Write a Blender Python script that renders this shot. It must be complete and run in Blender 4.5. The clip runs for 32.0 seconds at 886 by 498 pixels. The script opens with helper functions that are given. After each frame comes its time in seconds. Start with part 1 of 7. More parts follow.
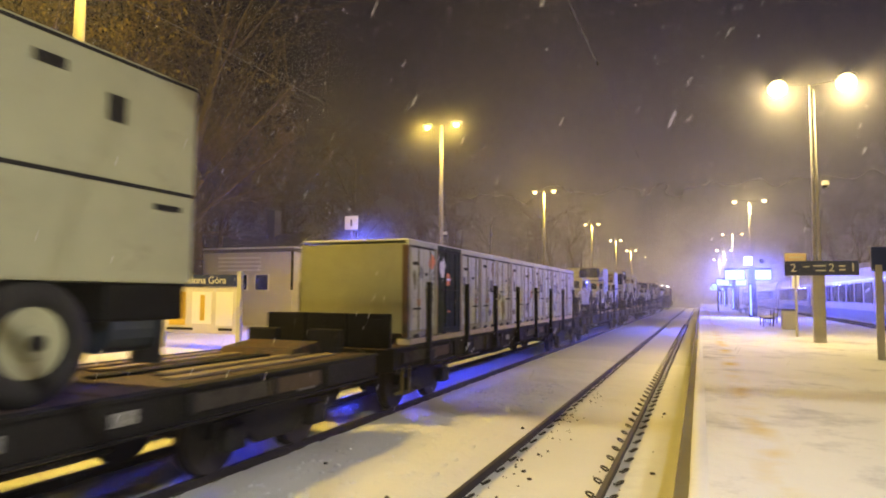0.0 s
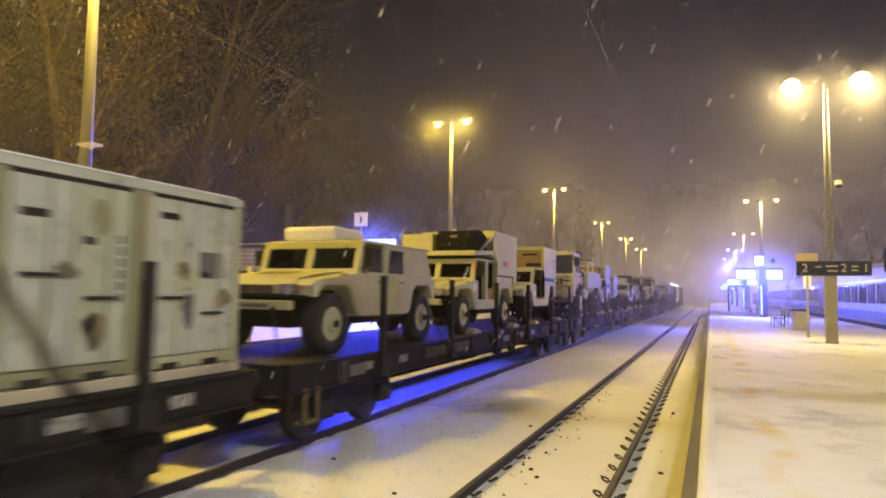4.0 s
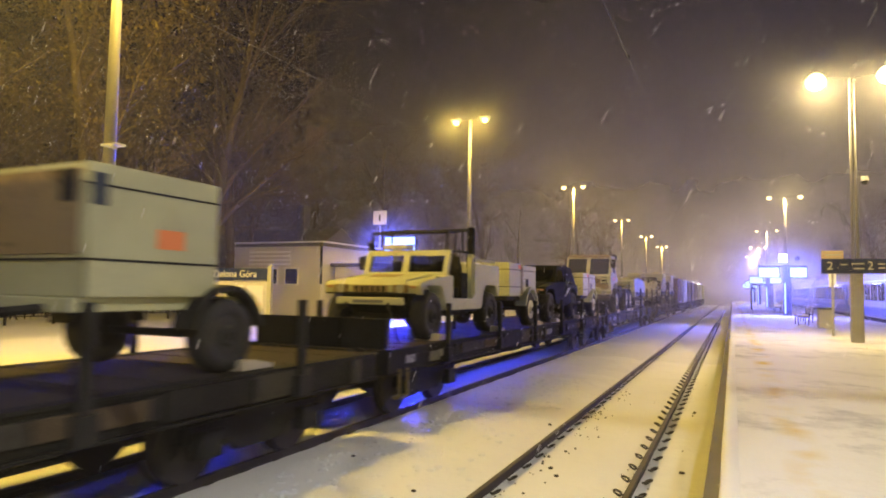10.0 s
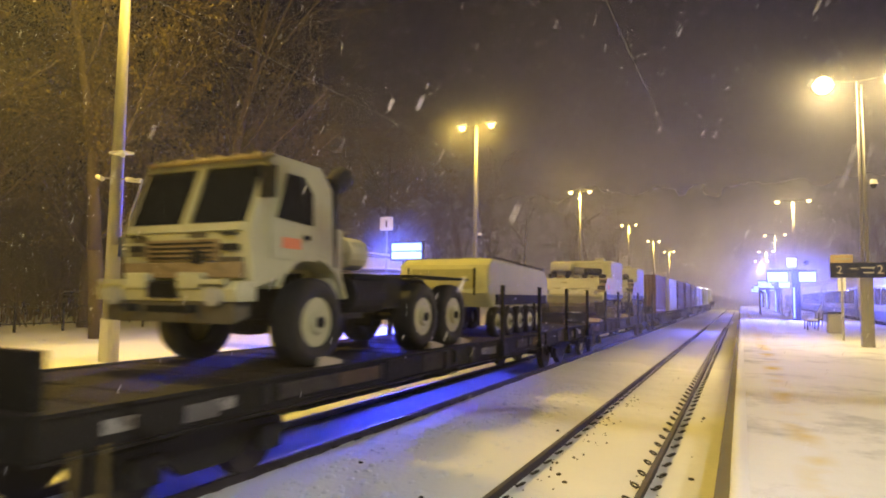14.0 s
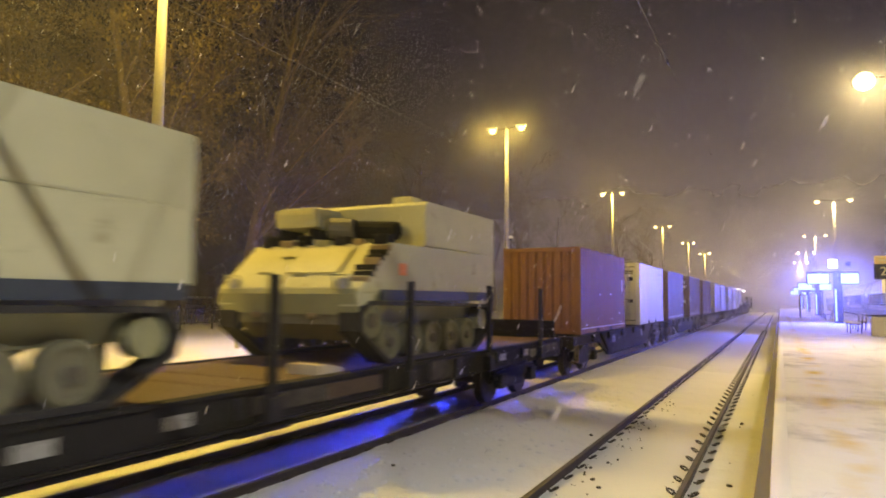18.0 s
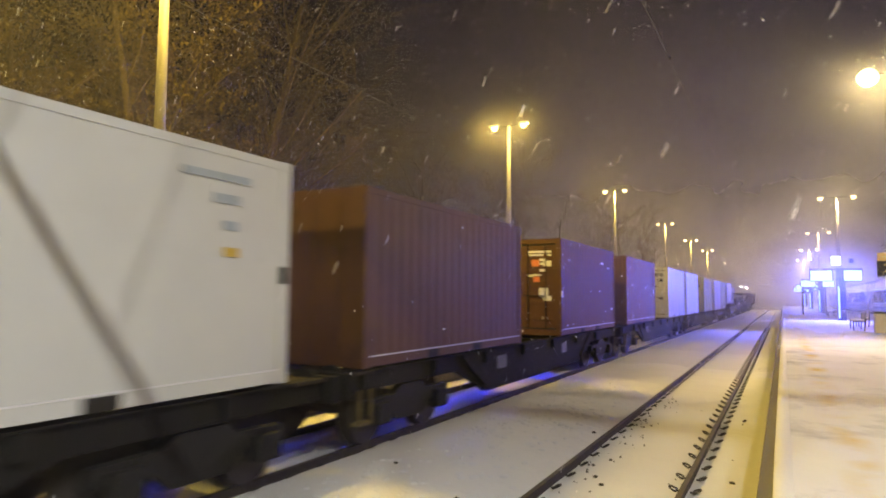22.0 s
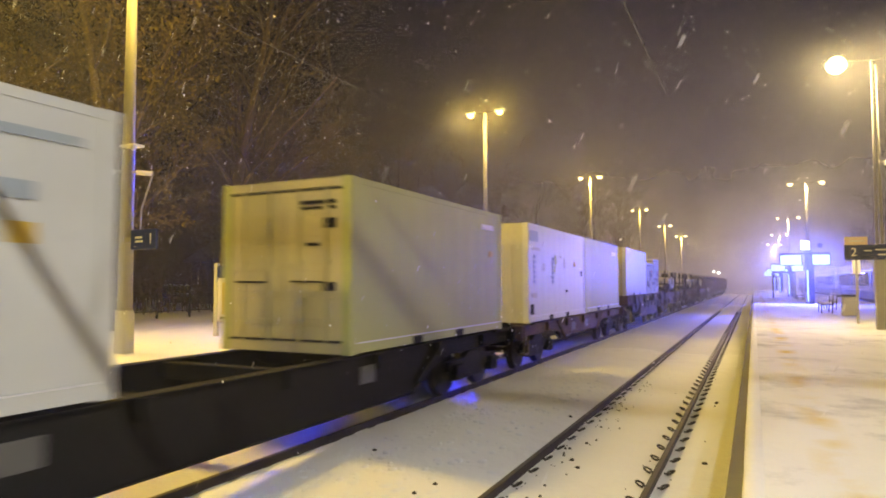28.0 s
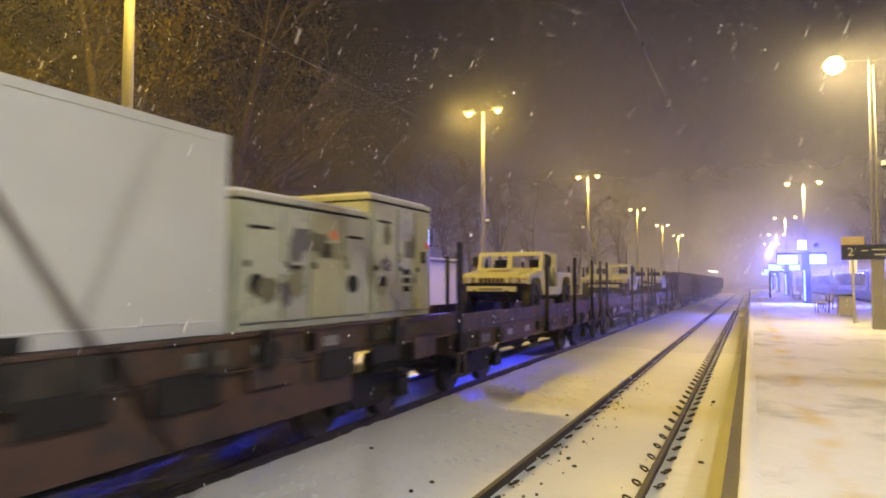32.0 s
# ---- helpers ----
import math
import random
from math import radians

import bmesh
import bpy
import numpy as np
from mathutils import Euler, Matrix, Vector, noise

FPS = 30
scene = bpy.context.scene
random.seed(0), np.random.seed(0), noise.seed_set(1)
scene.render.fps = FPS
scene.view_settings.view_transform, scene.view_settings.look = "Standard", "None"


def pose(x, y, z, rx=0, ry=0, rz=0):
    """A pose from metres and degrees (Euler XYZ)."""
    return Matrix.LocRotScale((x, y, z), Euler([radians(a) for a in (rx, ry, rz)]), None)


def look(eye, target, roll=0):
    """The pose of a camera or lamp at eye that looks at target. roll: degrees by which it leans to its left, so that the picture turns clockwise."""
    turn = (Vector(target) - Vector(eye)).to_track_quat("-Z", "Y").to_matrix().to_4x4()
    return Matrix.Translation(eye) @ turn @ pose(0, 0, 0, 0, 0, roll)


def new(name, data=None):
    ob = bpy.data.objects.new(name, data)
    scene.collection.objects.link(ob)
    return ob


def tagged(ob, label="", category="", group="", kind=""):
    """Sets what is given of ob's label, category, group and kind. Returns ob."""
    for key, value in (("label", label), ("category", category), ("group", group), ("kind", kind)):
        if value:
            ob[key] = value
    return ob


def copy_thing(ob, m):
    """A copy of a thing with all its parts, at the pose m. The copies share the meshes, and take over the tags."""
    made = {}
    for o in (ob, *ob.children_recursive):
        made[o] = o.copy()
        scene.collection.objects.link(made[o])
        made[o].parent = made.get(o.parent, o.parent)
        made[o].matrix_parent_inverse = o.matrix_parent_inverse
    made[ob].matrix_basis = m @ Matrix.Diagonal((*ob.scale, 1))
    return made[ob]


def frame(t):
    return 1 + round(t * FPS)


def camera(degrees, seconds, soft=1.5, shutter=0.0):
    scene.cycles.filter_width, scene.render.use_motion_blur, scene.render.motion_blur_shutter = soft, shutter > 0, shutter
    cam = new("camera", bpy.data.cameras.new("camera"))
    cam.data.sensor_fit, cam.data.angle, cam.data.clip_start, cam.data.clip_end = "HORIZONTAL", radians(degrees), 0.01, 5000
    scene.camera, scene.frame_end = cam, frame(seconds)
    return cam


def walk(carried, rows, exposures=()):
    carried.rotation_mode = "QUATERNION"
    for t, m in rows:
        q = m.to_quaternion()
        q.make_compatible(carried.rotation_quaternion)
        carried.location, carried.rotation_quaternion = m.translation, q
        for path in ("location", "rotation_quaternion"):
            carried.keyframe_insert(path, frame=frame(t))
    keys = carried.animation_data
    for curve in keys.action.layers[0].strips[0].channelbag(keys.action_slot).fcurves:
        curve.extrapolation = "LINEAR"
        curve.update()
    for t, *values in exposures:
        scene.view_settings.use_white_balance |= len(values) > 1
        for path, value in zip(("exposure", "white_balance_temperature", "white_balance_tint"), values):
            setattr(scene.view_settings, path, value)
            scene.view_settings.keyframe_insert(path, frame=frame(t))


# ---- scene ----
# Night, heavy snowfall: a freight train rolls past a station while the camera stands on the platform's edge.
# World: y runs along the tracks, x to the right, z = 0 at the rail heads.
EYE = (0.0, 0.0, 2.2)
cam = camera(69.2, 32.0, soft=1.9, shutter=0.7)
# seconds, turn to the left, tilt up, lean
TURNS = [
    (0, 21.81, 4.09, 0.37), (0.5, 21.89, 4.13, 0.43), (1, 21.93, 4.21, 0.70), (1.5, 22.01, 4.19, 0.91), (2, 22.09, 4.20, 0.89), (2.5, 22.21, 4.23, 0.59),
    (3, 22.34, 4.11, 0.82), (3.5, 22.46, 3.97, 0.83), (5.5, 23.33, 3.62, 0.96), (6, 23.46, 3.70, 0.72), (6.5, 23.58, 3.73, 0.64), (7, 23.71, 3.78, 0.58),
    (7.5, 23.78, 3.85, 0.59), (8, 23.90, 3.83, 0.73), (8.5, 23.98, 3.78, 0.85), (9, 24.07, 3.73, 0.91), (9.5, 24.18, 3.68, 0.92), (10, 24.30, 3.64, 0.87),
    (10.5, 24.37, 3.66, 0.64), (11, 24.44, 3.66, 0.66), (11.5, 24.55, 3.75, 0.55), (12, 24.61, 3.85, 0.64), (12.5, 24.66, 3.98, 0.61), (13, 24.72, 4.08,
    0.57), (13.5, 24.81, 4.12, 0.64), (14, 24.90, 4.14, 0.66), (14.5, 25.08, 4.21, 0.44), (16.5, 26.42, 4.42, 0.15), (17, 27.04, 4.36, 0.64), (17.5,
    27.42, 4.39, 0.63), (18, 27.67, 4.40, 0.51), (18.5, 27.89, 4.44, 0.28), (19, 27.94, 4.44, 0.19), (19.5, 28.07, 4.41, 0.08), (20, 28.12, 4.38, 0.02),
    (20.5, 28.11, 4.38, 0.01), (21, 28.01, 4.27, 0.40), (21.5, 27.99, 4.25, 0.39), (22, 27.87, 4.19, 0.42), (22.5, 27.81, 4.13, 0.34), (23, 27.65, 4.05,
    0.28), (23.5, 27.44, 4.00, 0.10), (24, 27.25, 3.75, 0.13), (24.5, 27.08, 3.66, -0.01), (25, 26.83, 3.53, -0.02), (25.5, 26.59, 3.38, 0.07), (27.5,
    25.96, 3.14, -0.26), (28, 25.81, 3.07, -0.13), (28.5, 25.75, 3.08, -0.03), (29, 25.69, 3.07, -0.15), (29.5, 25.63, 3.01, 0.05), (30, 25.60, 2.90,
    0.31), (30.5, 25.63, 2.93, 0.16), (31, 25.62, 2.90, 0.03), (31.5, 25.61, 2.91, 0.01), (32, 25.60, 2.93, 0.06)]


def aim(yaw, tilt, lean):
    a, b = radians(yaw), radians(tilt)
    way = Vector((-math.sin(a) * math.cos(b), math.cos(a) * math.cos(b), math.sin(b)))
    return look(EYE, Vector(EYE) + way * 10, lean)


walk(cam, [(t, aim(yaw, tilt, lean)) for t, yaw, tilt, lean in TURNS])


def rolled(t):
    """Metres that the train has rolled since the start."""
    s = t / 16
    return s * (88.6772 + s * (2.0729 + s * (9.5330 + s * (-4.8765 + s * 0.8551))))

# ---- sky and lamps ----
world = bpy.data.worlds.new("night_sky")
scene.world = world
world.use_nodes = True
wn, wl = world.node_tree.nodes, world.node_tree.links
wn.clear()
wco, wsep, wramp = wn.new("ShaderNodeTexCoord"), wn.new("ShaderNodeSeparateXYZ"), wn.new("ShaderNodeValToRGB")
wbg, wout = wn.new("ShaderNodeBackground"), wn.new("ShaderNodeOutputWorld")
wl.new(wco.outputs["Generated"], wsep.inputs[0])
wl.new(wsep.outputs["Z"], wramp.inputs[0])
wl.new(wramp.outputs[0], wbg.inputs[0])
wl.new(wbg.outputs[0], wout.inputs[0])
SKY = [(0.0, (0.36, 0.31, 0.345)), (0.022, (0.165, 0.138, 0.158)), (0.06, (0.066, 0.054, 0.060)), (0.14, (0.021, 0.0172, 0.0185)), (0.36, (0.0125, 0.0103, 0.0108)), (1.0, (0.009, 0.0075, 0.008))]
while len(wramp.color_ramp.elements) < len(SKY):
    wramp.color_ramp.elements.new(0.5)
for el, (pos, col) in zip(wramp.color_ramp.elements, SKY):
    el.position, el.color = pos, (*col, 1)
wbg.inputs[1].default_value = 1.0
# the station's light makes the cloud bright and bluish down the line; over the wood it is dim and brown
tint, side = wn.new("ShaderNodeMix"), wn.new("ShaderNodeMapRange")
tint.data_type, tint.blend_type = "RGBA", "MULTIPLY"
tint.inputs["Factor"].default_value = 1.0
warm = wn.new("ShaderNodeMix")
warm.data_type = "RGBA"
warm.inputs["A"].default_value, warm.inputs["B"].default_value = (0.46, 0.37, 0.24, 1), (0.97, 0.93, 1.18, 1)
side.inputs["From Min"].default_value, side.inputs["From Max"].default_value = -0.85, -0.10
wl.new(wsep.outputs["X"], side.inputs["Value"])
wl.new(side.outputs["Result"], warm.inputs["Factor"])
wl.new(wramp.outputs[0], tint.inputs["A"])
wl.new(warm.outputs["Result"], tint.inputs["B"])
wl.new(tint.outputs["Result"], wbg.inputs[0])

SODIUM = (1.0, 0.67, 0.11)      # older lamps of the far platform
PALE = (1.0, 0.74, 0.30)        # newer lamps of the near platform
WHITE_LAMP = (1.0, 0.965, 0.89)  # the newest of them, over the near end
BLUE = (0.10, 0.13, 1.0)
LEFT_POSTS = [(-12.1, -12.0), (-11.69, 9.1), (-12.2, 30.2), (-12.0, 52.8), (-12.1, 79.0), (-12.1, 103.0), (-12.1, 127.0), (-12.1, 151.0), (-12.1, 177.0), (-12.1, 203.0), (-12.1, 229.0), (-12.1, 255.0), (-12.1, 281.0)]
RIGHT_POSTS = [(3.5, -1.2), (3.5, 23.5), (3.42, 51.0), (3.42, 77.5), (3.42, 104.0), (3.42, 130.0), (3.42, 156.0), (3.42, 182.0), (3.42, 208.0), (3.42, 234.0), (3.42, 260.0)]
LEFT_TOP, RIGHT_TOP = 10.9, 9.1


def lamp(kind, name, m, power, colour, size=0.2, size_y=None, angle=None):
    data = bpy.data.lights.new(name, kind)
    data.energy, data.color = power, colour
    if kind == "AREA":
        data.shape, data.size, data.size_y = "RECTANGLE", size, size_y or size
    else:
        data.shadow_soft_size = size
    if angle:
        data.spot_size, data.spot_blend = radians(angle), 0.6
    ob = new(name, data)
    ob.matrix_world = m
    return ob


for i, (px, py) in enumerate(RIGHT_POSTS[:7]):
    for side_x in (-0.98, 0.98) if i < 2 else (0,):
        lamp("SPOT" if i == 0 else "POINT", "platform_light", pose(px + side_x, py if side_x else py - 0.35, RIGHT_TOP - 0.30), (1600, 2100)[i] if side_x else (0, 0, 800, 650, 1300, 4000, 4000)[i], WHITE_LAMP if i == 0 else PALE, 0.03 if i == 0 else 0.2, angle=166 if i == 0 else 0)
for i, (px, py) in enumerate(LEFT_POSTS[:7]):
    for side_x in ((-1.3, 1.3) if i < 2 else (-0.8, 0.8)) if i < 3 else (0,):
        lamp("POINT", "sodium_light", pose(px + side_x, py if side_x else py - 0.35, LEFT_TOP - 0.28), (3600, 2900, 1050)[i] if side_x else (0, 0, 0, 1700, 1000, 1400, 3500)[i], SODIUM, 0.5 if i < 2 else 0.2)
# light of the blue information screens
lamp("AREA", "screen_light", look((-13.9, 25.9, 4.2), (-8, 5, 0)), 1700, BLUE, 1.5, 0.7)
# set ahead of the column's tubes to send blue light under the train
lamp("AREA", "tube_light", look((-13.45, 24.5, 2.0), (-6.6, 10, 0.0)), 1400, (0.04, 0.06, 1.0), 0.4, 1.9).data.spread = radians(80)
lamp("AREA", "screen_light", look((2.4, 50.5, 3.8), (-1, 20, 1)), 1900, BLUE, 1.3, 0.7)
lamp("AREA", "screen_light", look((4.1, 50.5, 3.8), (3, 20, 1)), 1750, BLUE, 1.1, 0.7)
lamp("AREA", "screen_light", look((2.4, 76.9, 3.8), (-1, 50, 1)), 1000, BLUE, 1.3, 0.7)
lamp("AREA", "screen_light", look((2.4, 103.4, 3.8), (-1, 80, 1)), 2200, BLUE, 1.3, 0.7)
scene.view_settings.exposure = 0.0

# ---- materials ----
def surface(name, colour, rough=0.6, metal=0.0, vary=0.25, scale=2.0, fine=30.0, bump=0.15, second=None, amount=0.5, spec=0.5):
    """A painted, worn or natural surface: two scales of noise in colour and gloss, a fine relief, and, where given, patches of a second colour."""
    m = bpy.data.materials.new(name)
    m.use_nodes = True
    n, k = m.node_tree.nodes, m.node_tree.links
    b = n["Principled BSDF"]
    co = n.new("ShaderNodeTexCoord")
    big, small = n.new("ShaderNodeTexNoise"), n.new("ShaderNodeTexNoise")
    big.inputs["Scale"].default_value, big.inputs["Detail"].default_value, big.inputs["Roughness"].default_value = scale, 6, 0.65
    small.inputs["Scale"].default_value, small.inputs["Detail"].default_value = fine, 4
    for t in (big, small):
        k.new(co.outputs["Object"], t.inputs["Vector"])
    info = n.new("ShaderNodeObjectInfo")
    mul = n.new("ShaderNodeMath")
    mul.operation = "MULTIPLY_ADD"
    k.new(big.outputs["Fac"], mul.inputs[0])
    mul.inputs[1].default_value = 2 * vary
    mul.inputs[2].default_value = 1 - vary
    add = n.new("ShaderNodeMath")
    add.operation = "MULTIPLY_ADD"
    k.new(small.outputs["Fac"], add.inputs[0])
    add.inputs[1].default_value = vary * 0.8
    k.new(mul.outputs[0], add.inputs[2])
    rnd = n.new("ShaderNodeMath")
    rnd.operation = "MULTIPLY_ADD"
    k.new(info.outputs["Random"], rnd.inputs[0])
    rnd.inputs[1].default_value = vary * 0.4
    k.new(add.outputs[0], rnd.inputs[2])
    tone = n.new("ShaderNodeVectorMath")
    tone.operation = "SCALE"
    tone.inputs[0].default_value = [c / (1 + vary * 0.6) for c in colour]
    k.new(rnd.outputs[0], tone.inputs["Scale"])
    out = tone.outputs[0]
    if second:
        ramp = n.new("ShaderNodeValToRGB")
        ramp.color_ramp.elements[0].position, ramp.color_ramp.elements[1].position = 1 - amount - 0.06, 1 - amount + 0.06
        patch = n.new("ShaderNodeTexNoise")
        patch.inputs["Scale"].default_value, patch.inputs["Detail"].default_value, patch.inputs["Roughness"].default_value = scale * 1.7, 7, 0.7
        k.new(co.outputs["Object"], patch.inputs["Vector"])
        k.new(patch.outputs["Fac"], ramp.inputs[0])
        mix = n.new("ShaderNodeMix")
        mix.data_type = "RGBA"
        k.new(ramp.outputs[0], mix.inputs["Factor"])
        k.new(out, mix.inputs["A"])
        mix.inputs["B"].default_value = (*second, 1)
        out = mix.outputs["Result"]
    k.new(out, b.inputs["Base Color"])
    r = n.new("ShaderNodeMath")
    r.operation = "MULTIPLY_ADD"
    k.new(big.outputs["Fac"], r.inputs[0])
    r.inputs[1].default_value, r.inputs[2].default_value = 0.25, max(0.02, rough - 0.12)
    k.new(r.outputs[0], b.inputs["Roughness"])
    b.inputs["Metallic"].default_value = metal
    b.inputs["Specular IOR Level"].default_value = spec
    if bump:
        bu = n.new("ShaderNodeBump")
        bu.inputs["Strength"].default_value, bu.inputs["Distance"].default_value = bump, 0.02
        k.new(small.outputs["Fac"], bu.inputs["Height"])
        k.new(bu.outputs[0], b.inputs["Normal"])
    return m


def glow(name, colour, strength):
    m = bpy.data.materials.new(name)
    m.use_nodes = True
    b = m.node_tree.nodes["Principled BSDF"]
    b.inputs["Base Color"].default_value = (0.02, 0.02, 0.02, 1)
    b.inputs["Emission Color"].default_value, b.inputs["Emission Strength"].default_value = (*colour, 1), strength
    return m


def snow_surface(name, colour, lump, dust=None, amount=0.3):
    """Snow: soft drifts, fine grain, thin places where the ground comes through."""
    m = surface(name, colour, 0.75, 0, 0.10, 0.35, 55, 0.0, dust, amount, 0.3)
    n, k = m.node_tree.nodes, m.node_tree.links
    co = n.new("ShaderNodeTexCoord")
    a, c = n.new("ShaderNodeTexNoise"), n.new("ShaderNodeTexNoise")
    a.inputs["Scale"].default_value, a.inputs["Detail"].default_value = 1.3, 5
    c.inputs["Scale"].default_value, c.inputs["Detail"].default_value = 14, 5
    b1, b2 = n.new("ShaderNodeBump"), n.new("ShaderNodeBump")
    b1.inputs["Strength"].default_value, b1.inputs["Distance"].default_value = 0.7, lump
    b2.inputs["Strength"].default_value, b2.inputs["Distance"].default_value = 0.6, lump * 0.12
    for t, bu in ((a, b1), (c, b2)):
        k.new(co.outputs["Object"], t.inputs["Vector"])
        k.new(t.outputs["Fac"], bu.inputs["Height"])
    k.new(b1.outputs[0], b2.inputs["Normal"])
    k.new(b2.outputs[0], n["Principled BSDF"].inputs["Normal"])
    return m


SNOW = snow_surface("snow", (0.80, 0.81, 0.84), 0.10)
SNOW_PLATFORM = snow_surface("platform_snow", (0.75, 0.76, 0.79), 0.10, (0.50, 0.51, 0.56), 0.42)
# a worn yellow line runs along the platform and shows through where the snow is thin
pn, pk = SNOW_PLATFORM.node_tree.nodes, SNOW_PLATFORM.node_tree.links
pc, ps, pd, pa, pr, pt, pm, px2 = pn.new("ShaderNodeTexCoord"), pn.new("ShaderNodeSeparateXYZ"), pn.new("ShaderNodeMath"), pn.new("ShaderNodeMath"), pn.new("ShaderNodeMapRange"), pn.new("ShaderNodeTexNoise"), pn.new("ShaderNodeMapRange"), pn.new("ShaderNodeMath")
pk.new(pc.outputs["Object"], ps.inputs[0])
pd.operation, pa.operation, px2.operation = "SUBTRACT", "ABSOLUTE", "MULTIPLY"
pk.new(ps.outputs["X"], pd.inputs[0])
pd.inputs[1].default_value = 0.56
pk.new(pd.outputs[0], pa.inputs[0])
pr.inputs["From Min"].default_value, pr.inputs["From Max"].default_value = 0.22, 0.03
pk.new(pa.outputs[0], pr.inputs["Value"])
pt.inputs["Scale"].default_value, pt.inputs["Detail"].default_value = 1.1, 6
pk.new(pc.outputs["Object"], pt.inputs["Vector"])
pm.inputs["From Min"].default_value, pm.inputs["From Max"].default_value = 0.42, 0.66
pk.new(pt.outputs["Fac"], pm.inputs["Value"])
pk.new(pr.outputs[0], px2.inputs[0])
pk.new(pm.outputs[0], px2.inputs[1])
pb = pn["Principled BSDF"].inputs["Base Color"]
pmix = pn.new("ShaderNodeMix")
pmix.data_type = "RGBA"
pk.new(px2.outputs[0], pmix.inputs["Factor"])
pk.new(pb.links[0].from_socket, pmix.inputs["A"])
pmix.inputs["B"].default_value = (0.64, 0.50, 0.14, 1)
pk.new(pmix.outputs["Result"], pb)
SNOW_TRACK = snow_surface("track_snow", (0.82, 0.82, 0.82), 0.16, (0.58, 0.56, 0.52), 0.20)
CONCRETE = surface("concrete", (0.30, 0.29, 0.27), 0.85, 0, 0.3, 3, 60, 0.3)
# brown of the coping: shade from the right-hand lamps put into its colour
COPING = surface("dusty_coping", (0.15, 0.130, 0.060), 0.9, 0, 0.3, 3, 60, 0.3, (0.22, 0.20, 0.13), 0.3)
CONCRETE_PALE = surface("pale_concrete", (0.50, 0.49, 0.46), 0.8, 0, 0.2, 3, 60, 0.25)
RAIL_STEEL = surface("rail_steel", (0.035, 0.028, 0.023), 0.7, 0.1, 0.3, 5, 60, 0.2)
RAIL_HEAD = surface("rail_head", (0.10, 0.085, 0.07), 0.5, 0.5, 0.15, 5, 80, 0.05)
CLIP_STEEL = surface("clip_steel", (0.05, 0.045, 0.04), 0.6, 0.5, 0.3, 9, 60, 0.2)
POST_GREY = surface("post_grey", (0.36, 0.35, 0.33), 0.6, 0.2, 0.2, 3, 60, 0.15)
POST_PAINT = surface("post_paint", (0.30, 0.29, 0.27), 0.55, 0.1, 0.15, 3, 60, 0.1)
DARK_STEEL = surface("dark_steel", (0.018, 0.017, 0.016), 0.8, 0.0, 0.4, 3, 40, 0.25, spec=0.25)
WAGON_STEEL = surface("wagon_steel", (0.013, 0.012, 0.011), 0.85, 0.0, 0.5, 1.6, 40, 0.3, (0.045, 0.026, 0.018), 0.30, 0.2)
WAGON_RUST = surface("wagon_rust", (0.085, 0.048, 0.032), 0.75, 0.15, 0.4, 1.6, 40, 0.35, (0.04, 0.034, 0.03), 0.45)
PLANK = surface("plank_wood", (0.10, 0.060, 0.034), 0.8, 0, 0.35, 4, 60, 0.4, (0.62, 0.62, 0.62), 0.22)
PLANK_SNOW = surface("snowy_plank", (0.040, 0.031, 0.024), 0.85, 0, 0.3, 4, 60, 0.4, (0.42, 0.42, 0.42), 0.25, 0.2)
WOOD = surface("raw_wood", (0.60, 0.52, 0.36), 0.75, 0, 0.2, 6, 60, 0.2)
SAND = surface("sand_paint", (0.46, 0.455, 0.29), 0.7, 0, 0.24, 1.6, 40, 0.12, (0.29, 0.245, 0.14), 0.34)
SAND_B = surface("pale_sand_paint", (0.45, 0.455, 0.29), 0.7, 0, 0.28, 1.3, 40, 0.12, (0.35, 0.32, 0.20), 0.36)
WHITE_PAINT = surface("white_paint", (0.60, 0.62, 0.61), 0.5, 0, 0.10, 1.1, 40, 0.05, (0.52, 0.54, 0.53), 0.30)
CREAM = surface("cream_paint", (0.50, 0.50, 0.38), 0.5, 0, 0.16, 1.1, 40, 0.08)
YELLOW_BOX = surface("khaki_yellow_paint", (0.50, 0.46, 0.25), 0.5, 0, 0.12, 1.1, 40, 0.08, (0.40, 0.30, 0.16), 0.16)
RED_BROWN = surface("red_brown_paint", (0.125, 0.055, 0.014), 0.65, 0, 0.32, 0.9, 40, 0.12, (0.088, 0.036, 0.010), 0.42)
RED_DARK = surface("dark_maroon_paint", (0.092, 0.039, 0.012), 0.65, 0, 0.32, 0.9, 40, 0.12, (0.068, 0.028, 0.010), 0.42)
PALE_GREEN = surface("pale_green_paint", (0.47, 0.50, 0.38), 0.6, 0, 0.24, 1.6, 40, 0.1, (0.32, 0.32, 0.23), 0.36)
DARK_GREEN = surface("dark_green_paint", (0.016, 0.026, 0.018), 0.8, 0, 0.3, 1.6, 40, 0.1, spec=0.2)
OLIVE_BLACK = surface("olive_black_paint", (0.010, 0.011, 0.009), 0.85, 0, 0.3, 1.6, 40, 0.1, spec=0.15)
RUBBER = surface("rubber", (0.022, 0.021, 0.020), 0.85, 0, 0.3, 6, 70, 0.3)
CANVAS = surface("black_canvas", (0.012, 0.012, 0.012), 0.95, 0, 0.3, 5, 90, 0.3, spec=0.15)
NAVY = surface("navy_band", (0.022, 0.034, 0.055), 0.6, 0, 0.2, 3, 40, 0.05)
SIGN_BLUE = surface("sign_blue", (0.018, 0.030, 0.13), 0.4, 0, 0.1, 3, 40, 0.02)
SIGN_WHITE = surface("sign_white", (0.80, 0.80, 0.78), 0.5, 0, 0.05, 3, 40, 0.02)
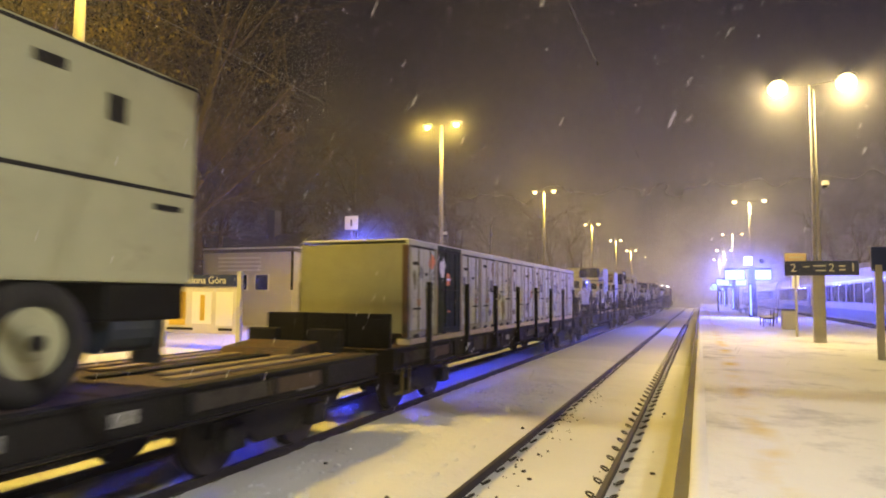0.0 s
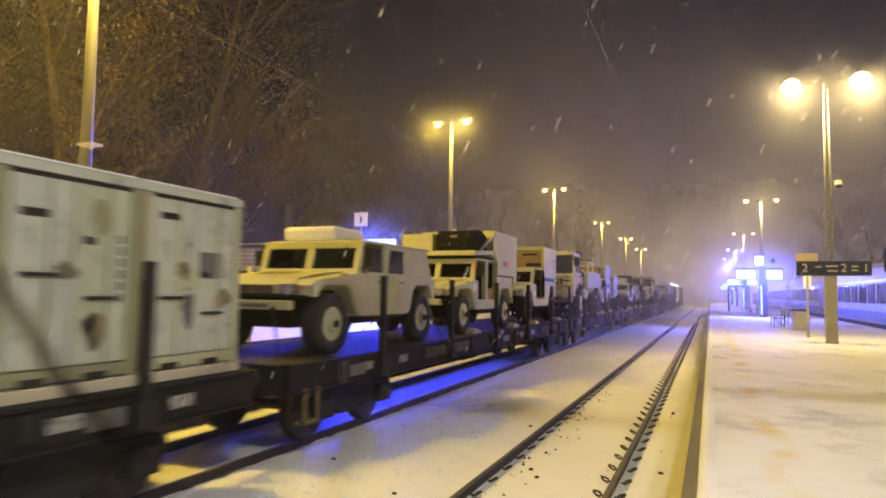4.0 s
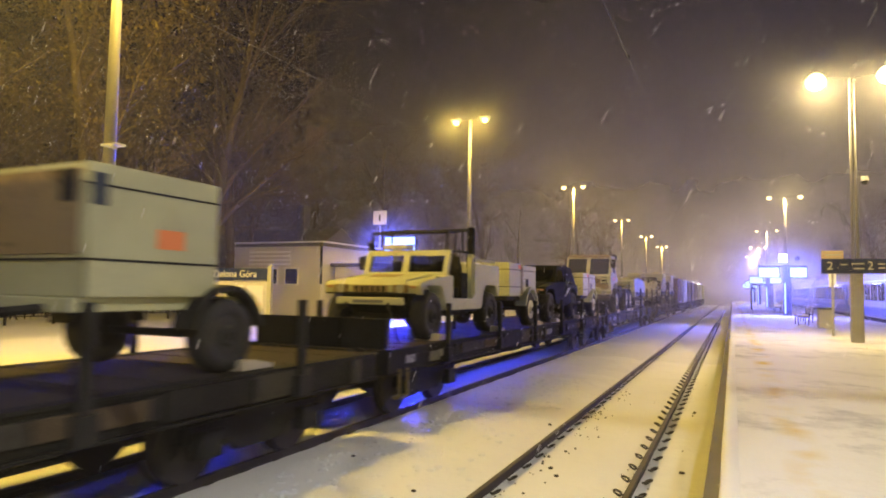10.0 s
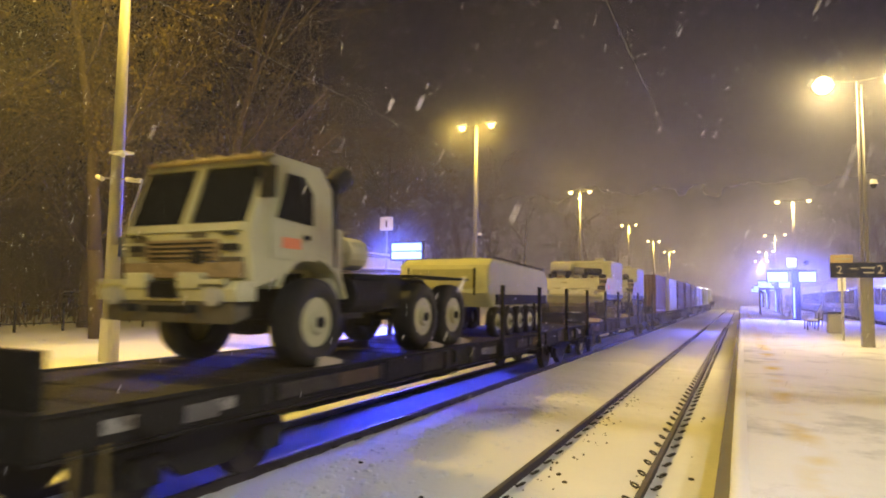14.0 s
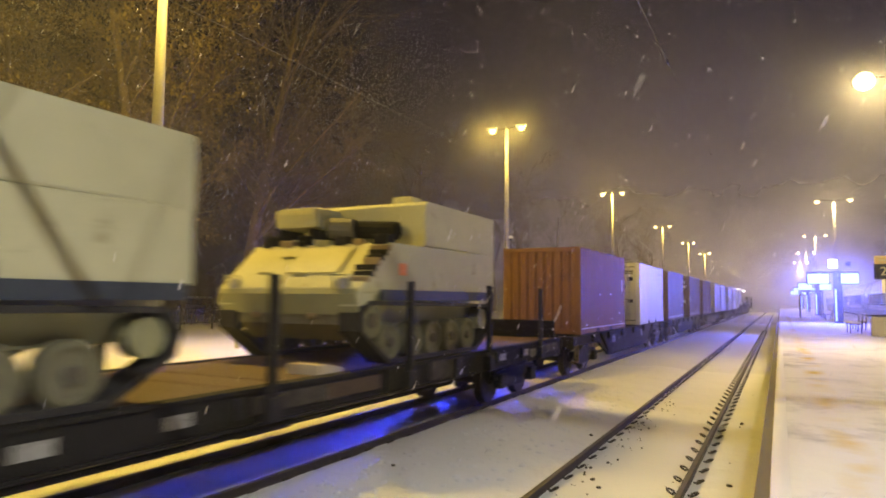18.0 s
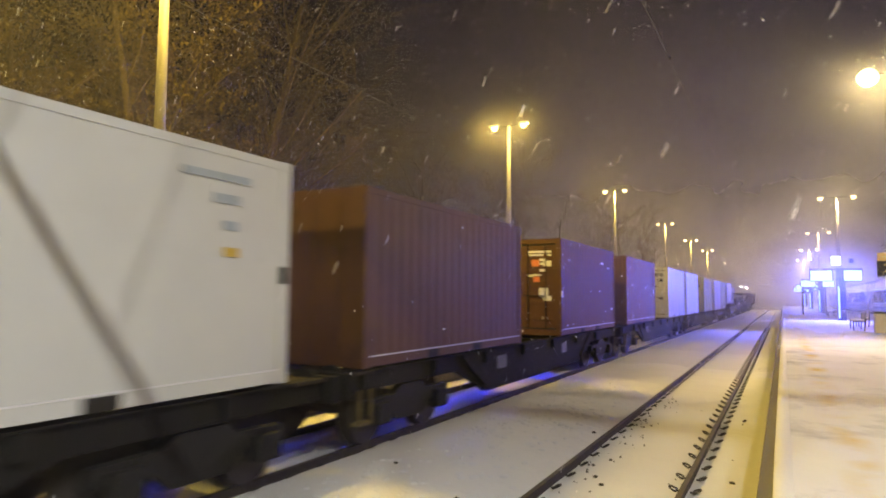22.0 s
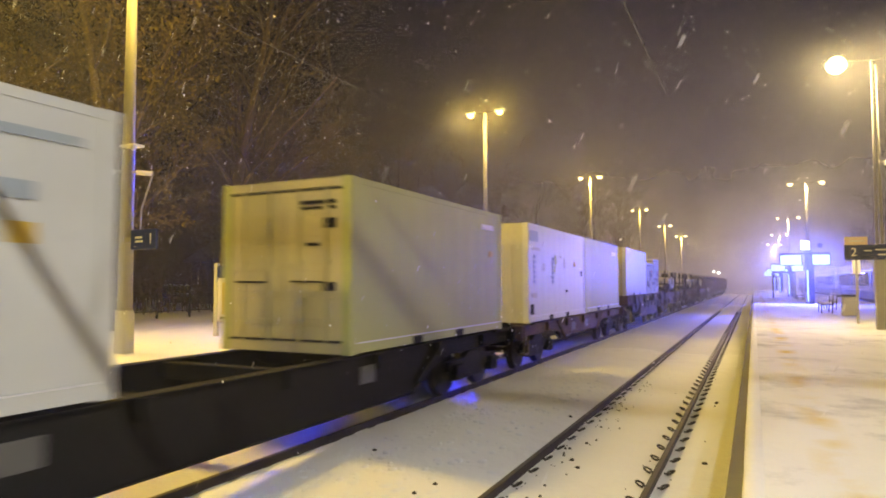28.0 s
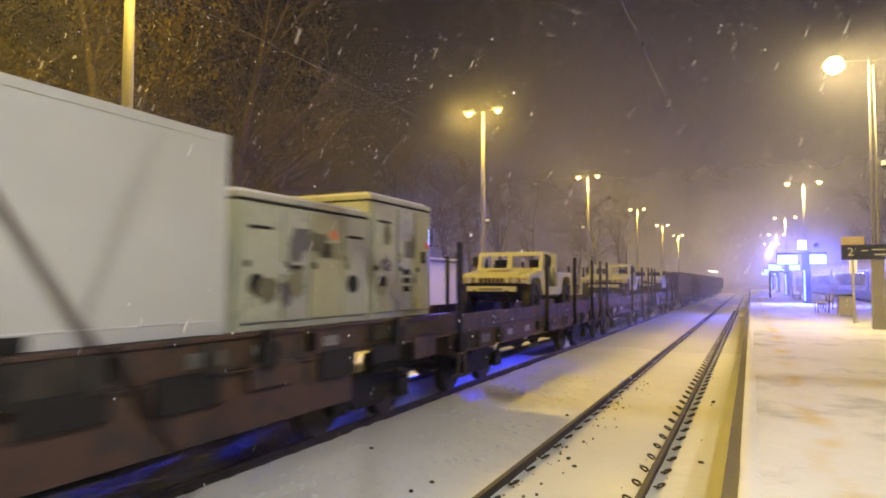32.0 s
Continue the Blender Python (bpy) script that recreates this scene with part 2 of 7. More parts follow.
STEP_YELLOW = surface("dull_yellow", (0.14, 0.105, 0.03), 0.7, 0, 0.3, 5, 40, 0.1)
PLATE_GREY = surface("grimy_plate", (0.12, 0.12, 0.115), 0.6, 0, 0.4, 6, 40, 0.05)
SILL_GREY = surface("worn_sill_grey", (0.052, 0.047, 0.039), 0.85, 0, 0.45, 2.2, 40, 0.3, (0.030, 0.026, 0.022), 0.45, 0.2)
SILL_BROWN = surface("worn_sill_brown", (0.080, 0.058, 0.038), 0.85, 0, 0.45, 2.2, 40, 0.3, (0.05, 0.04, 0.03), 0.40, 0.2)
PLATE_PALE = surface("chalky_plate", (0.30, 0.30, 0.28), 0.7, 0, 0.4, 9, 40, 0.05, (0.06, 0.06, 0.055), 0.45)
PRINT_GREY = surface("faded_print", (0.34, 0.40, 0.46), 0.6, 0, 0.25, 5, 40, 0.03, (0.50, 0.53, 0.53), 0.4)
SIGN_YELLOW = surface("timetable_yellow", (0.58, 0.40, 0.05), 0.5, 0, 0.06, 3, 40, 0.02)
SIGN_ORANGE = surface("sign_orange", (0.86, 0.68, 0.48), 0.5, 0, 0.06, 3, 40, 0.02)
ORANGE_MARK = surface("orange_mark", (0.75, 0.23, 0.07), 0.6, 0, 0.2, 5, 40, 0.05)
PLASTER = surface("plaster", (0.60, 0.58, 0.55), 0.85, 0, 0.15, 1.5, 60, 0.2)
OLIVE_TRIM = surface("olive_trim", (0.27, 0.27, 0.15), 0.65, 0, 0.3, 2.5, 40, 0.1, (0.14, 0.12, 0.07), 0.3)
# ochre for dirt, and for the sodium light's orange on front faces
DIRT_SODIUM_OCHRE = surface("dirty_ochre", (0.25, 0.19, 0.11), 0.75, 0, 0.35, 2.5, 40, 0.1, (0.10, 0.07, 0.04), 0.4)
PALE_SCUFF = surface("scuffed_pale_paint", (0.48, 0.50, 0.43), 0.6, 0, 0.24, 2.2, 40, 0.1, (0.30, 0.32, 0.29), 0.40)
DARK_PLANK = surface("dark_plank", (0.022, 0.018, 0.015), 0.9, 0, 0.4, 4, 60, 0.4, (0.06, 0.055, 0.05), 0.24, 0.2)
BLACK_STEEL = surface("sooty_steel", (0.009, 0.0085, 0.008), 0.9, 0.0, 0.4, 3, 40, 0.25, spec=0.15)
WHEEL_TAN = surface("muddy_tan", (0.15, 0.143, 0.092), 0.8, 0, 0.3, 3, 40, 0.15, (0.12, 0.10, 0.07), 0.35)
WHEEL_PALE = surface("dusty_pale_wheel", (0.135, 0.13, 0.078), 0.8, 0, 0.25, 4, 40, 0.15, (0.12, 0.11, 0.07), 0.35)
WHEEL_DARK = surface("dark_mud", (0.09, 0.08, 0.055), 0.85, 0, 0.3, 3, 40, 0.15)
ORANGE_FADED = surface("faded_orange", (0.46, 0.25, 0.13), 0.65, 0, 0.3, 6, 40, 0.05, (0.42, 0.42, 0.34), 0.4)
YELLOW_PALE = surface("pale_yellow_green_paint", (0.43, 0.45, 0.165), 0.55, 0, 0.16, 1.1, 40, 0.08, (0.36, 0.35, 0.20), 0.30)
ROOF_DARK = surface("roof_dark", (0.09, 0.085, 0.085), 0.8, 0, 0.2, 2, 50, 0.2)
BARK = surface("bark", (0.075, 0.056, 0.034), 0.9, 0, 0.35, 3, 40, 0.6)
LEAF = surface("dry_leaf", (0.13, 0.096, 0.03), 0.7, 0, 0.5, 0.7, 30, 0.0)
TWIG = surface("twig", (0.062, 0.047, 0.025), 0.9, 0, 0.3, 2, 30, 0.0)
CAR_PAINT = surface("dark_car_paint", (0.03, 0.03, 0.033), 0.3, 0.3, 0.15, 3, 40, 0.02)
TRAIN_CREAM = surface("coach_cream", (0.30, 0.29, 0.28), 0.5, 0, 0.1, 1.2, 40, 0.05)
TRAIN_BLUE = surface("coach_blue", (0.03, 0.05, 0.14), 0.4, 0, 0.1, 1.2, 40, 0.05)
FLAKE = bpy.data.materials.new("snowflake")
FLAKE.use_nodes = True
fn, fl = FLAKE.node_tree.nodes, FLAKE.node_tree.links
fn.remove(fn["Principled BSDF"])
fd, ft, fm = fn.new("ShaderNodeBsdfDiffuse"), fn.new("ShaderNodeBsdfTranslucent"), fn.new("ShaderNodeMixShader")
fd.inputs[0].default_value = ft.inputs[0].default_value = (0.92, 0.92, 0.94, 1)
fl.new(fd.outputs[0], fm.inputs[1])
fl.new(ft.outputs[0], fm.inputs[2])
fl.new(fm.outputs[0], fn["Material Output"].inputs[0])
GLASS = bpy.data.materials.new("dark_glass")
GLASS.use_nodes = True
GLASS.node_tree.nodes["Principled BSDF"].inputs["Base Color"].default_value = (0.012, 0.014, 0.018, 1)
GLASS.node_tree.nodes["Principled BSDF"].inputs["Roughness"].default_value = 0.06
CLEAR_GLASS = bpy.data.materials.new("clear_glass")
CLEAR_GLASS.use_nodes = True
gn, gl = CLEAR_GLASS.node_tree.nodes, CLEAR_GLASS.node_tree.links
gg, gt, gm = gn.new("ShaderNodeBsdfGlossy"), gn.new("ShaderNodeBsdfTransparent"), gn.new("ShaderNodeMixShader")
gg.inputs["Roughness"].default_value = 0.05
gt.inputs[0].default_value = (0.62, 0.66, 0.64, 1)
gm.inputs[0].default_value = 0.10
gl.new(gt.outputs[0], gm.inputs[1])
gl.new(gg.outputs[0], gm.inputs[2])
gl.new(gm.outputs[0], gn["Material Output"].inputs[0])
gn.remove(gn["Principled BSDF"])
LENS = bpy.data.materials.new("lamp_lens")
LENS.use_nodes = True
LENS.node_tree.nodes["Principled BSDF"].inputs["Base Color"].default_value = (0.38, 0.38, 0.36, 1)
LENS.node_tree.nodes["Principled BSDF"].inputs["Roughness"].default_value = 0.12
SODIUM_GLOW = glow("sodium_bulb", (1.0, 0.74, 0.30), 5)
PALE_GLOW = glow("pale_bulb", (1.0, 0.80, 0.38), 6)
FAR_GLOW = glow("far_bulb", (1.0, 0.74, 0.30), 7)
END_GLOW = glow("end_bulb", (1.0, 0.78, 0.40), 13)
SCREEN = glow("blue_screen", (0.26, 0.40, 1.0), 4)
SCREEN_EDGE = glow("blue_tube", (0.16, 0.24, 1.0), 6)
CLOCK_FACE = glow("clock_face", (0.62, 0.72, 1.0), 5)
BEACON = glow("white_beacon", (1.0, 0.95, 0.85), 30)
COACH_LIGHT = glow("coach_window", (0.55, 0.60, 1.0), 0.9)


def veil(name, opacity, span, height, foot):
    """Material of a sheet that stands in for haze: it lets most light through and scatters the rest, in uneven wisps.
    """
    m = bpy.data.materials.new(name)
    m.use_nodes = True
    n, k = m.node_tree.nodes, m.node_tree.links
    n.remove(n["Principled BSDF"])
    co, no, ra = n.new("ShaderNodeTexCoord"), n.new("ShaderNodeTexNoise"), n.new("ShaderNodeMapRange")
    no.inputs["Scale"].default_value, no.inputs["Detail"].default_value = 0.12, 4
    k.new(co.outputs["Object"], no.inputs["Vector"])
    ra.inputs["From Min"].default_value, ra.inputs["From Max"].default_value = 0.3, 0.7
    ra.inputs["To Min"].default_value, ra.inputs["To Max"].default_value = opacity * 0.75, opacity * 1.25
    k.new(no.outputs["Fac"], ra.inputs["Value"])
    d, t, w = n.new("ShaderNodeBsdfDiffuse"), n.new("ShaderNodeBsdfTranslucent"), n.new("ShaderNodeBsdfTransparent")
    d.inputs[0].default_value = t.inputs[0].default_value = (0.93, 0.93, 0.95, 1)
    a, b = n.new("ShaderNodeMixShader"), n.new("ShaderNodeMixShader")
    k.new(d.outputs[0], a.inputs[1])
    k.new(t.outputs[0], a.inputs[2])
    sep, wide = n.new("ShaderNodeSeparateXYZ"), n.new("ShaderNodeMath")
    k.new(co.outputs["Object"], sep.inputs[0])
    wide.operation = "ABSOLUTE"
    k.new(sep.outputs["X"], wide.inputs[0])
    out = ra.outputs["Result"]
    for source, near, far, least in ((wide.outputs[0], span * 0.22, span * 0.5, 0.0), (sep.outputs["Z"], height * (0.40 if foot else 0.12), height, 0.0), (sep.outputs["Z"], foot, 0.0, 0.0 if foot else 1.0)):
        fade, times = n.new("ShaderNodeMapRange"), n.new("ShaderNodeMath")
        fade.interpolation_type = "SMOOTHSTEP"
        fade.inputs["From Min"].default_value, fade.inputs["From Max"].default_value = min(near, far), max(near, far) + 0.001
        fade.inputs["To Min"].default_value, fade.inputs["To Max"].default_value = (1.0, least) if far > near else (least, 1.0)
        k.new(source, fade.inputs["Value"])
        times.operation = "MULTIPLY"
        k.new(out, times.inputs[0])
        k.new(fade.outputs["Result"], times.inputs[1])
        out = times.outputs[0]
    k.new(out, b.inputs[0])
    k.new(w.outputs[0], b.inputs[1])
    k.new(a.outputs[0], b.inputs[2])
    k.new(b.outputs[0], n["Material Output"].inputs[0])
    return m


# ---- building blocks ----
class Shape:
    """A bmesh with a few solid forms to add to it."""

    def __init__(self):
        self.bm = bmesh.new()

    def box(self, x0, x1, y0, y1, z0, z1, bevel=0.0):
        v = [self.bm.verts.new((x, y, z)) for x in (x0, x1) for y in (y0, y1) for z in (z0, z1)]
        for f in ((0, 1, 3, 2), (4, 6, 7, 5), (0, 4, 5, 1), (2, 3, 7, 6), (0, 2, 6, 4), (1, 5, 7, 3)):
            self.bm.faces.new([v[i] for i in f])
        if bevel:
            edges = {e for w in v for e in w.link_edges}
            bmesh.ops.bevel(self.bm, geom=list(edges), offset=bevel, segments=2, affect="EDGES", profile=0.6)
        return self

    def rod(self, a, b, r0, r1=None, n=8):
        a, b, r1 = Vector(a), Vector(b), r0 if r1 is None else r1
        way = (b - a).normalized()
        u = way.orthogonal().normalized()
        w = way.cross(u)
        turns = [u * math.cos(2 * math.pi * i / n) + w * math.sin(2 * math.pi * i / n) for i in range(n)]
        low, top = [self.bm.verts.new(a + d * r0) for d in turns], [self.bm.verts.new(b + d * r1) for d in turns]
        for i in range(n):
            self.bm.faces.new((low[i], low[(i + 1) % n], top[(i + 1) % n], top[i]))
        if n > 4:
            self.bm.faces.new(low[::-1]), self.bm.faces.new(top)
        return self

    def prism(self, outline, x0, x1, bevel=0.0):
        """The outline, a loop of (y, z), drawn out from x0 to x1."""
        left = [self.bm.verts.new((x0, y, z)) for y, z in outline]
        right = [self.bm.verts.new((x1, y, z)) for y, z in outline]
        faces = [self.bm.faces.new(left), self.bm.faces.new(right[::-1])]
        n = len(outline)
        for i in range(n):
            faces.append(self.bm.faces.new((left[i], right[i], right[(i + 1) % n], left[(i + 1) % n])))
        bmesh.ops.recalc_face_normals(self.bm, faces=faces)
        if bevel:
            edges = {e for f in faces[:2] for e in f.edges}
            bmesh.ops.bevel(self.bm, geom=list(edges), offset=bevel, segments=2, affect="EDGES", profile=0.6)
        return self

    def slab(self, outline, z0, z1):
        """The outline, a loop of (x, y), drawn out from z0 to z1."""
        low = [self.bm.verts.new((x, y, z0)) for x, y in outline]
        top = [self.bm.verts.new((x, y, z1)) for x, y in outline]
        faces = [self.bm.faces.new(low), self.bm.faces.new(top[::-1])]
        n = len(outline)
        for i in range(n):
            faces.append(self.bm.faces.new((low[i], top[i], top[(i + 1) % n], low[(i + 1) % n])))
        bmesh.ops.recalc_face_normals(self.bm, faces=faces)
        return self

    def ring(self, x0, x1, y, z, r_out, r_in, n=24):
        """A tyre: its axle along x."""
        mid, w = (x0 + x1) / 2, abs(x1 - x0) / 2
        prof = [(-w * 0.8, r_in), (-w, r_in + (r_out - r_in) * 0.45), (-w * 0.85, r_out * 0.965), (-w * 0.45, r_out), (w * 0.45, r_out), (w * 0.85, r_out * 0.965), (w, r_in + (r_out - r_in) * 0.45), (w * 0.8, r_in)]
        loops = []
        for i in range(n):
            a = 2 * math.pi * i / n
            loops.append([self.bm.verts.new((mid + px, y + r * math.cos(a), z + r * math.sin(a))) for px, r in prof])
        for i in range(n):
            p, q = loops[i], loops[(i + 1) % n]
            for j in range(len(prof)):
                jj = (j + 1) % len(prof)
                self.bm.faces.new((p[j], p[jj], q[jj], q[j]))
        return self


def thing(name, label, category, group="", kind=""):
    return tagged(new(name), label, category, group, kind)


def finish(name, shape, material, smooth=False):
    me = bpy.data.meshes.new(name)
    bmesh.ops.recalc_face_normals(shape.bm, faces=shape.bm.faces[:])
    shape.bm.to_mesh(me)
    shape.bm.free()
    me.materials.append(material)
    if smooth:
        me.shade_smooth()
    return me


def part(name, shape, material, parent, label="", smooth=False):
    ob = new(name, finish(name, shape, material, smooth))
    ob.parent = parent
    return tagged(ob, label)


def again(src, parent, m):
    """Another part on the mesh of src, at the pose m in its parent's space."""
    ob = new(src.name.split(".")[0], src.data)
    ob.parent = parent
    ob.matrix_basis = m
    return ob


def solid(name, shape, material, label, category="", group="", kind="", smooth=False):
    return tagged(new(name, finish(name, shape, material, smooth)), label, category, group, kind)


def lettering(text, size, material, parent, m, label=""):
    cu = bpy.data.curves.new("lettering", "FONT")
    cu.body, cu.size, cu.align_x, cu.align_y, cu.extrude = text, size, "CENTER", "CENTER", 0.004
    tmp = bpy.data.objects.new("lettering", cu)
    scene.collection.objects.link(tmp)
    me = bpy.data.meshes.new_from_object(tmp.evaluated_get(bpy.context.evaluated_depsgraph_get()))
    bpy.data.objects.remove(tmp)
    me.materials.clear()
    me.materials.append(material)
    ob = new("lettering", me)
    ob.parent = parent
    ob.matrix_basis = m
    return tagged(ob, label)


FACING = pose(0, 0, 0, 90, 0, 0)  # letters that face -y

# ---- the ground, the tracks and the platforms ----
NEAR_X, FAR_X, DECK = -1.835, -6.39, 0.76
ground = Shape()
xs = [-900, -300, -120, -70, -45, -32, -24, -19.5, -16.6, -16.4, -16.2] + [10.6, 10.8, 11.5, 14, 18, 26, 45, 90, 300, 900]
ys = [-900, -400, -230, -120, -60, -30, -10, 0, 10, 20, 30, 45, 60, 90, 130, 200, 320, 600, 1500, 3000]


def lie(x, y):
    """Height of the snowy ground: level with the platforms beyond them, rising to the wooded bank."""
    if x < -16.3:
        return 0.55 + 0.10 * noise.noise((x * 0.1, y * 0.1, 0)) + max(0.0, min(0.3, (-x - 30) * 0.02))
    if x > 10.7:
        return -0.2 + max(0.0, min(3.0, (x - 14) * 0.06))
    return -0.2


grid = [[ground.bm.verts.new((x, y, lie(x, y))) for x in xs] for y in ys]
for r, r2 in zip(grid, grid[1:]):
    for i in range(len(xs) - 1):
        ground.bm.faces.new((r[i], r[i + 1], r2[i + 1], r2[i]))
solid("ground", ground, SNOW, "snow-covered ground of the railway cutting", "ground", kind="structure", smooth=True)

# the snow between and beside the rails, with low drifts
bed = Shape()
bx = [-8.02, -7.6, -7.15, -6.95, -6.39, -5.83, -5.6, -5.2, -4.7, -4.2, -3.7, -3.2, -2.85, -2.56, -2.3, -1.81, -1.3, -1.06, -0.75, -0.5, -0.17]
by = [-240, -120, -60, -30, -12, -4] + [0.4 * i for i in range(0, 76)] + [32, 35, 40, 46, 54, 64, 80, 100, 130, 180, 260, 420, 800]


def bed_height(x, y):
    d = min(abs(x - NEAR_X), abs(x - FAR_X))
    h = -0.118 + (0.02 if d > 1.0 else 0.0) + 0.020 * noise.noise((x * 1.3, y * 0.9, 3.0)) + 0.020 * noise.noise((x * 4, y * 3, 9.0))
    if -5.3 < x < -3.1:
        h += 0.06 + 0.08 * noise.noise((x * 0.8, y * 0.5, 1.0))
    return h


rows_v = [[bed.bm.verts.new((x, y, bed_height(x, y))) for x in bx] for y in by]
for r, r2 in zip(rows_v, rows_v[1:]):
    for i in range(len(bx) - 1):
        bed.bm.faces.new((r[i], r[i + 1], r2[i + 1], r2[i]))
solid("track_bed", bed, SNOW_TRACK, "snow lying level between the rails of two tracks", "snow", kind="structure", smooth=True)

RAIL_PROFILE = [(-0.075, -0.172), (0.075, -0.172), (0.075, -0.160), (0.012, -0.140), (0.010, -0.045), (0.036, -0.034), (0.036, -0.004), (0.030, 0.0), (-0.030, 0.0), (-0.036, -0.004), (-0.036, -0.034), (-0.010, -0.045), (-0.012, -0.140), (-0.075, -0.160)]


def rail(x, name_label):
    s = Shape()
    a = [s.bm.verts.new((x + px, -240, pz)) for px, pz in RAIL_PROFILE]
    b = [s.bm.verts.new((x + px, 800, pz)) for px, pz in RAIL_PROFILE]
    n = len(a)
    for i in range(n):
        s.bm.faces.new((a[i], a[(i + 1) % n], b[(i + 1) % n], b[i]))
    ob = solid("rail", s, RAIL_STEEL, name_label, "rail", "rails of the two tracks", "structure")
    cap = Shape().box(x - 0.026, x + 0.026, -240, 800, 0.0005, 0.002)
    part("rail_head", cap, RAIL_HEAD, ob, "polished running surface")
    return ob


RAILS = [rail(NEAR_X + 0.75, "dark steel rail with a polished head in snow"), rail(NEAR_X - 0.75, "dark steel rail with a polished head in snow"),
         rail(FAR_X + 0.75, "dark steel rail under the passing train"), rail(FAR_X - 0.75, "dark steel rail under the passing train")]


def clip_shape():
    """A spring clip: a bent bar that grips the rail's foot."""
    s = Shape()
    pts = [(0.062 * math.cos(a), 0.066 * math.sin(a), 0.018 + 0.03 * math.cos(a)) for a in [radians(-105 + 35 * i) for i in range(7)]]
    for p, q in zip(pts, pts[1:] + pts[:1]):
        s.rod(p, q, 0.0125, n=5)
    s.rod((-0.06, 0.0, 0.004), (-0.012, 0.0, 0.008), 0.012, n=5)
    return s


first = part("rail_clip", clip_shape(), CLIP_STEEL, RAILS[0])
first.matrix_basis = pose(NEAR_X + 0.75 + 0.115, 2.2, -0.085)
for i in range(1, 90):
    y = 2.2 + 0.6 * i
    again(first, RAILS[0], pose(NEAR_X + 0.75 + 0.115, y, -0.085))
for i in range(90):
    y = 2.2 + 0.6 * i
    again(first, RAILS[0], pose(NEAR_X + 0.75 - 0.115, y, -0.085, 0, 0, 180))
    again(first, RAILS[1], pose(NEAR_X - 0.75 + 0.115, y, -0.085))
    if 1 < i < 50:
        again(first, RAILS[2], pose(FAR_X + 0.75 + 0.115, y, -0.085))
# stones and clods that stick out of the snow
rng = random.Random(5)
for x, y in [(-0.62, 8.9), (-0.78, 6.8), (-3.3, 6.6), (-3.35, 6.2), (-2.2, 8.4), (-2.05, 8.1), (-2.9, 11.0), (-4.6, 7.4), (-0.7, 13.4)]:
    s = Shape()
    bmesh.ops.create_icosphere(s.bm, subdivisions=1, radius=0.036)
    for v in s.bm.verts:
        v.co *= 0.75 + 0.5 * rng.random()
        v.co.z *= 0.7
    ob = solid("stone", s, CLIP_STEEL, "dark ballast stone sticking out of the snow", "stone", "stones in the snow")
    ob.matrix_world = pose(x, y, bed_height(x, y) + 0.01, 0, 0, rng.random() * 360)



def crumbs(name, material, label, category, count, place, size, flat, seed):
    """Many small broken lumps lying about, one mesh."""
    g = random.Random(seed)
    s = Shape()
    for _ in range(count):
        x, y = place(g)
        n = size * g.uniform(0.5, 1.5)
        c = Vector((x, y, bed_height(x, y) + 0.004))
        ring = [s.bm.verts.new(c + Vector((n * math.cos(a) * g.uniform(0.7, 1.3), n * 1.3 * math.sin(a) * g.uniform(0.7, 1.3), -0.012))) for a in [math.pi * i / 3 for i in range(6)]]
        up = [s.bm.verts.new(c + (v.co - c) * 0.6 + Vector((0, 0, 0.012 * 0.6 + n * flat * g.uniform(0.6, 1.2)))) for v in ring]
        for i in range(6):
            s.bm.faces.new((ring[i], ring[(i + 1) % 6], up[(i + 1) % 6], up[i]))
        s.bm.faces.new(up)
    return solid(name, s, material, label, category, kind="stuff", smooth=True)


crumbs("snow_clods", SNOW, "small broken clods of snow between the tracks", "snow", 600, lambda g: (g.uniform(-5.0, -2.9), 3.5 + 13 * g.random() ** 1.3), 0.05, 0.16, 21)
crumbs("ballast_crumbs", CLIP_STEEL, "dark crumbs of ballast showing beside the rail", "ballast", 90, lambda g: (-2.58 + 0.10 + abs(g.gauss(0, 0.22)), 5 + 11 * g.random()), 0.016, 0.5, 22)
crumbs("ballast_crumbs", CLIP_STEEL, "dark crumbs of ballast showing beside the rail", "ballast", 50, lambda g: (-1.085 + g.gauss(0, 0.20), 5 + 13 * g.random()), 0.013, 0.5, 23)

# the platform on which the camera stands
plat = Shape().box(-0.165, 7.4, -240, 600, -0.5, DECK - 0.035)
platform = solid("platform", plat, CONCRETE, "concrete platform body beside the near track", "platform", kind="structure")
part("edge_slab", Shape().box(-0.215, 0.10, -240, 600, DECK - 0.16, DECK - 0.006, 0.012), COPING, platform, "bare coping, its brown standing for a shaded edge")
snow_top = Shape()
px_ = [-0.105, -0.07, 0.05, 0.4, 0.8, 1.5, 2.4, 3.4, 4.6, 5.8, 6.9, 7.42]
py_ = [-240, -60, -20, -6] + [0.5 * i for i in range(0, 70)] + [38, 44, 52, 64, 80, 110, 160, 260, 600]
top_v = [[snow_top.bm.verts.new((x, y, DECK + (-0.004 if i == 0 else 0.012 + 0.010 * noise.noise((x * 1.2, y * 0.7, 4.0))))) for i, x in enumerate(px_)] for y in py_]
for r, r2 in zip(top_v, top_v[1:]):
    for i in range(len(px_) - 1):
        snow_top.bm.faces.new((r[i], r[i + 1], r2[i + 1], r2[i]))
solid("platform_snow", snow_top, SNOW_PLATFORM, "thin trodden snow on the platform", "snow", kind="structure", smooth=True)
lip = Shape()
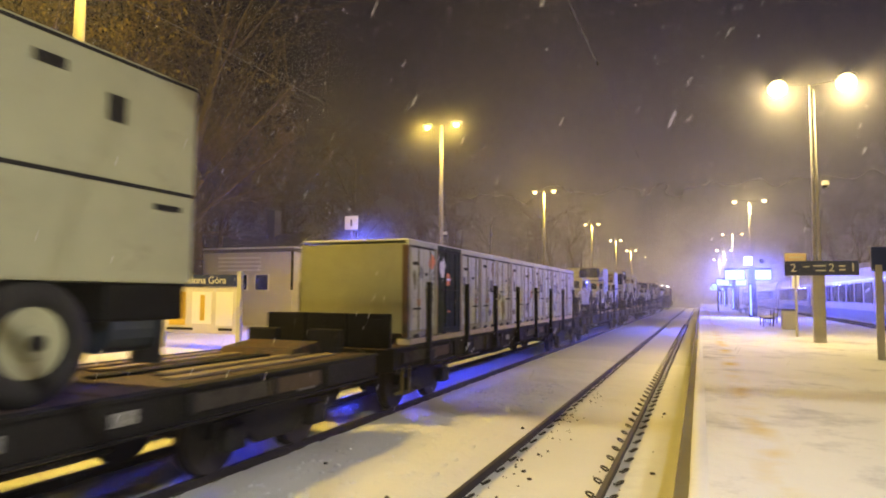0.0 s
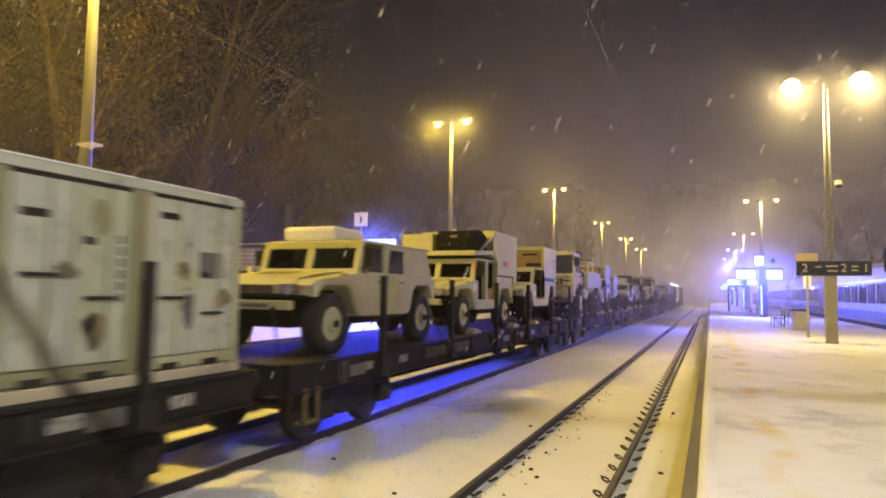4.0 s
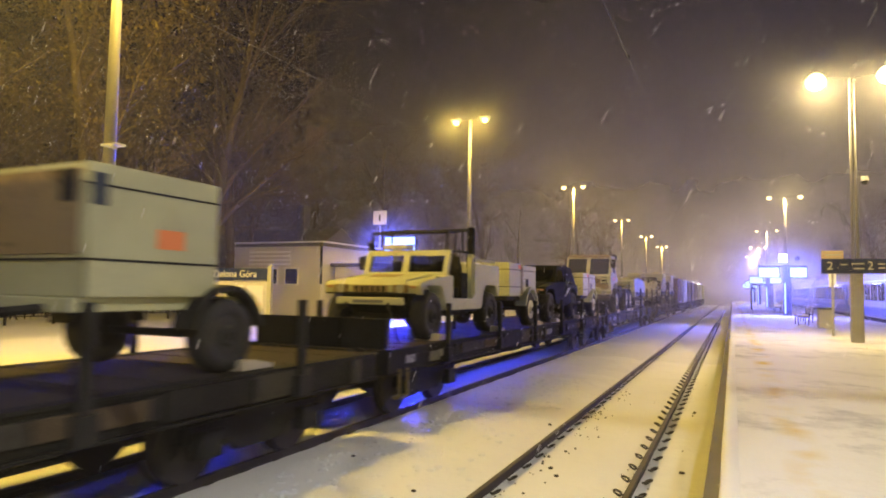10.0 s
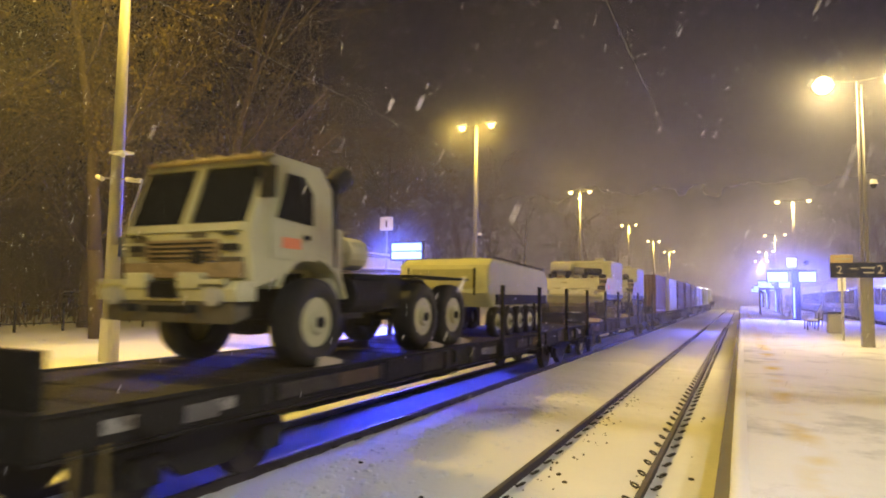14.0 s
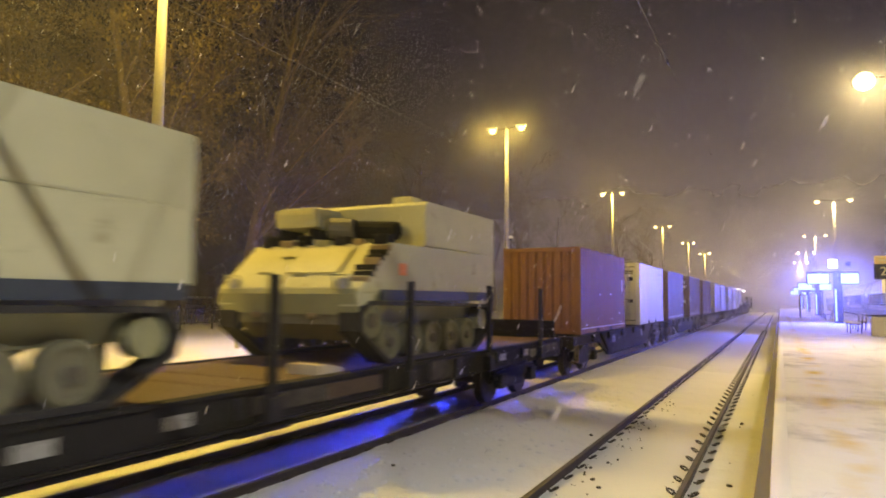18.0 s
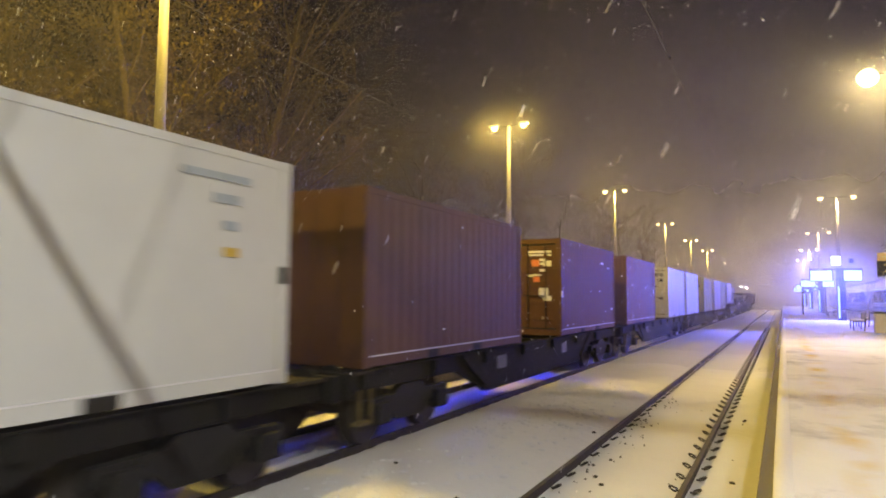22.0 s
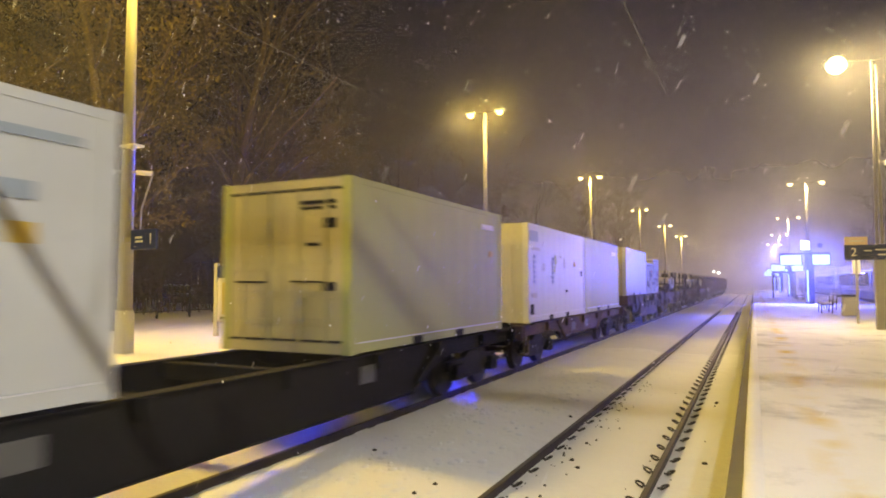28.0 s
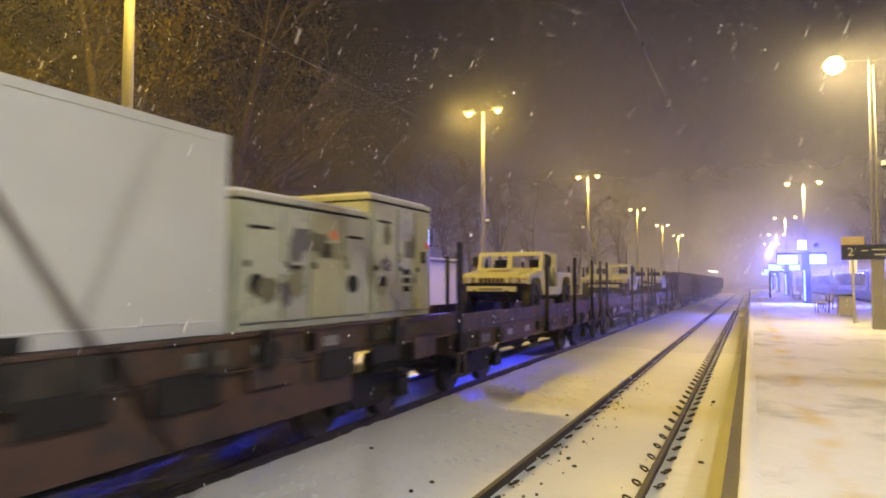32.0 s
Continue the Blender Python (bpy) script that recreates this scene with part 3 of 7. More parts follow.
lip_v = [[lip.bm.verts.new((x + 0.006 * noise.noise((y * 2.1, x, 2.0)), y, DECK + h)) for x, h in ((-0.112, -0.005), (-0.10, 0.028), (-0.02, 0.034), (0.03, 0.015))] for y in py_]
for r, r2 in zip(lip_v, lip_v[1:]):
    for i in range(3):
        lip.bm.faces.new((r[i], r[i + 1], r2[i + 1], r2[i]))
solid("edge_snow", lip, SNOW, "clean untrodden strip of snow along the platform's edge", "snow", kind="structure", smooth=True)
# the platform across the tracks
# unseen lower step, added so the blue tube light gets under the train
platl = solid("platform", Shape().box(-16.3, -9.28, -240, 600, -0.5, DECK - 0.03).box(-9.28, -8.08, -240, 600, -0.5, 0.30), CONCRETE, "concrete platform body, its unseen edge lowered to let light pass", "platform", kind="structure")
part("edge_slab", Shape().box(-8.35, -8.03, -240, 600, 0.18, 0.325), CONCRETE, platl, "bare grey coping along the platform's edge")
sl = Shape()
lx_ = [-16.35, -15, -13.4, -12, -11, -10, -9.34, -9.22, -8.7, -8.12]
ly_ = [-240, -40, -10] + [1.0 * i for i in range(0, 50)] + [60, 80, 120, 200, 600]
lv = [[sl.bm.verts.new((x, y, (DECK if x < -9.3 else 0.32) + 0.03 + (0.05 if x < -9.3 else 0.02) * noise.noise((x * 0.7, y * 0.5, 6.0)))) for x in lx_] for y in ly_]
for r, r2 in zip(lv, lv[1:]):
    for i in range(len(lx_) - 1):
        sl.bm.faces.new((r[i], r[i + 1], r2[i + 1], r2[i]))
solid("platform_snow", sl, SNOW, "deep untrodden snow on the far platform", "snow", kind="structure", smooth=True)

# the track beyond the platform, and the coaches that stand on it
solid("track_bed", Shape().box(7.45, 10.65, -240, 600, -0.45, -0.19), CONCRETE, "dark ballast of the third track", "track", kind="structure")
for x in (8.35, 9.85):
    s = Shape()
    a = [s.bm.verts.new((x + p, -240, q)) for p, q in RAIL_PROFILE]
    b = [s.bm.verts.new((x + p, 600, q)) for p, q in RAIL_PROFILE]
    for i in range(len(a)):
        s.bm.faces.new((a[i], a[(i + 1) % len(a)], b[(i + 1) % len(a)], b[i]))
    solid("rail", s, RAIL_STEEL, "steel rail under the standing coaches", "rail", "rails of the third track", "structure")


def coach():
    t = thing("railway_coach", "cream and blue passenger coach standing unlit at the platform", "coach", "coaches at the platform")
    prof = [(-1.42, 0.95), (1.42, 0.95), (1.42, 3.2), (1.25, 3.75), (0.8, 4.1), (0, 4.25), (-0.8, 4.1), (-1.25, 3.75), (-1.42, 3.2)]
    s = Shape()
    a = [s.bm.verts.new((x, 0, z)) for x, z in prof]
    b = [s.bm.verts.new((x, 24.0, z)) for x, z in prof]
    s.bm.faces.new(a), s.bm.faces.new(b[::-1])
    for i in range(len(a)):
        s.bm.faces.new((a[i], a[(i + 1) % len(a)], b[(i + 1) % len(a)], b[i]))
    part("body", s, TRAIN_CREAM, t)
    part("waist_band", Shape().box(-1.445, -1.425, 0.1, 23.9, 1.0, 1.55), TRAIN_BLUE, t, "blue waist band")
    for j in range(9):
        y = 2.6 + j * 2.1
        w = part("window", Shape().box(-1.45, -1.424, y, y + 1.5, 1.95, 2.95), GLASS, t)
        for q in (y - 0.06, y + 1.5):
            part("window_frame", Shape().box(-1.46, -1.45, q, q + 0.06, 1.9, 3.0), DARK_STEEL, w)
    # a glowing strip added along the unlit coach
    part("light_strip", Shape().box(-1.44, -1.426, 0.6, 23.4, 3.08, 3.13), COACH_LIGHT, t, "glowing bluish strip added under the eaves")
    for y in (1.0, 22.0):
        part("door", Shape().box(-1.45, -1.425, y, y + 1.0, 1.0, 3.0), TRAIN_BLUE, t)
    part("underframe", Shape().box(-1.2, 1.2, 0.4, 23.6, 0.55, 0.95), DARK_STEEL, t)
    for y in (3, 5.4, 18.6, 21):
        part("wheel", Shape().rod((-0.82, y, 0.46), (-0.7, y, 0.46), 0.46, n=20), DARK_STEEL, t)
    return t


c0 = coach()
c0.matrix_basis = pose(9.1, 29.5, 0)
for i in range(1, 5):
    copy_thing(c0, pose(9.1, 29.5 + 24.8 * i, 0))


# ---- lamp posts ----
def lamp_head(parent, x, z, m_glow, size=0.24):
    h = part("lamp_head", Shape().prism([(-0.16, 0.0), (0.16, 0.0), (0.12, 0.10), (-0.12, 0.10)], x - 0.26, x + 0.26), POST_GREY, parent)
    h.matrix_basis = pose(0, 0, z)
    b = Shape()
    bmesh.ops.create_uvsphere(b.bm, u_segments=12, v_segments=8, radius=size, matrix=Matrix.Translation((x, 0, 0)) @ Matrix.Diagonal((1.05, 1.0, 0.95, 1)))
    e = part("bulb", b, m_glow, h, "glowing bulb enlarged to take in its bloom", True)
    e.matrix_basis = pose(0, 0, -0.06)


def lamp_post(height, arm, thick, column, bulb, size=0.16):
    t = thing("street_lamp", "tall grey two-armed platform lamp glowing amber in the snowfall", "lamp", "platform lamps")
    if column:
        part("column", Shape().box(-0.17, 0.17, -0.14, 0.14, 0, 2.6, 0.02), POST_GREY, t, "square grey steel column")
        part("pole", Shape().rod((-0.07, 0, 2.6), (-0.045, 0, height), 0.048, 0.034, 12).rod((0.07, 0, 2.6), (0.045, 0, height - 0.15), 0.048, 0.034, 12), POST_PAINT, t, "", True)
    else:
        part("base", Shape().rod((0, 0, 0), (0, 0, 0.9), thick * 1.45, thick * 1.4, 16), CONCRETE_PALE, t, "thicker concrete base")
        part("pole", Shape().rod((0, 0, 0.9), (0, 0, height), thick * 1.15, thick * 0.6, 16), POST_PAINT, t, "", True)
    part("arm", Shape().rod((-arm, 0, height + 0.12), (0, 0, height), 0.022).rod((0, 0, height), (arm, 0, height + 0.12), 0.022), DARK_STEEL, t)
    for x in (-arm, arm):
        lamp_head(t, x, height + 0.05, bulb, size)
    return t


right_lamp = lamp_post(RIGHT_TOP - DECK, 0.98, 0.1, True, PALE_GLOW)
right_lamp.matrix_basis = pose(*RIGHT_POSTS[0], DECK)
# this bulb is far over real size: the lamp's bloom put into its shape
near_lamp = lamp_post(RIGHT_TOP - DECK, 0.98, 0.1, True, PALE_GLOW, 0.29)
near_lamp.matrix_basis = pose(*RIGHT_POSTS[1], DECK)
far_lamp = lamp_post(RIGHT_TOP - DECK, 0.98, 0.1, True, FAR_GLOW, 0.14)
far_lamp.matrix_basis = pose(*RIGHT_POSTS[2], DECK)
copy_thing(far_lamp, pose(*RIGHT_POSTS[3], DECK))
end_lamp = lamp_post(RIGHT_TOP - DECK, 0.98, 0.1, True, END_GLOW, 0.16)
end_lamp.matrix_basis = pose(*RIGHT_POSTS[4], DECK)
for px, py in RIGHT_POSTS[5:]:
    copy_thing(end_lamp, pose(px, py, DECK))
left_lamp = lamp_post(LEFT_TOP - DECK, 0.80, 0.13, False, SODIUM_GLOW)
left_lamp.matrix_basis = pose(*LEFT_POSTS[0], DECK)
for px, py in LEFT_POSTS[1:3]:
    copy_thing(left_lamp, pose(px, py, DECK))
far_lamp = lamp_post(LEFT_TOP - DECK, 0.80, 0.13, False, FAR_GLOW, 0.16)
far_lamp.matrix_basis = pose(*LEFT_POSTS[3], DECK)
copy_thing(far_lamp, pose(*LEFT_POSTS[4], DECK))
end_lamp = lamp_post(LEFT_TOP - DECK, 0.80, 0.13, False, END_GLOW, 0.16)
end_lamp.matrix_basis = pose(*LEFT_POSTS[5], DECK)
for px, py in LEFT_POSTS[6:]:
    copy_thing(end_lamp, pose(px, py, DECK))
for x, y, z in [(-10.4, 200, 5.4), (-9.6, 214, 5.3)]:
    t = thing("signal_lamp", "small white lamp on a thin mast far down the line", "lamp", "far signal lamps")
    t.matrix_basis = pose(x, y, 0)
    part("mast", Shape().rod((0, 0, -0.2), (0, 0, z), 0.07), DARK_STEEL, t)
    b = Shape()
    bmesh.ops.create_uvsphere(b.bm, u_segments=10, v_segments=6, radius=0.28, matrix=Matrix.Translation((0, 0, z)))
    part("bulb", b, BEACON, t, "", True)


def dome_camera(x, y, z):
    t = thing("security_camera", "white dome camera on a short bracket of the lamp post", "camera", "security cameras")
    t.matrix_basis = pose(x, y, z)
    part("bracket", Shape().rod((-0.28, 0, 0.16), (0, 0, 0.16), 0.02), POST_PAINT, t)
    s = Shape()
    bmesh.ops.create_uvsphere(s.bm, u_segments=14, v_segments=8, radius=0.10)
    part("dome", s, GLASS, t, "dark glass dome", True)
    part("cap", Shape().rod((0, 0, 0.03), (0, 0, 0.17), 0.115, 0.09, 14), SIGN_WHITE, t)


dome_camera(3.78, 23.4, 5.75)
dome_camera(-11.9, 30.0, 5.2)
# bracket, bullet camera and small lantern on the nearest post of the far platform
t = thing("security_camera", "pale bullet cameras on brackets of the lamp post", "camera", "security cameras")
t.matrix_basis = pose(-11.69, 9.1, -0.12)
part("upper_camera", Shape().rod((0.1, -0.05, 5.18), (0.46, -0.25, 5.06), 0.055, 0.05).box(0.08, 0.5, -0.28, -0.02, 5.12, 5.16), SIGN_WHITE, t)
part("cross_bar", Shape().rod((-0.55, 0, 4.72), (0.66, 0, 4.58), 0.022), POST_PAINT, t)
part("left_camera", Shape().rod((-0.6, 0, 4.74), (-0.32, -0.1, 4.66), 0.05), SIGN_WHITE, t)
part("right_camera", Shape().rod((0.4, -0.1, 4.60), (0.72, 0, 4.56), 0.05), SIGN_WHITE, t)
t = thing("track_sign", "small dark blue sign with a white track number", "sign")
t.matrix_basis = pose(-11.04, 9.0, 3.10)
part("board", Shape().box(-0.36, 0.36, -0.03, 0.03, -0.20, 0.20, 0.01), SIGN_BLUE, t)
part("bars", Shape().box(-0.22, -0.02, -0.04, -0.03, 0.02, 0.06).box(-0.22, 0.0, -0.04, -0.03, -0.06, -0.02), SIGN_WHITE, t, "two white bars of unreadable small print")
lettering("1", 0.30, SIGN_WHITE, t, pose(0.22, -0.035, 0.0) @ FACING)
part("bracket", Shape().box(-0.62, -0.3, -0.02, 0.02, -0.05, 0.05), POST_PAINT, t)
part("strut", Shape().rod((-0.18, 0.05, 0.2), (-0.16, 0.05, 0.62), 0.018).rod((-0.16, 0.05, 0.62), (0.16, 0.05, 1.36), 0.018), POST_PAINT, t, "bent pale pipe rising to the camera bar")

# ---- things on the near platform ----
t = thing("track_sign", "long dark blue platform sign with white track numbers", "sign")
t.matrix_basis = pose(3.55, 23.22, 3.12)
part("board", Shape().box(-1.02, 1.02, -0.06, 0.06, -0.23, 0.23, 0.015), SIGN_BLUE, t)
for txt, x in (("2", -0.78), ("2", 0.28), ("1", 0.86)):
    lettering(txt, 0.36, SIGN_WHITE, t, pose(x, -0.065, 0) @ FACING)
part("bars", Shape().box(-0.50, -0.32, -0.07, -0.06, 0.03, 0.06).box(-0.22, 0.12, -0.07, -0.06, 0.05, 0.09).box(-0.16, 0.12, -0.07, -0.06, -0.10, -0.06).box(0.48, 0.66, -0.07, -0.06, 0.04, 0.08).box(0.48, 0.66, -0.07, -0.06, -0.08, -0.04), SIGN_WHITE, t, "white bars of unreadable small print")
t = thing("notice_sign", "small pale orange notice above the platform sign", "sign")
t.matrix_basis = pose(2.84, 23.22, 3.46)
part("board", Shape().box(-0.30, 0.30, -0.03, 0.03, -0.12, 0.14, 0.01), SIGN_ORANGE, t)
part("print_bar", Shape().box(-0.2, 0.24, -0.04, -0.03, -0.01, 0.03), SIGN_WHITE, t)
t = thing("pole", "thin grey pole standing in the platform snow", "pole")
t.matrix_basis = pose(3.23, 26.5, DECK)
part("tube", Shape().rod((0, 0, 0), (0, 0, 2.3), 0.045), POST_GREY, t)
part("plate", Shape().box(-0.12, 0.12, -0.02, 0.02, 1.75, 2.25), SIGN_WHITE, t)
t = thing("information_post", "grey post with a dark panel at the platform's middle", "post")
t.matrix_basis = pose(3.85, 17.6, DECK)
part("tube", Shape().box(-0.07, 0.07, -0.07, 0.07, 0, 2.2, 0.01), POST_PAINT, t)
part("panel", Shape().box(-0.14, 0.95, -0.05, 0.05, 2.05, 2.62, 0.02), SIGN_BLUE, t)


def bench():
    t = thing("bench", "snowy grey platform bench with thin metal legs", "bench", "platform benches")
    for j in range(4):
        part("slat", Shape().box(-0.9, 0.9, -0.24 + j * 0.12, -0.14 + j * 0.12, 0.43, 0.47, 0.006), POST_GREY, t)
    for j in range(3):
        part("back_slat", Shape().box(-0.9, 0.9, 0.26, 0.29, 0.56 + j * 0.12, 0.64 + j * 0.12, 0.006), POST_GREY, t)
    for x in (-0.75, 0.75):
        part("leg", Shape().rod((x, -0.2, 0), (x, -0.2, 0.43), 0.025).rod((x, 0.22, 0), (x, 0.29, 0.9), 0.025).rod((x, -0.2, 0.41), (x, 0.25, 0.41), 0.02), DARK_STEEL, t)
    part("snow_cover", Shape().box(-0.88, 0.88, -0.22, 0.22, 0.472, 0.53, 0.025), SNOW, t, "cap of snow on the seat")
    return t


b0 = bench()
b0.matrix_basis = pose(3.0, 35.5, DECK, 0, 0, -90)
copy_thing(b0, pose(3.6, 40.0, DECK, 0, 0, -90))
copy_thing(b0, pose(3.4, 61, DECK, 0, 0, -90))
t = thing("litter_bin", "grey litter bin beside the bench", "bin")
t.matrix_basis = pose(3.5, 31.3, DECK)
part("drum", Shape().box(-0.26, 0.26, -0.26, 0.26, 0.06, 0.86, 0.05), POST_GREY, t)
part("lid", Shape().box(-0.29, 0.29, -0.29, 0.29, 0.86, 0.94, 0.03), DARK_STEEL, t)


def screen_column(y, clock):
    t = thing("information_screen", "glowing blue departure screens on a lit platform column", "screen", "departure screens")
    t.matrix_basis = pose(3.4, y, 0)
    part("column", Shape().box(-0.20, 0.32, 0.05, 0.35, DECK, 4.3, 0.02), SIGN_BLUE, t)
    part("light_tube", Shape().box(-0.13, -0.03, -0.01, 0.06, DECK + 0.15, 3.05, 0.01), SCREEN_EDGE, t, "bright blue vertical light tube")
    for x0, x1 in ((-1.70, -0.45), (0.25, 1.26)):
        s = part("screen_case", Shape().box(x0 - 0.06, x1 + 0.06, 0.0, 0.22, 3.38, 4.16, 0.02), DARK_STEEL, t)
        part("screen", Shape().box(x0, x1, -0.012, 0.0, 3.44, 4.10), SCREEN, s, "glowing pale blue screen")
    part("hanger", Shape().box(-1.75, 1.3, 0.10, 0.20, 4.16, 4.26), DARK_STEEL, t)
    if clock:
        part("clock_case", Shape().box(-0.50, 0.12, 0.0, 0.2, 4.43, 5.10, 0.03), DARK_STEEL, t)
        part("clock_dial", Shape().box(-0.46, 0.08, -0.012, 0.0, 4.47, 5.06), CLOCK_FACE, t, "square glowing clock dial")
        part("loudspeaker", Shape().rod((0.7, 0.0, 4.75), (0.7, 0.2, 4.75), 0.17), DARK_STEEL, t)
    return t


screen_column(50.6, True)
for y in (77.0, 103.5, 129.5):
    screen_column(y, False)
t = thing("shelter", "small dark glass waiting shelter on the platform", "shelter")
t.matrix_basis = pose(2.4, 66, DECK)
part("roof", Shape().box(-0.9, 0.9, -1.6, 1.6, 2.3, 2.42, 0.03), ROOF_DARK, t)
for x in (-0.85, 0.85):
    for y in (-1.5, 1.5):
        part("post", Shape().box(x - 0.04, x + 0.04, y - 0.04, y + 0.04, 0, 2.3), DARK_STEEL, t)
part("back_pane", Shape().box(0.84, 0.86, -1.45, 1.45, 0.3, 2.2), GLASS, t)

# ---- things on the far platform ----
t = thing("information_screen", "bright blue departure screen on a lit column beyond the train", "screen", "departure screens")
t.matrix_basis = pose(-13.92, 26.0, 0)
s = part("screen_case", Shape().box(-0.86, 0.86, 0.0, 0.2, 3.78, 4.66, 0.02), DARK_STEEL, t)
part("screen", Shape().box(-0.77, 0.77, -0.012, 0.0, 4.24, 4.58).box(-0.77, 0.77, -0.012, 0.0, 3.86, 4.18), SCREEN, s, "glowing pale blue screen in two rows")
part("column", Shape().box(0.25, 0.62, 0.05, 0.35, DECK, 3.8, 0.02), SIGN_BLUE, t)
for x in (0.28, 0.50):
    part("light_tube", Shape().box(x, x + 0.06, -0.01, 0.05, DECK + 0.1, 3.0, 0.01), SCREEN_EDGE, t, "bright blue vertical light tube")
t = thing("platform_sign", "white square sign on a thin mast with a black figure", "sign")
t.matrix_basis = pose(-15.0, 26.0, 0)
part("mast", Shape().rod((0.0, 0.05, 0.5), (0.0, 0.05, 5.9), 0.04), POST_GREY, t)
part("board", Shape().box(-0.34, 0.34, -0.03, 0.03, 5.2, 5.84, 0.01), SIGN_WHITE, t)
part("figure", Shape().box(-0.03, 0.05, -0.04, -0.03, 5.36, 5.66), DARK_STEEL, t)
t = thing("name_board", "station name board with a blue band above framed timetables", "sign")
t.matrix_basis = pose(-11.95, 13.1, DECK, 0, 0, 3)
for x in (-1.18, 1.18):
    part("post", Shape().box(x - 0.06, x + 0.06, -0.05, 0.05, 0, 2.0, 0.01), CREAM, t)
part("name_band", Shape().box(-1.12, 1.12, -0.06, 0.04, 1.62, 1.92, 0.01), SIGN_BLUE, t)
lettering("Zielona Góra", 0.26, SIGN_WHITE, t, pose(0.1, -0.065, 1.77) @ FACING)
part("back_panel", Shape().box(-1.12, 1.12, -0.03, 0.03, 0.42, 1.60, 0.008), PLASTER, t)
part("timetable", Shape().box(-0.95, -0.45, -0.045, -0.03, 0.62, 1.48), SIGN_YELLOW, t, "yellow departure timetable")
part("timetable", Shape().box(-0.24, 0.36, -0.045, -0.03, 0.66, 1.48), SIGN_WHITE, t, "white poster")
part("poster_stripe", Shape().box(0.02, 0.16, -0.05, -0.045, 0.75, 1.40), SIGN_YELLOW, t)
part("timetable", Shape().box(0.5, 1.0, -0.045, -0.03, 0.62, 1.48), SIGN_WHITE, t, "white arrival timetable")
part("case_bar", Shape().box(-1.0, -0.2, -0.06, -0.03, 0.50, 0.56).box(0.6, 1.0, -0.06, -0.03, 0.50, 0.56), DARK_STEEL, t)


def building(name, label, x0, x1, y0, y1, z0, z1, wins, doors=()):
    t = thing(name, label, "building")
    part("wall", Shape().box(x0, x1, y0, y1, z0, z1), PLASTER, t)
    part("roof", Shape().box(x0 - 0.2, x1 + 0.2, y0 - 0.2, y1 + 0.2, z1, z1 + 0.18, 0.02), ROOF_DARK, t)
    part("roof_snow", Shape().box(x0 - 0.18, x1 + 0.18, y0 - 0.18, y1 + 0.18, z1 + 0.18, z1 + 0.26, 0.03), SNOW, t)
    for wx, wz, ww, wh in wins:
        w = part("window", Shape().box(wx, wx + ww, y0 - 0.02, y0 - 0.003, wz, wz + wh), GLASS, t)
        part("window_frame", Shape().box(wx - 0.06, wx, y0 - 0.05, y0 - 0.003, wz - 0.06, wz + wh + 0.06).box(wx + ww, wx + ww + 0.06, y0 - 0.05, y0 - 0.003, wz - 0.06, wz + wh + 0.06)
             .box(wx, wx + ww, y0 - 0.05, y0 - 0.003, wz + wh, wz + wh + 0.06).box(wx, wx + ww, y0 - 0.08, y0 - 0.003, wz - 0.06, wz), SIGN_WHITE, w)
    for dx, dw in doors:
        part("door", Shape().box(dx, dx + dw, y0 - 0.03, y0 - 0.003, z0 + 0.1, z0 + 2.15), DARK_STEEL, t)
    return t


hut = building("station_building", "low pale station annex with small dark windows", -25.5, -19.6, 28, 36, 0.4, 4.4, [(-23.2, 2.4, 0.75, 0.8), (-21.9, 2.4, 0.8, 0.8)])
for j in range(4):
    part("grille_bar", Shape().box(-24.4, -21.6, 27.95, 27.99, 3.4 + j * 0.22, 3.5 + j * 0.22), SIGN_WHITE, hut)
part("drain_pipe", Shape().rod((-19.55, 27.9, 2.4), (-19.55, 27.9, 4.4), 0.07), DARK_STEEL, hut)
building("white_kiosk", "white single-storey annex with a flat roof", -19.4, -16.8, 29.0, 37, 0.4, 3.35, [(-18.6, 2.0, 0.45, 0.7), (-17.8, 2.0, 0.45, 0.7)])
# the house with a chimney stack behind, dark against the trees
t = thing("house", "dark gabled house behind the station, unlit", "house")
t.matrix_basis = pose(-33, 36, 0.3)
part("wall", Shape().box(-6, 6, 0, 9, 0, 3.6), ROOF_DARK, t)
part("roof", Shape().prism([(-0.5, 3.6), (9.5, 3.6), (4.5, 6.4)], -6.4, 6.4), ROOF_DARK, t)
part("chimney", Shape().box(2.6, 3.3, 4.0, 4.8, 5.4, 8.2), ROOF_DARK, t)


def car(label):
    t = thing("car", label, "car", "cars parked behind the platform")
    out = [(0, 0.35), (0, 0.72), (0.25, 0.86), (1.1, 0.95), (1.75, 1.42), (3.0, 1.44), (3.75, 1.0), (4.2, 0.92), (4.25, 0.4)]
    part("body", Shape().prism(out, -0.84, 0.84, 0.06), CAR_PAINT, t)
    part("windscreen", Shape().prism([(1.18, 1.0), (1.72, 1.38), (1.70, 1.40), (1.14, 1.02)], -0.7, 0.7), GLASS, t)
    for x in (-0.86, 0.86):
        part("side_window", Shape().prism([(1.4, 1.0), (1.85, 1.36), (2.95, 1.38), (3.5, 1.02)], x - 0.01, x + 0.01), GLASS, t)
        for y in (0.8, 3.4):
            w = part("wheel", Shape().ring(x - 0.1, x + 0.02, y, 0.31, 0.31, 0.19, 16), RUBBER, t)
            part("rim", Shape().rod((x - 0.05, y, 0.31), (x + 0.01 if x > 0 else x - 0.08, y, 0.31), 0.19, n=12), POST_GREY, w)
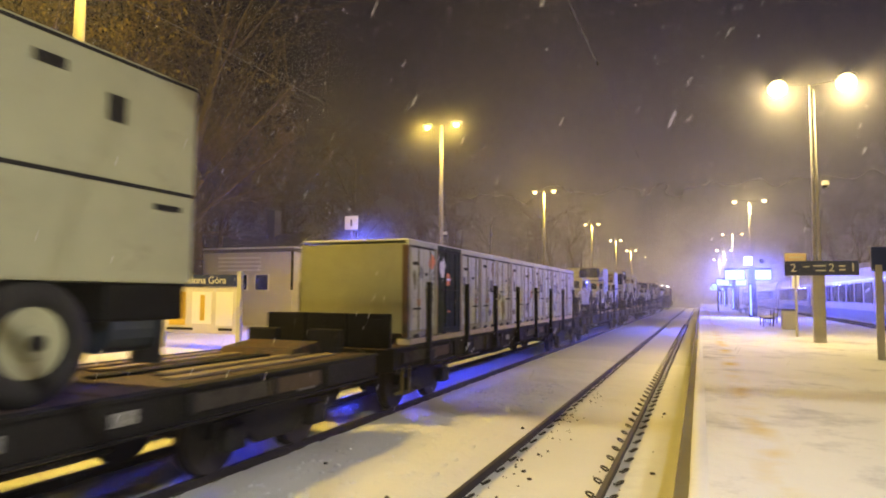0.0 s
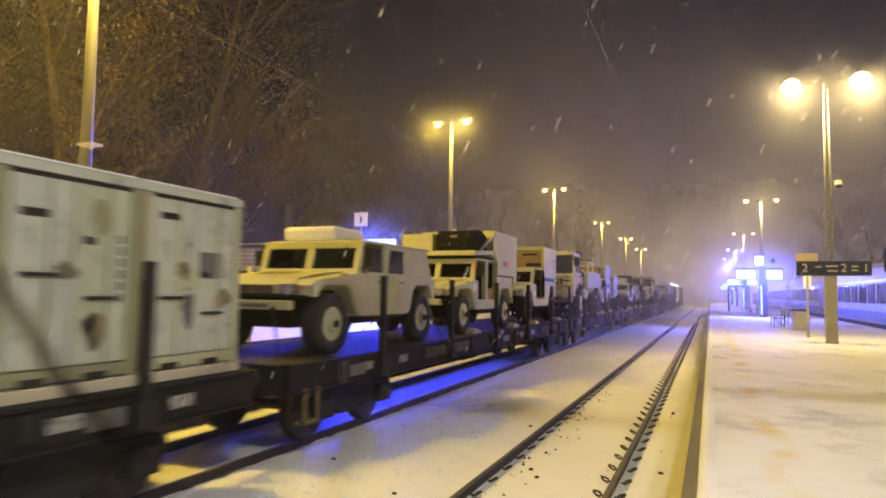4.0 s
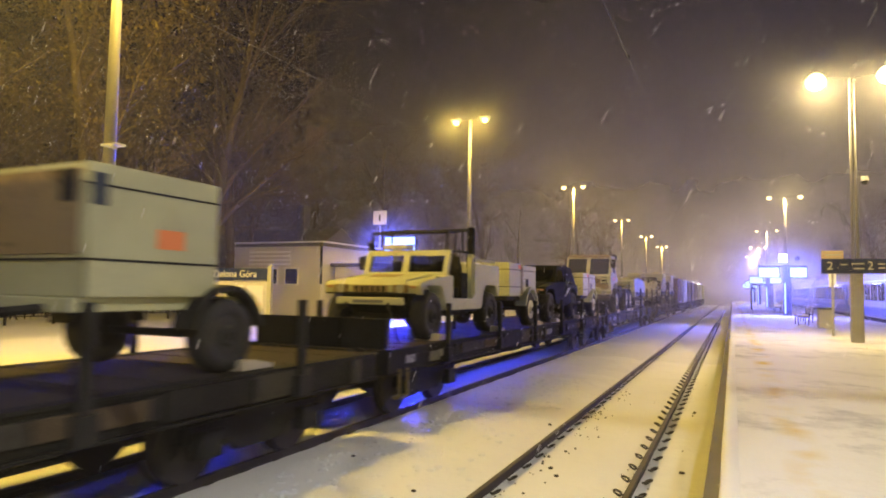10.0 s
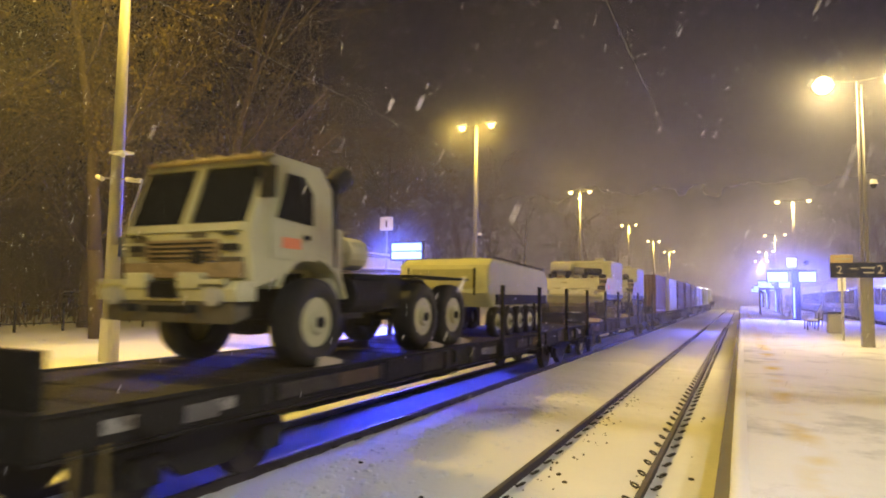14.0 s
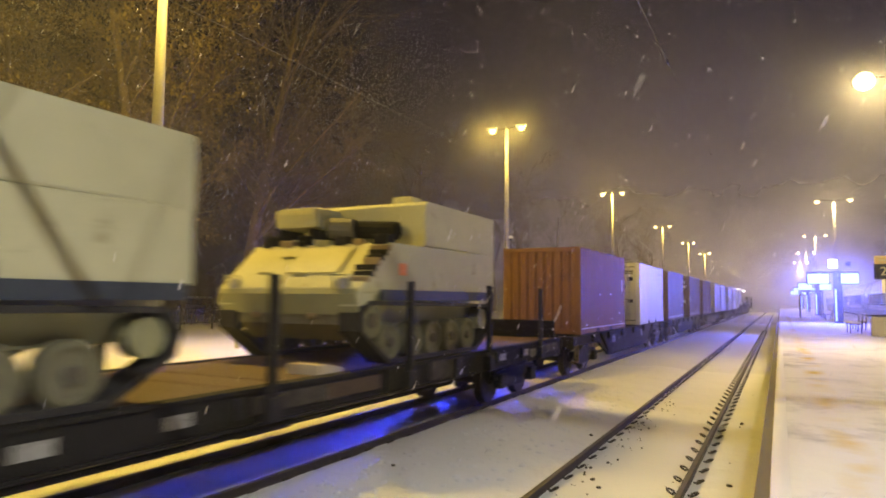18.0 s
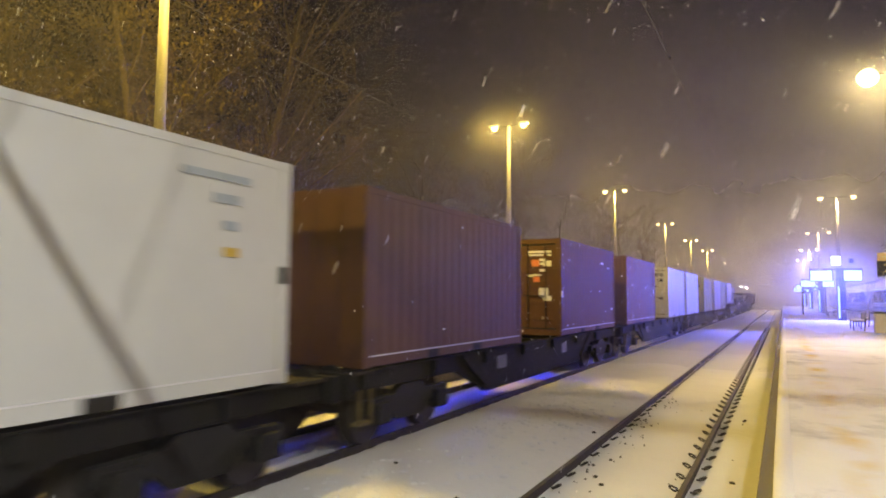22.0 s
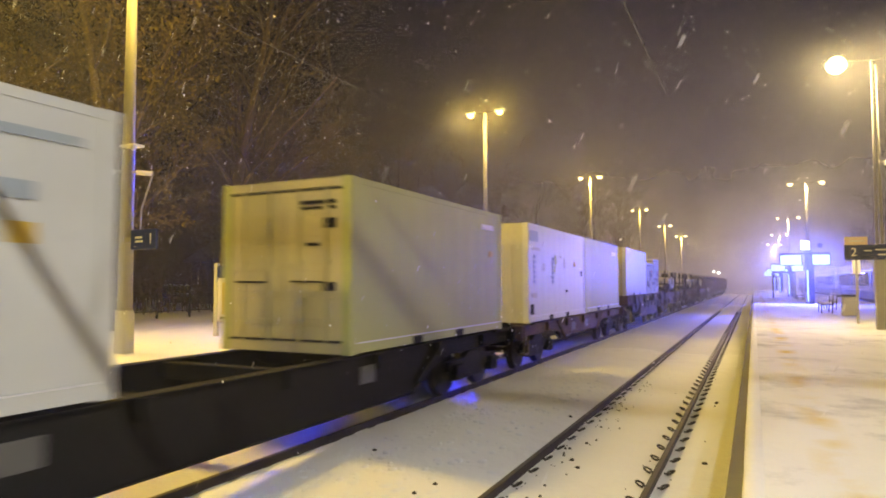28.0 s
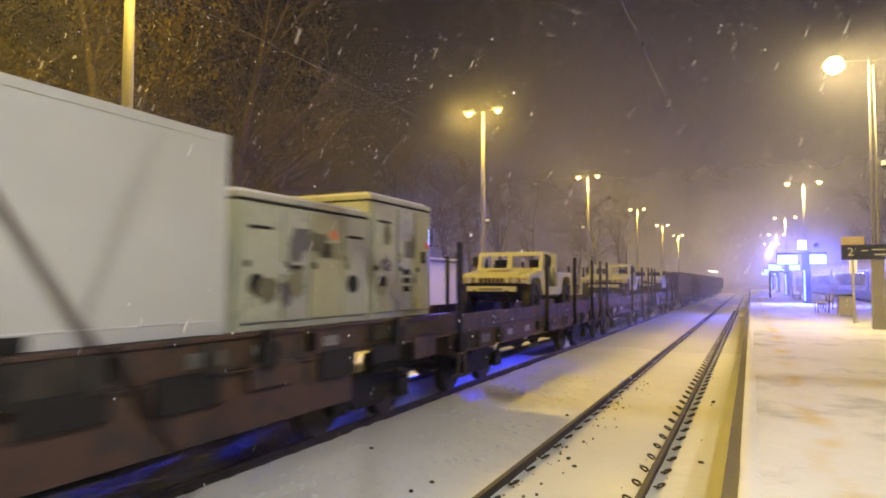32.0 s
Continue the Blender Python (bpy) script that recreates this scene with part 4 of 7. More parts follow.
    part("roof_snow", Shape().prism([(1.8, 1.44), (1.9, 1.52), (2.9, 1.53), (3.0, 1.45)], -0.7, 0.7), SNOW, t)
    for x in (-0.6, 0.6):
        part("headlight", Shape().box(x - 0.16, x + 0.16, -0.02, 0.05, 0.62, 0.76, 0.02), LENS, t)
    return t


c1 = car("dark parked car with snow on its roof")
c1.matrix_basis = pose(-38.5, 28.5, lie(-38.5, 28.5) - 0.02, 0, 0, 75)
copy_thing(c1, pose(-33.5, 30.5, lie(-33.5, 30.5) - 0.02, 0, 0, 60))
copy_thing(c1, pose(-24.5, 11.5, lie(-24.5, 11.5) - 0.02, 0, 0, 80))

# a low dark hedge and a fence behind the platform
t = thing("fence", "dark metal railing behind the platform", "fence")
for i in range(22):
    y = 14 + i * 2.0
    part("post", Shape().box(-26.04, -25.96, y - 0.04, y + 0.04, 0.4, 1.75), DARK_STEEL, t)
    part("rail", Shape().box(-26.02, -25.98, y, y + 2.0, 1.55, 1.60).box(-26.02, -25.98, y, y + 2.0, 0.85, 0.90), DARK_STEEL, t)

# overhead wires
for x, z, lbl in ((FAR_X, 5.74, "thin contact wire above the passing train"), (-1.42, 5.8, "thin contact wire above the near track")):
    t = thing("overhead_wire", lbl, "wire", "overhead wires")
    part("contact_wire", Shape().rod((x, -60, z), (x, 320, z), 0.0025, n=5), POST_PAINT, t)
    for i in range(24):
        part("clamp", Shape().box(x - 0.014, x + 0.014, 2.97 + i * 7.0, 3.03 + i * 7.0, z + 0.005, z + 0.05), DARK_STEEL, t)
# the lattice gantry over the near end, whose chords throw bands of shadow
t = thing("overhead_gantry", "dark steel lattice gantry over the tracks", "gantry", "gantries")
part("mast", Shape().box(-9.44, -9.16, 0.0, 0.3, DECK, 7.95), DARK_STEEL, t)
for z, h in ((6.84, 0.008), (7.91, 0.026)):
    part("chord", Shape().box(-9.3, 6.9, 0.13, 0.17, z - h, z + h), DARK_STEEL, t)
# unseen bar with its outriggers, added for the second band of shadow
part("cross_wire", Shape().rod((-9.3, 1.5, 7.31), (6.9, 1.5, 7.31), 0.022, n=6), DARK_STEEL, t, "unseen cross wire added to throw a second band of shadow")
for x in (-9.3, 6.76):
    part("outrigger", Shape().box(x - 0.03, x + 0.03, 0.15, 1.54, 7.28, 7.34), DARK_STEEL, t)
for i in range(16):
    x = -9.2 + i
    part("lattice_bar", Shape().rod((x, 0.15, 6.88), (x + 0.5, 0.15, 7.87), 0.012, n=5), DARK_STEEL, t)
part("mast", Shape().box(6.62, 6.9, 0.0, 0.3, DECK, 7.95), DARK_STEEL, t)


# ---- trees ----
def grow(seed, height, leafy):
    r = random.Random(seed)
    wood, twigs, leaves = Shape(), Shape(), Shape()

    def limb(p, d, length, radius, level):
        steps = 4 if level < 2 else 3
        q = Vector(p)
        d = Vector(d).normalized()
        for i in range(steps):
            d = (d + Vector((r.uniform(-1, 1), r.uniform(-1, 1), r.uniform(-0.4, 0.8))) * (0.10 + 0.09 * level)).normalized()
            e = q + d * (length / steps)
            ra, rb = radius * (1 - 0.75 * i / steps), radius * (1 - 0.75 * (i + 1) / steps)
            (wood if level < 2 else twigs).rod(q, e, max(ra, 0.006), max(rb, 0.005), 7 if level == 0 else 5 if level == 1 else 3)
            if level < 3 and (level > 0 or i > 0):
                for _ in range((3, 3, 3)[level]):
                    az, out = r.uniform(0, 2 * math.pi), r.uniform(0.5, 1.1)
                    side = d.orthogonal().normalized()
                    side.rotate(Matrix.Rotation(az, 3, d))
                    limb(q.lerp(e, r.random()), d * math.cos(out) + side * math.sin(out), length * r.uniform(0.36, 0.56), rb * 0.55, level + 1)
            if leafy and level >= 2:
                for _ in range(4 if level == 2 else 3):
                    c = q.lerp(e, r.random()) + Vector((r.uniform(-1, 1), r.uniform(-1, 1), r.uniform(-1, 1))) * 0.22
                    a = Vector((r.uniform(-1, 1), r.uniform(-1, 1), r.uniform(-1, 1))).normalized() * r.uniform(0.035, 0.075)
                    bb = a.orthogonal().normalized() * a.length * 0.7
                    vs = [leaves.bm.verts.new(c + o) for o in (a, bb, -a, -bb)]
                    leaves.bm.faces.new(vs)
            q = e

    limb((0, 0, -0.3), (0, 0, 1), height * 0.8, height * 0.017, 0)
    t = thing("tree", "tall bare winter tree with a few dry leaves" if leafy else "tall bare winter tree with a web of twigs", "tree", "trees of the wood")
    part("trunk", wood, BARK, t, "", True)
    part("crown", twigs, TWIG, t)
    if leafy:
        part("foliage", leaves, LEAF, t, "scattered dry brown leaves")
    return t


KINDS = [grow(1, 17, True), grow(2, 19, False), grow(3, 15, True), grow(4, 20, True), grow(7, 16, False)]
r = random.Random(11)
SPOTS = [(-20.5, 15.5), (-21, 21), (-23, 9), (-20.2, 4.5), (-26, 14), (-27.5, 20), (-25, 27), (-30, 10), (-31, 24), (-24.5, 2), (-33, 17), (-36, 27), (-29, 33)]
SPOTS += [(-30 - r.uniform(0, 16), 40 + 7 * i + r.uniform(-2, 2)) for i in range(8)] + [(-22 - r.uniform(0, 7), 50 + 11 * i) for i in range(9)] + [(-40 - r.uniform(0, 14), 8 + 8 * i) for i in range(8)]
SPOTS += [(18 + r.uniform(0, 10), 34 + 10 * i) for i in range(12)]
for i, (x, y) in enumerate(SPOTS):
    m = pose(x, y, lie(x, y), 0, 0, r.uniform(0, 360))
    k = KINDS[i % 5]
    if i < 5:
        k.matrix_basis = m
    else:
        copy_thing(k, m)


def undergrowth(label, count, x0, x1, y0, y1, tall, seed):
    """Thin stems and brush standing close together, one mesh."""
    g = random.Random(seed)
    s = Shape()
    for _ in range(count):
        x, y = g.uniform(x0, x1), g.uniform(y0, y1)
        h, w = tall * g.uniform(0.3, 1.0), g.uniform(0.02, 0.06)
        p, q = Vector((x, y, lie(x, y) - 0.1)), Vector((x + g.gauss(0, 0.18) * h, y + g.gauss(0, 0.18) * h, lie(x, y) + h))
        s.rod(p, q, w, w * 0.3, 3)
        for _ in range(3):
            m = p.lerp(q, g.uniform(0.3, 0.95))
            s.rod(m, m + Vector((g.uniform(-1, 1), g.uniform(-1, 1), g.uniform(0, 0.8))) * h * 0.3, w * 0.5, w * 0.2, 3)
    return solid("undergrowth", s, TWIG, label, "brush", kind="stuff")


undergrowth("dark leafless brush and young stems at the wood's edge", 2600, -50, -29, -12, 60, 4.2, 8)
undergrowth("dark leafless brush deep in the wood", 1500, -75, -50, -25, 90, 8.0, 9)
far_wood = Shape()
g = random.Random(17)
y, z = -60.0, 9.0
line = []
while y < 420:
    line.append((y, z))
    y += g.uniform(1.5, 5.0)
    z = max(6.0, min(15.0, z + g.uniform(-2.2, 2.2)))
low, top = [far_wood.bm.verts.new((-84 + 0.06 * y, y, -0.5)) for y, z in line], [far_wood.bm.verts.new((-84 + 0.06 * y, y, z)) for y, z in line]
for i in range(len(line) - 1):
    far_wood.bm.faces.new((low[i], low[i + 1], top[i + 1], top[i]))
solid("backdrop", far_wood, BARK, "dark mass of the far wood", "wood", kind="structure")

# ---- the train ----
TRAIN = []      # thing, metres from the train's datum, height above the rails
WHEELS = []     # wheelsets that turn


def loaded(t, u, z, x=0.0):
    TRAIN.append((t, FAR_X + x, u, z))
    return t


_axle = {}


def bogie(wagon, y):
    b = part("bogie", Shape().box(-0.35, 0.35, -0.25, 0.25, 0.5, 0.82), DARK_STEEL, wagon)
    b.matrix_basis = pose(0, y, 0)
    for x in (-1.02, 1.02):
        part("side_frame", Shape().prism([(-1.25, 0.50), (-1.2, 0.68), (-0.5, 0.70), (-0.3, 0.82), (0.3, 0.82), (0.5, 0.70), (1.2, 0.68), (1.25, 0.50), (0.6, 0.48), (0.4, 0.30), (-0.4, 0.30), (-0.6, 0.48)], x - 0.06, x + 0.06), DARK_STEEL, b)
        for q in (-1.08, 0.72):
            part("axle_box", Shape().box(x - 0.02, x + 0.16, q, q + 0.36, 0.32, 0.62, 0.03) if x > 0 else Shape().box(x - 0.16, x + 0.02, q, q + 0.36, 0.32, 0.62, 0.03), DARK_STEEL, b)
    for dy in (-0.9, 0.9):
        if "w" not in _axle:
            s = Shape().rod((-0.9, 0, 0), (0.9, 0, 0), 0.075)
            for x in (-0.75, 0.75):
                s.rod((x - 0.065, 0, 0), (x + 0.065, 0, 0), 0.455, n=24)
                s.rod((x - (0.10 if x > 0 else -0.10), 0, 0), (x - (0.06 if x > 0 else -0.06), 0, 0), 0.485, n=24)
                for q in range(3):
                    a = q * 2.094
                    s.box(x + (0.066 if x > 0 else -0.076), x + (0.076 if x > 0 else -0.066), 0.2 * math.cos(a) - 0.05, 0.2 * math.cos(a) + 0.05, 0.2 * math.sin(a) - 0.05, 0.2 * math.sin(a) + 0.05)
            w = part("wheelset", s, RAIL_STEEL, b)
            _axle["w"] = w
        else:
            w = again(_axle["w"], b, Matrix())
        w.matrix_basis = pose(0, dy, 0.455)
        WHEELS.append((w, dy))
    return b


def buffers(wagon, length):
    for y, d in ((0.0, -1), (length, 1)):
        for x in (-0.87, 0.87):
            part("buffer", Shape().rod((x, y, 1.02), (x, y + d * 0.34, 1.02), 0.10, n=12).rod((x, y + d * 0.34, 1.02), (x, y + d * 0.40, 1.02), 0.23, n=16), DARK_STEEL, wagon)
    part("coupling", Shape().rod((0, -0.45, 0.95), (0, 0, 1.0), 0.05).rod((0, length, 1.0), (0, length + 0.45, 0.95), 0.05), DARK_STEEL, wagon)


def flat_wagon(length, stakes, label, deck=1.22, planks=None, flap_front=0.0, flap_rear=0.0, steel=None, stake_top=2.45, boards=0.0):
    """A flat wagon with a plank deck, side sills, stakes and end flaps."""
    t = thing("flat_wagon", label, "railway wagon", "wagons of the freight train")
    steel = steel or WAGON_STEEL
    for x in (-1.36, 1.36):
        part("side_sill", Shape().box(x - 0.05, x + 0.05, 0, length, deck - 0.36, deck - 0.02, 0.012), steel, t)
        part("flange", Shape().box(x - 0.09, x + 0.09, 0, length, deck - 0.39, deck - 0.36).box(x - 0.09, x + 0.09, 0, length, deck - 0.02, deck + 0.015), steel, t)
    for x in (-0.45, 0.45):
        part("centre_sill", Shape().prism([(1.0, deck - 0.06), (length - 1.0, deck - 0.06), (length - 1.2, deck - 0.4), (length - 4.5, deck - 0.62), (4.5, deck - 0.62), (1.2, deck - 0.4)], x - 0.05, x + 0.05), DARK_STEEL, t)
    for y in (0, length - 0.12):
        part("end_beam", Shape().box(-1.36, 1.36, y, y + 0.12, deck - 0.4, deck - 0.01), steel, t)
    n = int(length / 0.62)
    w = length / n
    p0 = part("plank", Shape().box(-1.27, 1.27, 0.01, w - 0.012, deck - 0.05, deck, 0.006), planks or PLANK, t)
    for i in range(1, n):
        again(p0, t, pose(0, i * w, 0.004 * ((i * 7) % 3)))
    s0 = None
    for y in stakes:
        for x in (-1.47, 1.47):
            if s0 is None:
                s0 = part("stake", Shape().box(-0.045, 0.045, -0.05, 0.05, deck - 0.32, stake_top, 0.012).box(-0.075, 0.075, -0.11, 0.11, deck - 0.36, deck - 0.10), DARK_STEEL, t)
                s0.matrix_basis = pose(x, y, 0)
            else:
                again(s0, t, pose(x, y, 0))
    if boards:
        m = 7
        for x in (-1.33, 1.33):
            for i in range(m):
                part("side_board", Shape().box(x - 0.03, x + 0.03, 0.1 + i * (length - 0.2) / m, 0.08 + (i + 1) * (length - 0.2) / m, deck + 0.02, deck + boards, 0.008), steel, t)
    if flap_front:
        for i in range(3):
            part("end_flap", Shape().box(-1.30 + i * 0.88, -0.46 + i * 0.88, 0.06, 0.16, deck, deck + flap_front, 0.015), BLACK_STEEL, t)
    if flap_rear:
        part("end_flap", Shape().box(-1.30, 1.30, length - 0.16, length - 0.06, deck, deck + flap_rear, 0.015), BLACK_STEEL, t)
    for y0, y1, z0 in ((1.5, 1.95, 0.30), (length * 0.5, length * 0.5 + 0.5, 0.28), (length - 2.2, length - 1.8, 0.30)):
        part("label_plate", Shape().box(1.412, 1.422, y0, y1, deck - z0, deck - 0.13), PLATE_GREY, t, "grimy plate with unreadable print")
    m = int((length - 0.6) / 1.24)
    for i in range(m):
        y = 0.3 + i * (length - 0.6) / m
        k = (i * 5 + int(length * 10)) % 7
        if k in (1, 3, 4, 6):
            part("folded_board", Shape().box(1.41, 1.445, y + 0.05, y + (length - 0.6) / m - 0.12 * (k % 3), deck - (0.33 if k > 3 else 0.27), deck - 0.05 * (k % 2) - 0.03, 0.008), (SILL_GREY, SILL_BROWN, steel, SILL_GREY)[k % 4], t, "hinged side board folded down")
        if k in (0, 5):
            part("white_stencil", Shape().box(1.411, 1.416, y + 0.30, y + 0.62, deck - 0.25, deck - 0.12), PLATE_PALE, t, "chalk-white stencilled panel")
        if k in (2, 4):
            part("stake_pocket", Shape().box(1.41, 1.50, y + 0.85, y + 1.0, deck - 0.36, deck - 0.04, 0.01), SILL_GREY, t)
    for y in (2.6, 5.2, 8.0, length - 7.0, length - 4.2, length - 2.8):
        part("lashing_ring", Shape().box(1.41, 1.47, y, y + 0.10, deck - 0.28, deck - 0.06, 0.01), DARK_STEEL, t)
    part("step", Shape().box(1.30, 1.46, 0.3, 0.62, 0.42, 0.46).box(1.42, 1.46, 0.3, 0.33, 0.42, 0.9).box(1.42, 1.46, 0.59, 0.62, 0.42, 0.9), STEP_YELLOW, t, "dull yellow step below the corner")
    part("brake_gear", Shape().rod((0.6, 4.4, 0.55), (0.6, length - 4.4, 0.55), 0.035).box(-0.3, 0.5, length * 0.5 - 0.5, length * 0.5 + 0.5, 0.45, 0.75, 0.04), DARK_STEEL, t)
    for y in (2.2, length - 2.2):
        bogie(t, y)
    buffers(t, length)
    return t


def container_wagon(length, label, spigots=(), rusty=False):
    """An open skeleton wagon with deep fish-bellied side sills."""
    t = thing("container_wagon", label, "railway wagon", "wagons of the freight train")
    steel = WAGON_RUST if rusty else WAGON_STEEL
    low = 0.62 if rusty else 0.36
    for x in (-1.08, 1.08):
        part("side_sill", Shape().prism([(0.1, 1.14), (length - 0.1, 1.14), (length - 0.1, 0.86), (length - 3.5, 0.84), (length - 4.8, low), (4.8, low), (3.5, 0.84), (0.1, 0.86)], x - 0.04, x + 0.04), steel, t)
        part("flange", Shape().box(x - 0.10, x + 0.10, 0.1, length - 0.1, 1.125, 1.145).box(x - 0.08, x + 0.08, 4.8, length - 4.8, low - 0.02, low), steel, t)
    for i in range(int(length / 2.1)):
        y = 0.5 + i * 2.1
        part("cross_beam", Shape().box(-1.2, 1.2, y, y + 0.16, 0.90, 1.12), steel, t)
    for y in (0, length - 0.14):
        part("end_beam", Shape().box(-1.30, 1.30, y, y + 0.14, 0.82, 1.16), steel, t)
    for y in (0.14, length - 0.75):
        part("end_platform", Shape().box(-1.2, 1.2, y, y + 0.61, 1.10, 1.14), PLANK_SNOW, t, "narrow snowy end platform")
    for y in spigots:
        for x in (-1.14, 1.14):
            part("spigot", Shape().box(x - 0.12, x + 0.12, y - 0.12, y + 0.12, 1.13, 1.17), DARK_STEEL, t)
    for y0, y1 in ((4.7, 3.7), (length - 4.7, length - 3.7)):
        part("brace", Shape().rod((1.13, y0, 0.5), (1.13, y1, 1.1), 0.05), steel, t)
    for y0, y1 in ((5.4, 5.9), (length - 6.4, length - 6.0)):
        part("label_plate", Shape().box(1.121, 1.130, y0, y1, 0.71, 0.97), PLATE_GREY, t, "grimy plate with unreadable print")
    part("step", Shape().box(1.12, 1.28, 0.3, 0.6, 0.42, 0.46).box(1.24, 1.28, 0.3, 0.33, 0.42, 0.9).box(1.24, 1.28, 0.57, 0.60, 0.42, 0.9), STEP_YELLOW, t, "dull yellow step below the corner")
    for y in (2.0, length - 2.0):
        bogie(t, y)
    buffers(t, length)
    return t


def wave_wall(s, x, y0, y1, z0, z1, depth, pitch, out):
    """A folded steel wall along y at x; out: the side that it faces."""
    n = max(1, round((y1 - y0) / pitch))
    w = (y1 - y0) / n
    pts = []
    for i in range(n):
        a = y0 + i * w
        pts += [(x, a), (x, a + w * 0.28), (x - out * depth, a + w * 0.5), (x - out * depth, a + w * 0.78)]
    pts.append((x, y1))
    low, top = [s.bm.verts.new((p, q, z0)) for p, q in pts], [s.bm.verts.new((p, q, z1)) for p, q in pts]
    for i in range(len(pts) - 1):
        s.bm.faces.new((low[i], low[i + 1], top[i + 1], top[i]))
    return s


def wave_end(s, y, x0, x1, z0, z1, depth, pitch, out):
    n = max(1, round((x1 - x0) / pitch))
    w = (x1 - x0) / n
    pts = []
    for i in range(n):
        a = x0 + i * w
        pts += [(a, y), (a + w * 0.28, y), (a + w * 0.5, y - out * depth), (a + w * 0.78, y - out * depth)]
    pts.append((x1, y))
    low, top = [s.bm.verts.new((p, q, z0)) for p, q in pts], [s.bm.verts.new((p, q, z1)) for p, q in pts]
    for i in range(len(pts) - 1):
        s.bm.faces.new((low[i], low[i + 1], top[i + 1], top[i]))
    return s


def container(paint, label, front="doors", side="waves", length=6.06, height=2.59, width=2.438, front_tint=None):
    t = thing("shipping_container", label, "container", "containers on the train")
    # the -y end of white boxes is yellower: sodium light put into its paint
    h, w, fp = height, width / 2, front_tint or paint
    post, base = 0.16, 0.16
    for x in (-w, w):
        for y in (0, length):
            xa, xb = (x, x + post) if x < 0 else (x - post, x)
            ya, yb = (y, y + post) if y == 0 else (y - post, y)
            part("corner_post", Shape().box(xa, xb, ya, yb, 0.11, h - 0.11, 0.008), paint, t)
            for z in (0, h - 0.118):
                part("corner_casting", Shape().box(xa - 0.004, xb + 0.004, ya - 0.004, yb + 0.004, z, z + 0.118, 0.01), paint, t)
        out = 1 if x > 0 else -1
        xi, xo = sorted((x, x - out * 0.06))
        part("bottom_rail", Shape().box(xi, xo, post, length - post, 0.02, base), paint, t)
        part("top_rail", Shape().box(xi, xo, post, length - post, h - 0.10, h - 0.01), paint, t)
        s = Shape()
        if side == "waves":
            wave_wall(s, x - out * 0.008, post, length - post, base, h - 0.10, 0.0065, 0.28, out)
        else:
            wave_wall(s, x - out * 0.010, post, length - post, base, h - 0.10, 0.004, 0.6, out)
        part("side_wall", s, paint, t)
        part("snow_line", Shape().box(min(x, x + out * 0.010), max(x, x + out * 0.010), post, length - post, base - 0.002, base + 0.014), SNOW, t, "thin line of snow on the lower rail")
        for y in (length * 0.5 - 1.0, length * 0.5 + 0.72):
            part("fork_pocket", Shape().box(x - 0.004 if out > 0 else x - 0.003, x + 0.003 if out > 0 else x + 0.004, y - 0.18, y + 0.18, 0.02, 0.145), DARK_STEEL, t)
    part("roof", Shape().box(-w + 0.05, w - 0.05, 0.08, length - 0.08, h - 0.05, h - 0.012), paint, t)
    part("floor", Shape().box(-w + 0.05, w - 0.05, 0.05, length - 0.05, 0.06, 0.14), PLANK, t)
    for y in (0, length - 0.08):
        part("header", Shape().box(-w + post, w - post, y, y + 0.08, h - 0.14, h - 0.01), fp, t)
        part("end_sill", Shape().box(-w + post, w - post, y, y + 0.08, 0.01, base), fp, t)
    part("end_wall", wave_end(Shape(), length - 0.01, -w + post, w - post, base, h - 0.14, 0.04, 0.25, 1), paint, t)
    if front == "doors":
        for a, b in ((-w + post + 0.005, -0.006), (0.006, w - post - 0.005)):
            d = part("door", Shape().box(a, b, 0.02, 0.06, base + 0.01, h - 0.15, 0.01), fp, t)
            for z in (0.45, 0.86, 1.27, 1.68, 2.09):
                part("door_rib", Shape().box(a + 0.06, b - 0.06, 0.004, 0.022, z - 0.05, z + 0.05, 0.008), fp, d)
            for z in (base + 0.012, h - 0.185):
                part("gasket", Shape().box(a, b, 0.012, 0.02, z, z + 0.03), RUBBER, d)
            for q in (0.26, 0.74):
                x = a + (b - a) * q
                part("lock_bar", Shape().rod((x, -0.005, base), (x, -0.005, h - 0.15), 0.017, n=6), POST_GREY if paint is WHITE_PAINT else WAGON_RUST if paint in (RED_BROWN, RED_DARK) else fp, d)
                for z in (0.42, 1.30, 2.08):
                    part("bar_bracket", Shape().box(x - 0.05, x + 0.05, -0.03, 0.02, z, z + 0.08), POST_GREY if paint is WHITE_PAINT else fp, d)
            part("handle", Shape().rod((a + 0.15, -0.03, 1.06), (b - 0.3, -0.03, 1.05), 0.014, n=6), DARK_STEEL, d)
        for x0, x1, z0, z1 in () if paint is CREAM or paint is YELLOW_PALE else ((-0.95, -0.72, 1.84, 2.02), (0.40, 0.62, 1.84, 2.02), (0.45, 0.62, 1.42, 1.56)):
            part("warning_label", Shape().box(x0, x1, -0.002, 0.006, z0, z1), ORANGE_MARK, t, "orange warning label")
        for x0, x1, z0, z1 in ((0.30, 0.95, 2.20, 2.26), (0.30, 0.95, 2.12, 2.17), (0.72, 0.95, 1.84, 1.99), (0.42, 0.66, 1.58, 1.63), (0.72, 0.95, 0.92, 1.05)):
            part("print_bar", Shape().box(x0, x1, -0.003, 0.005, z0, z1), DARK_STEEL if fp is not RED_BROWN and fp is not RED_DARK else SIGN_WHITE, t, "line of unreadable print")
        if paint is RED_DARK:
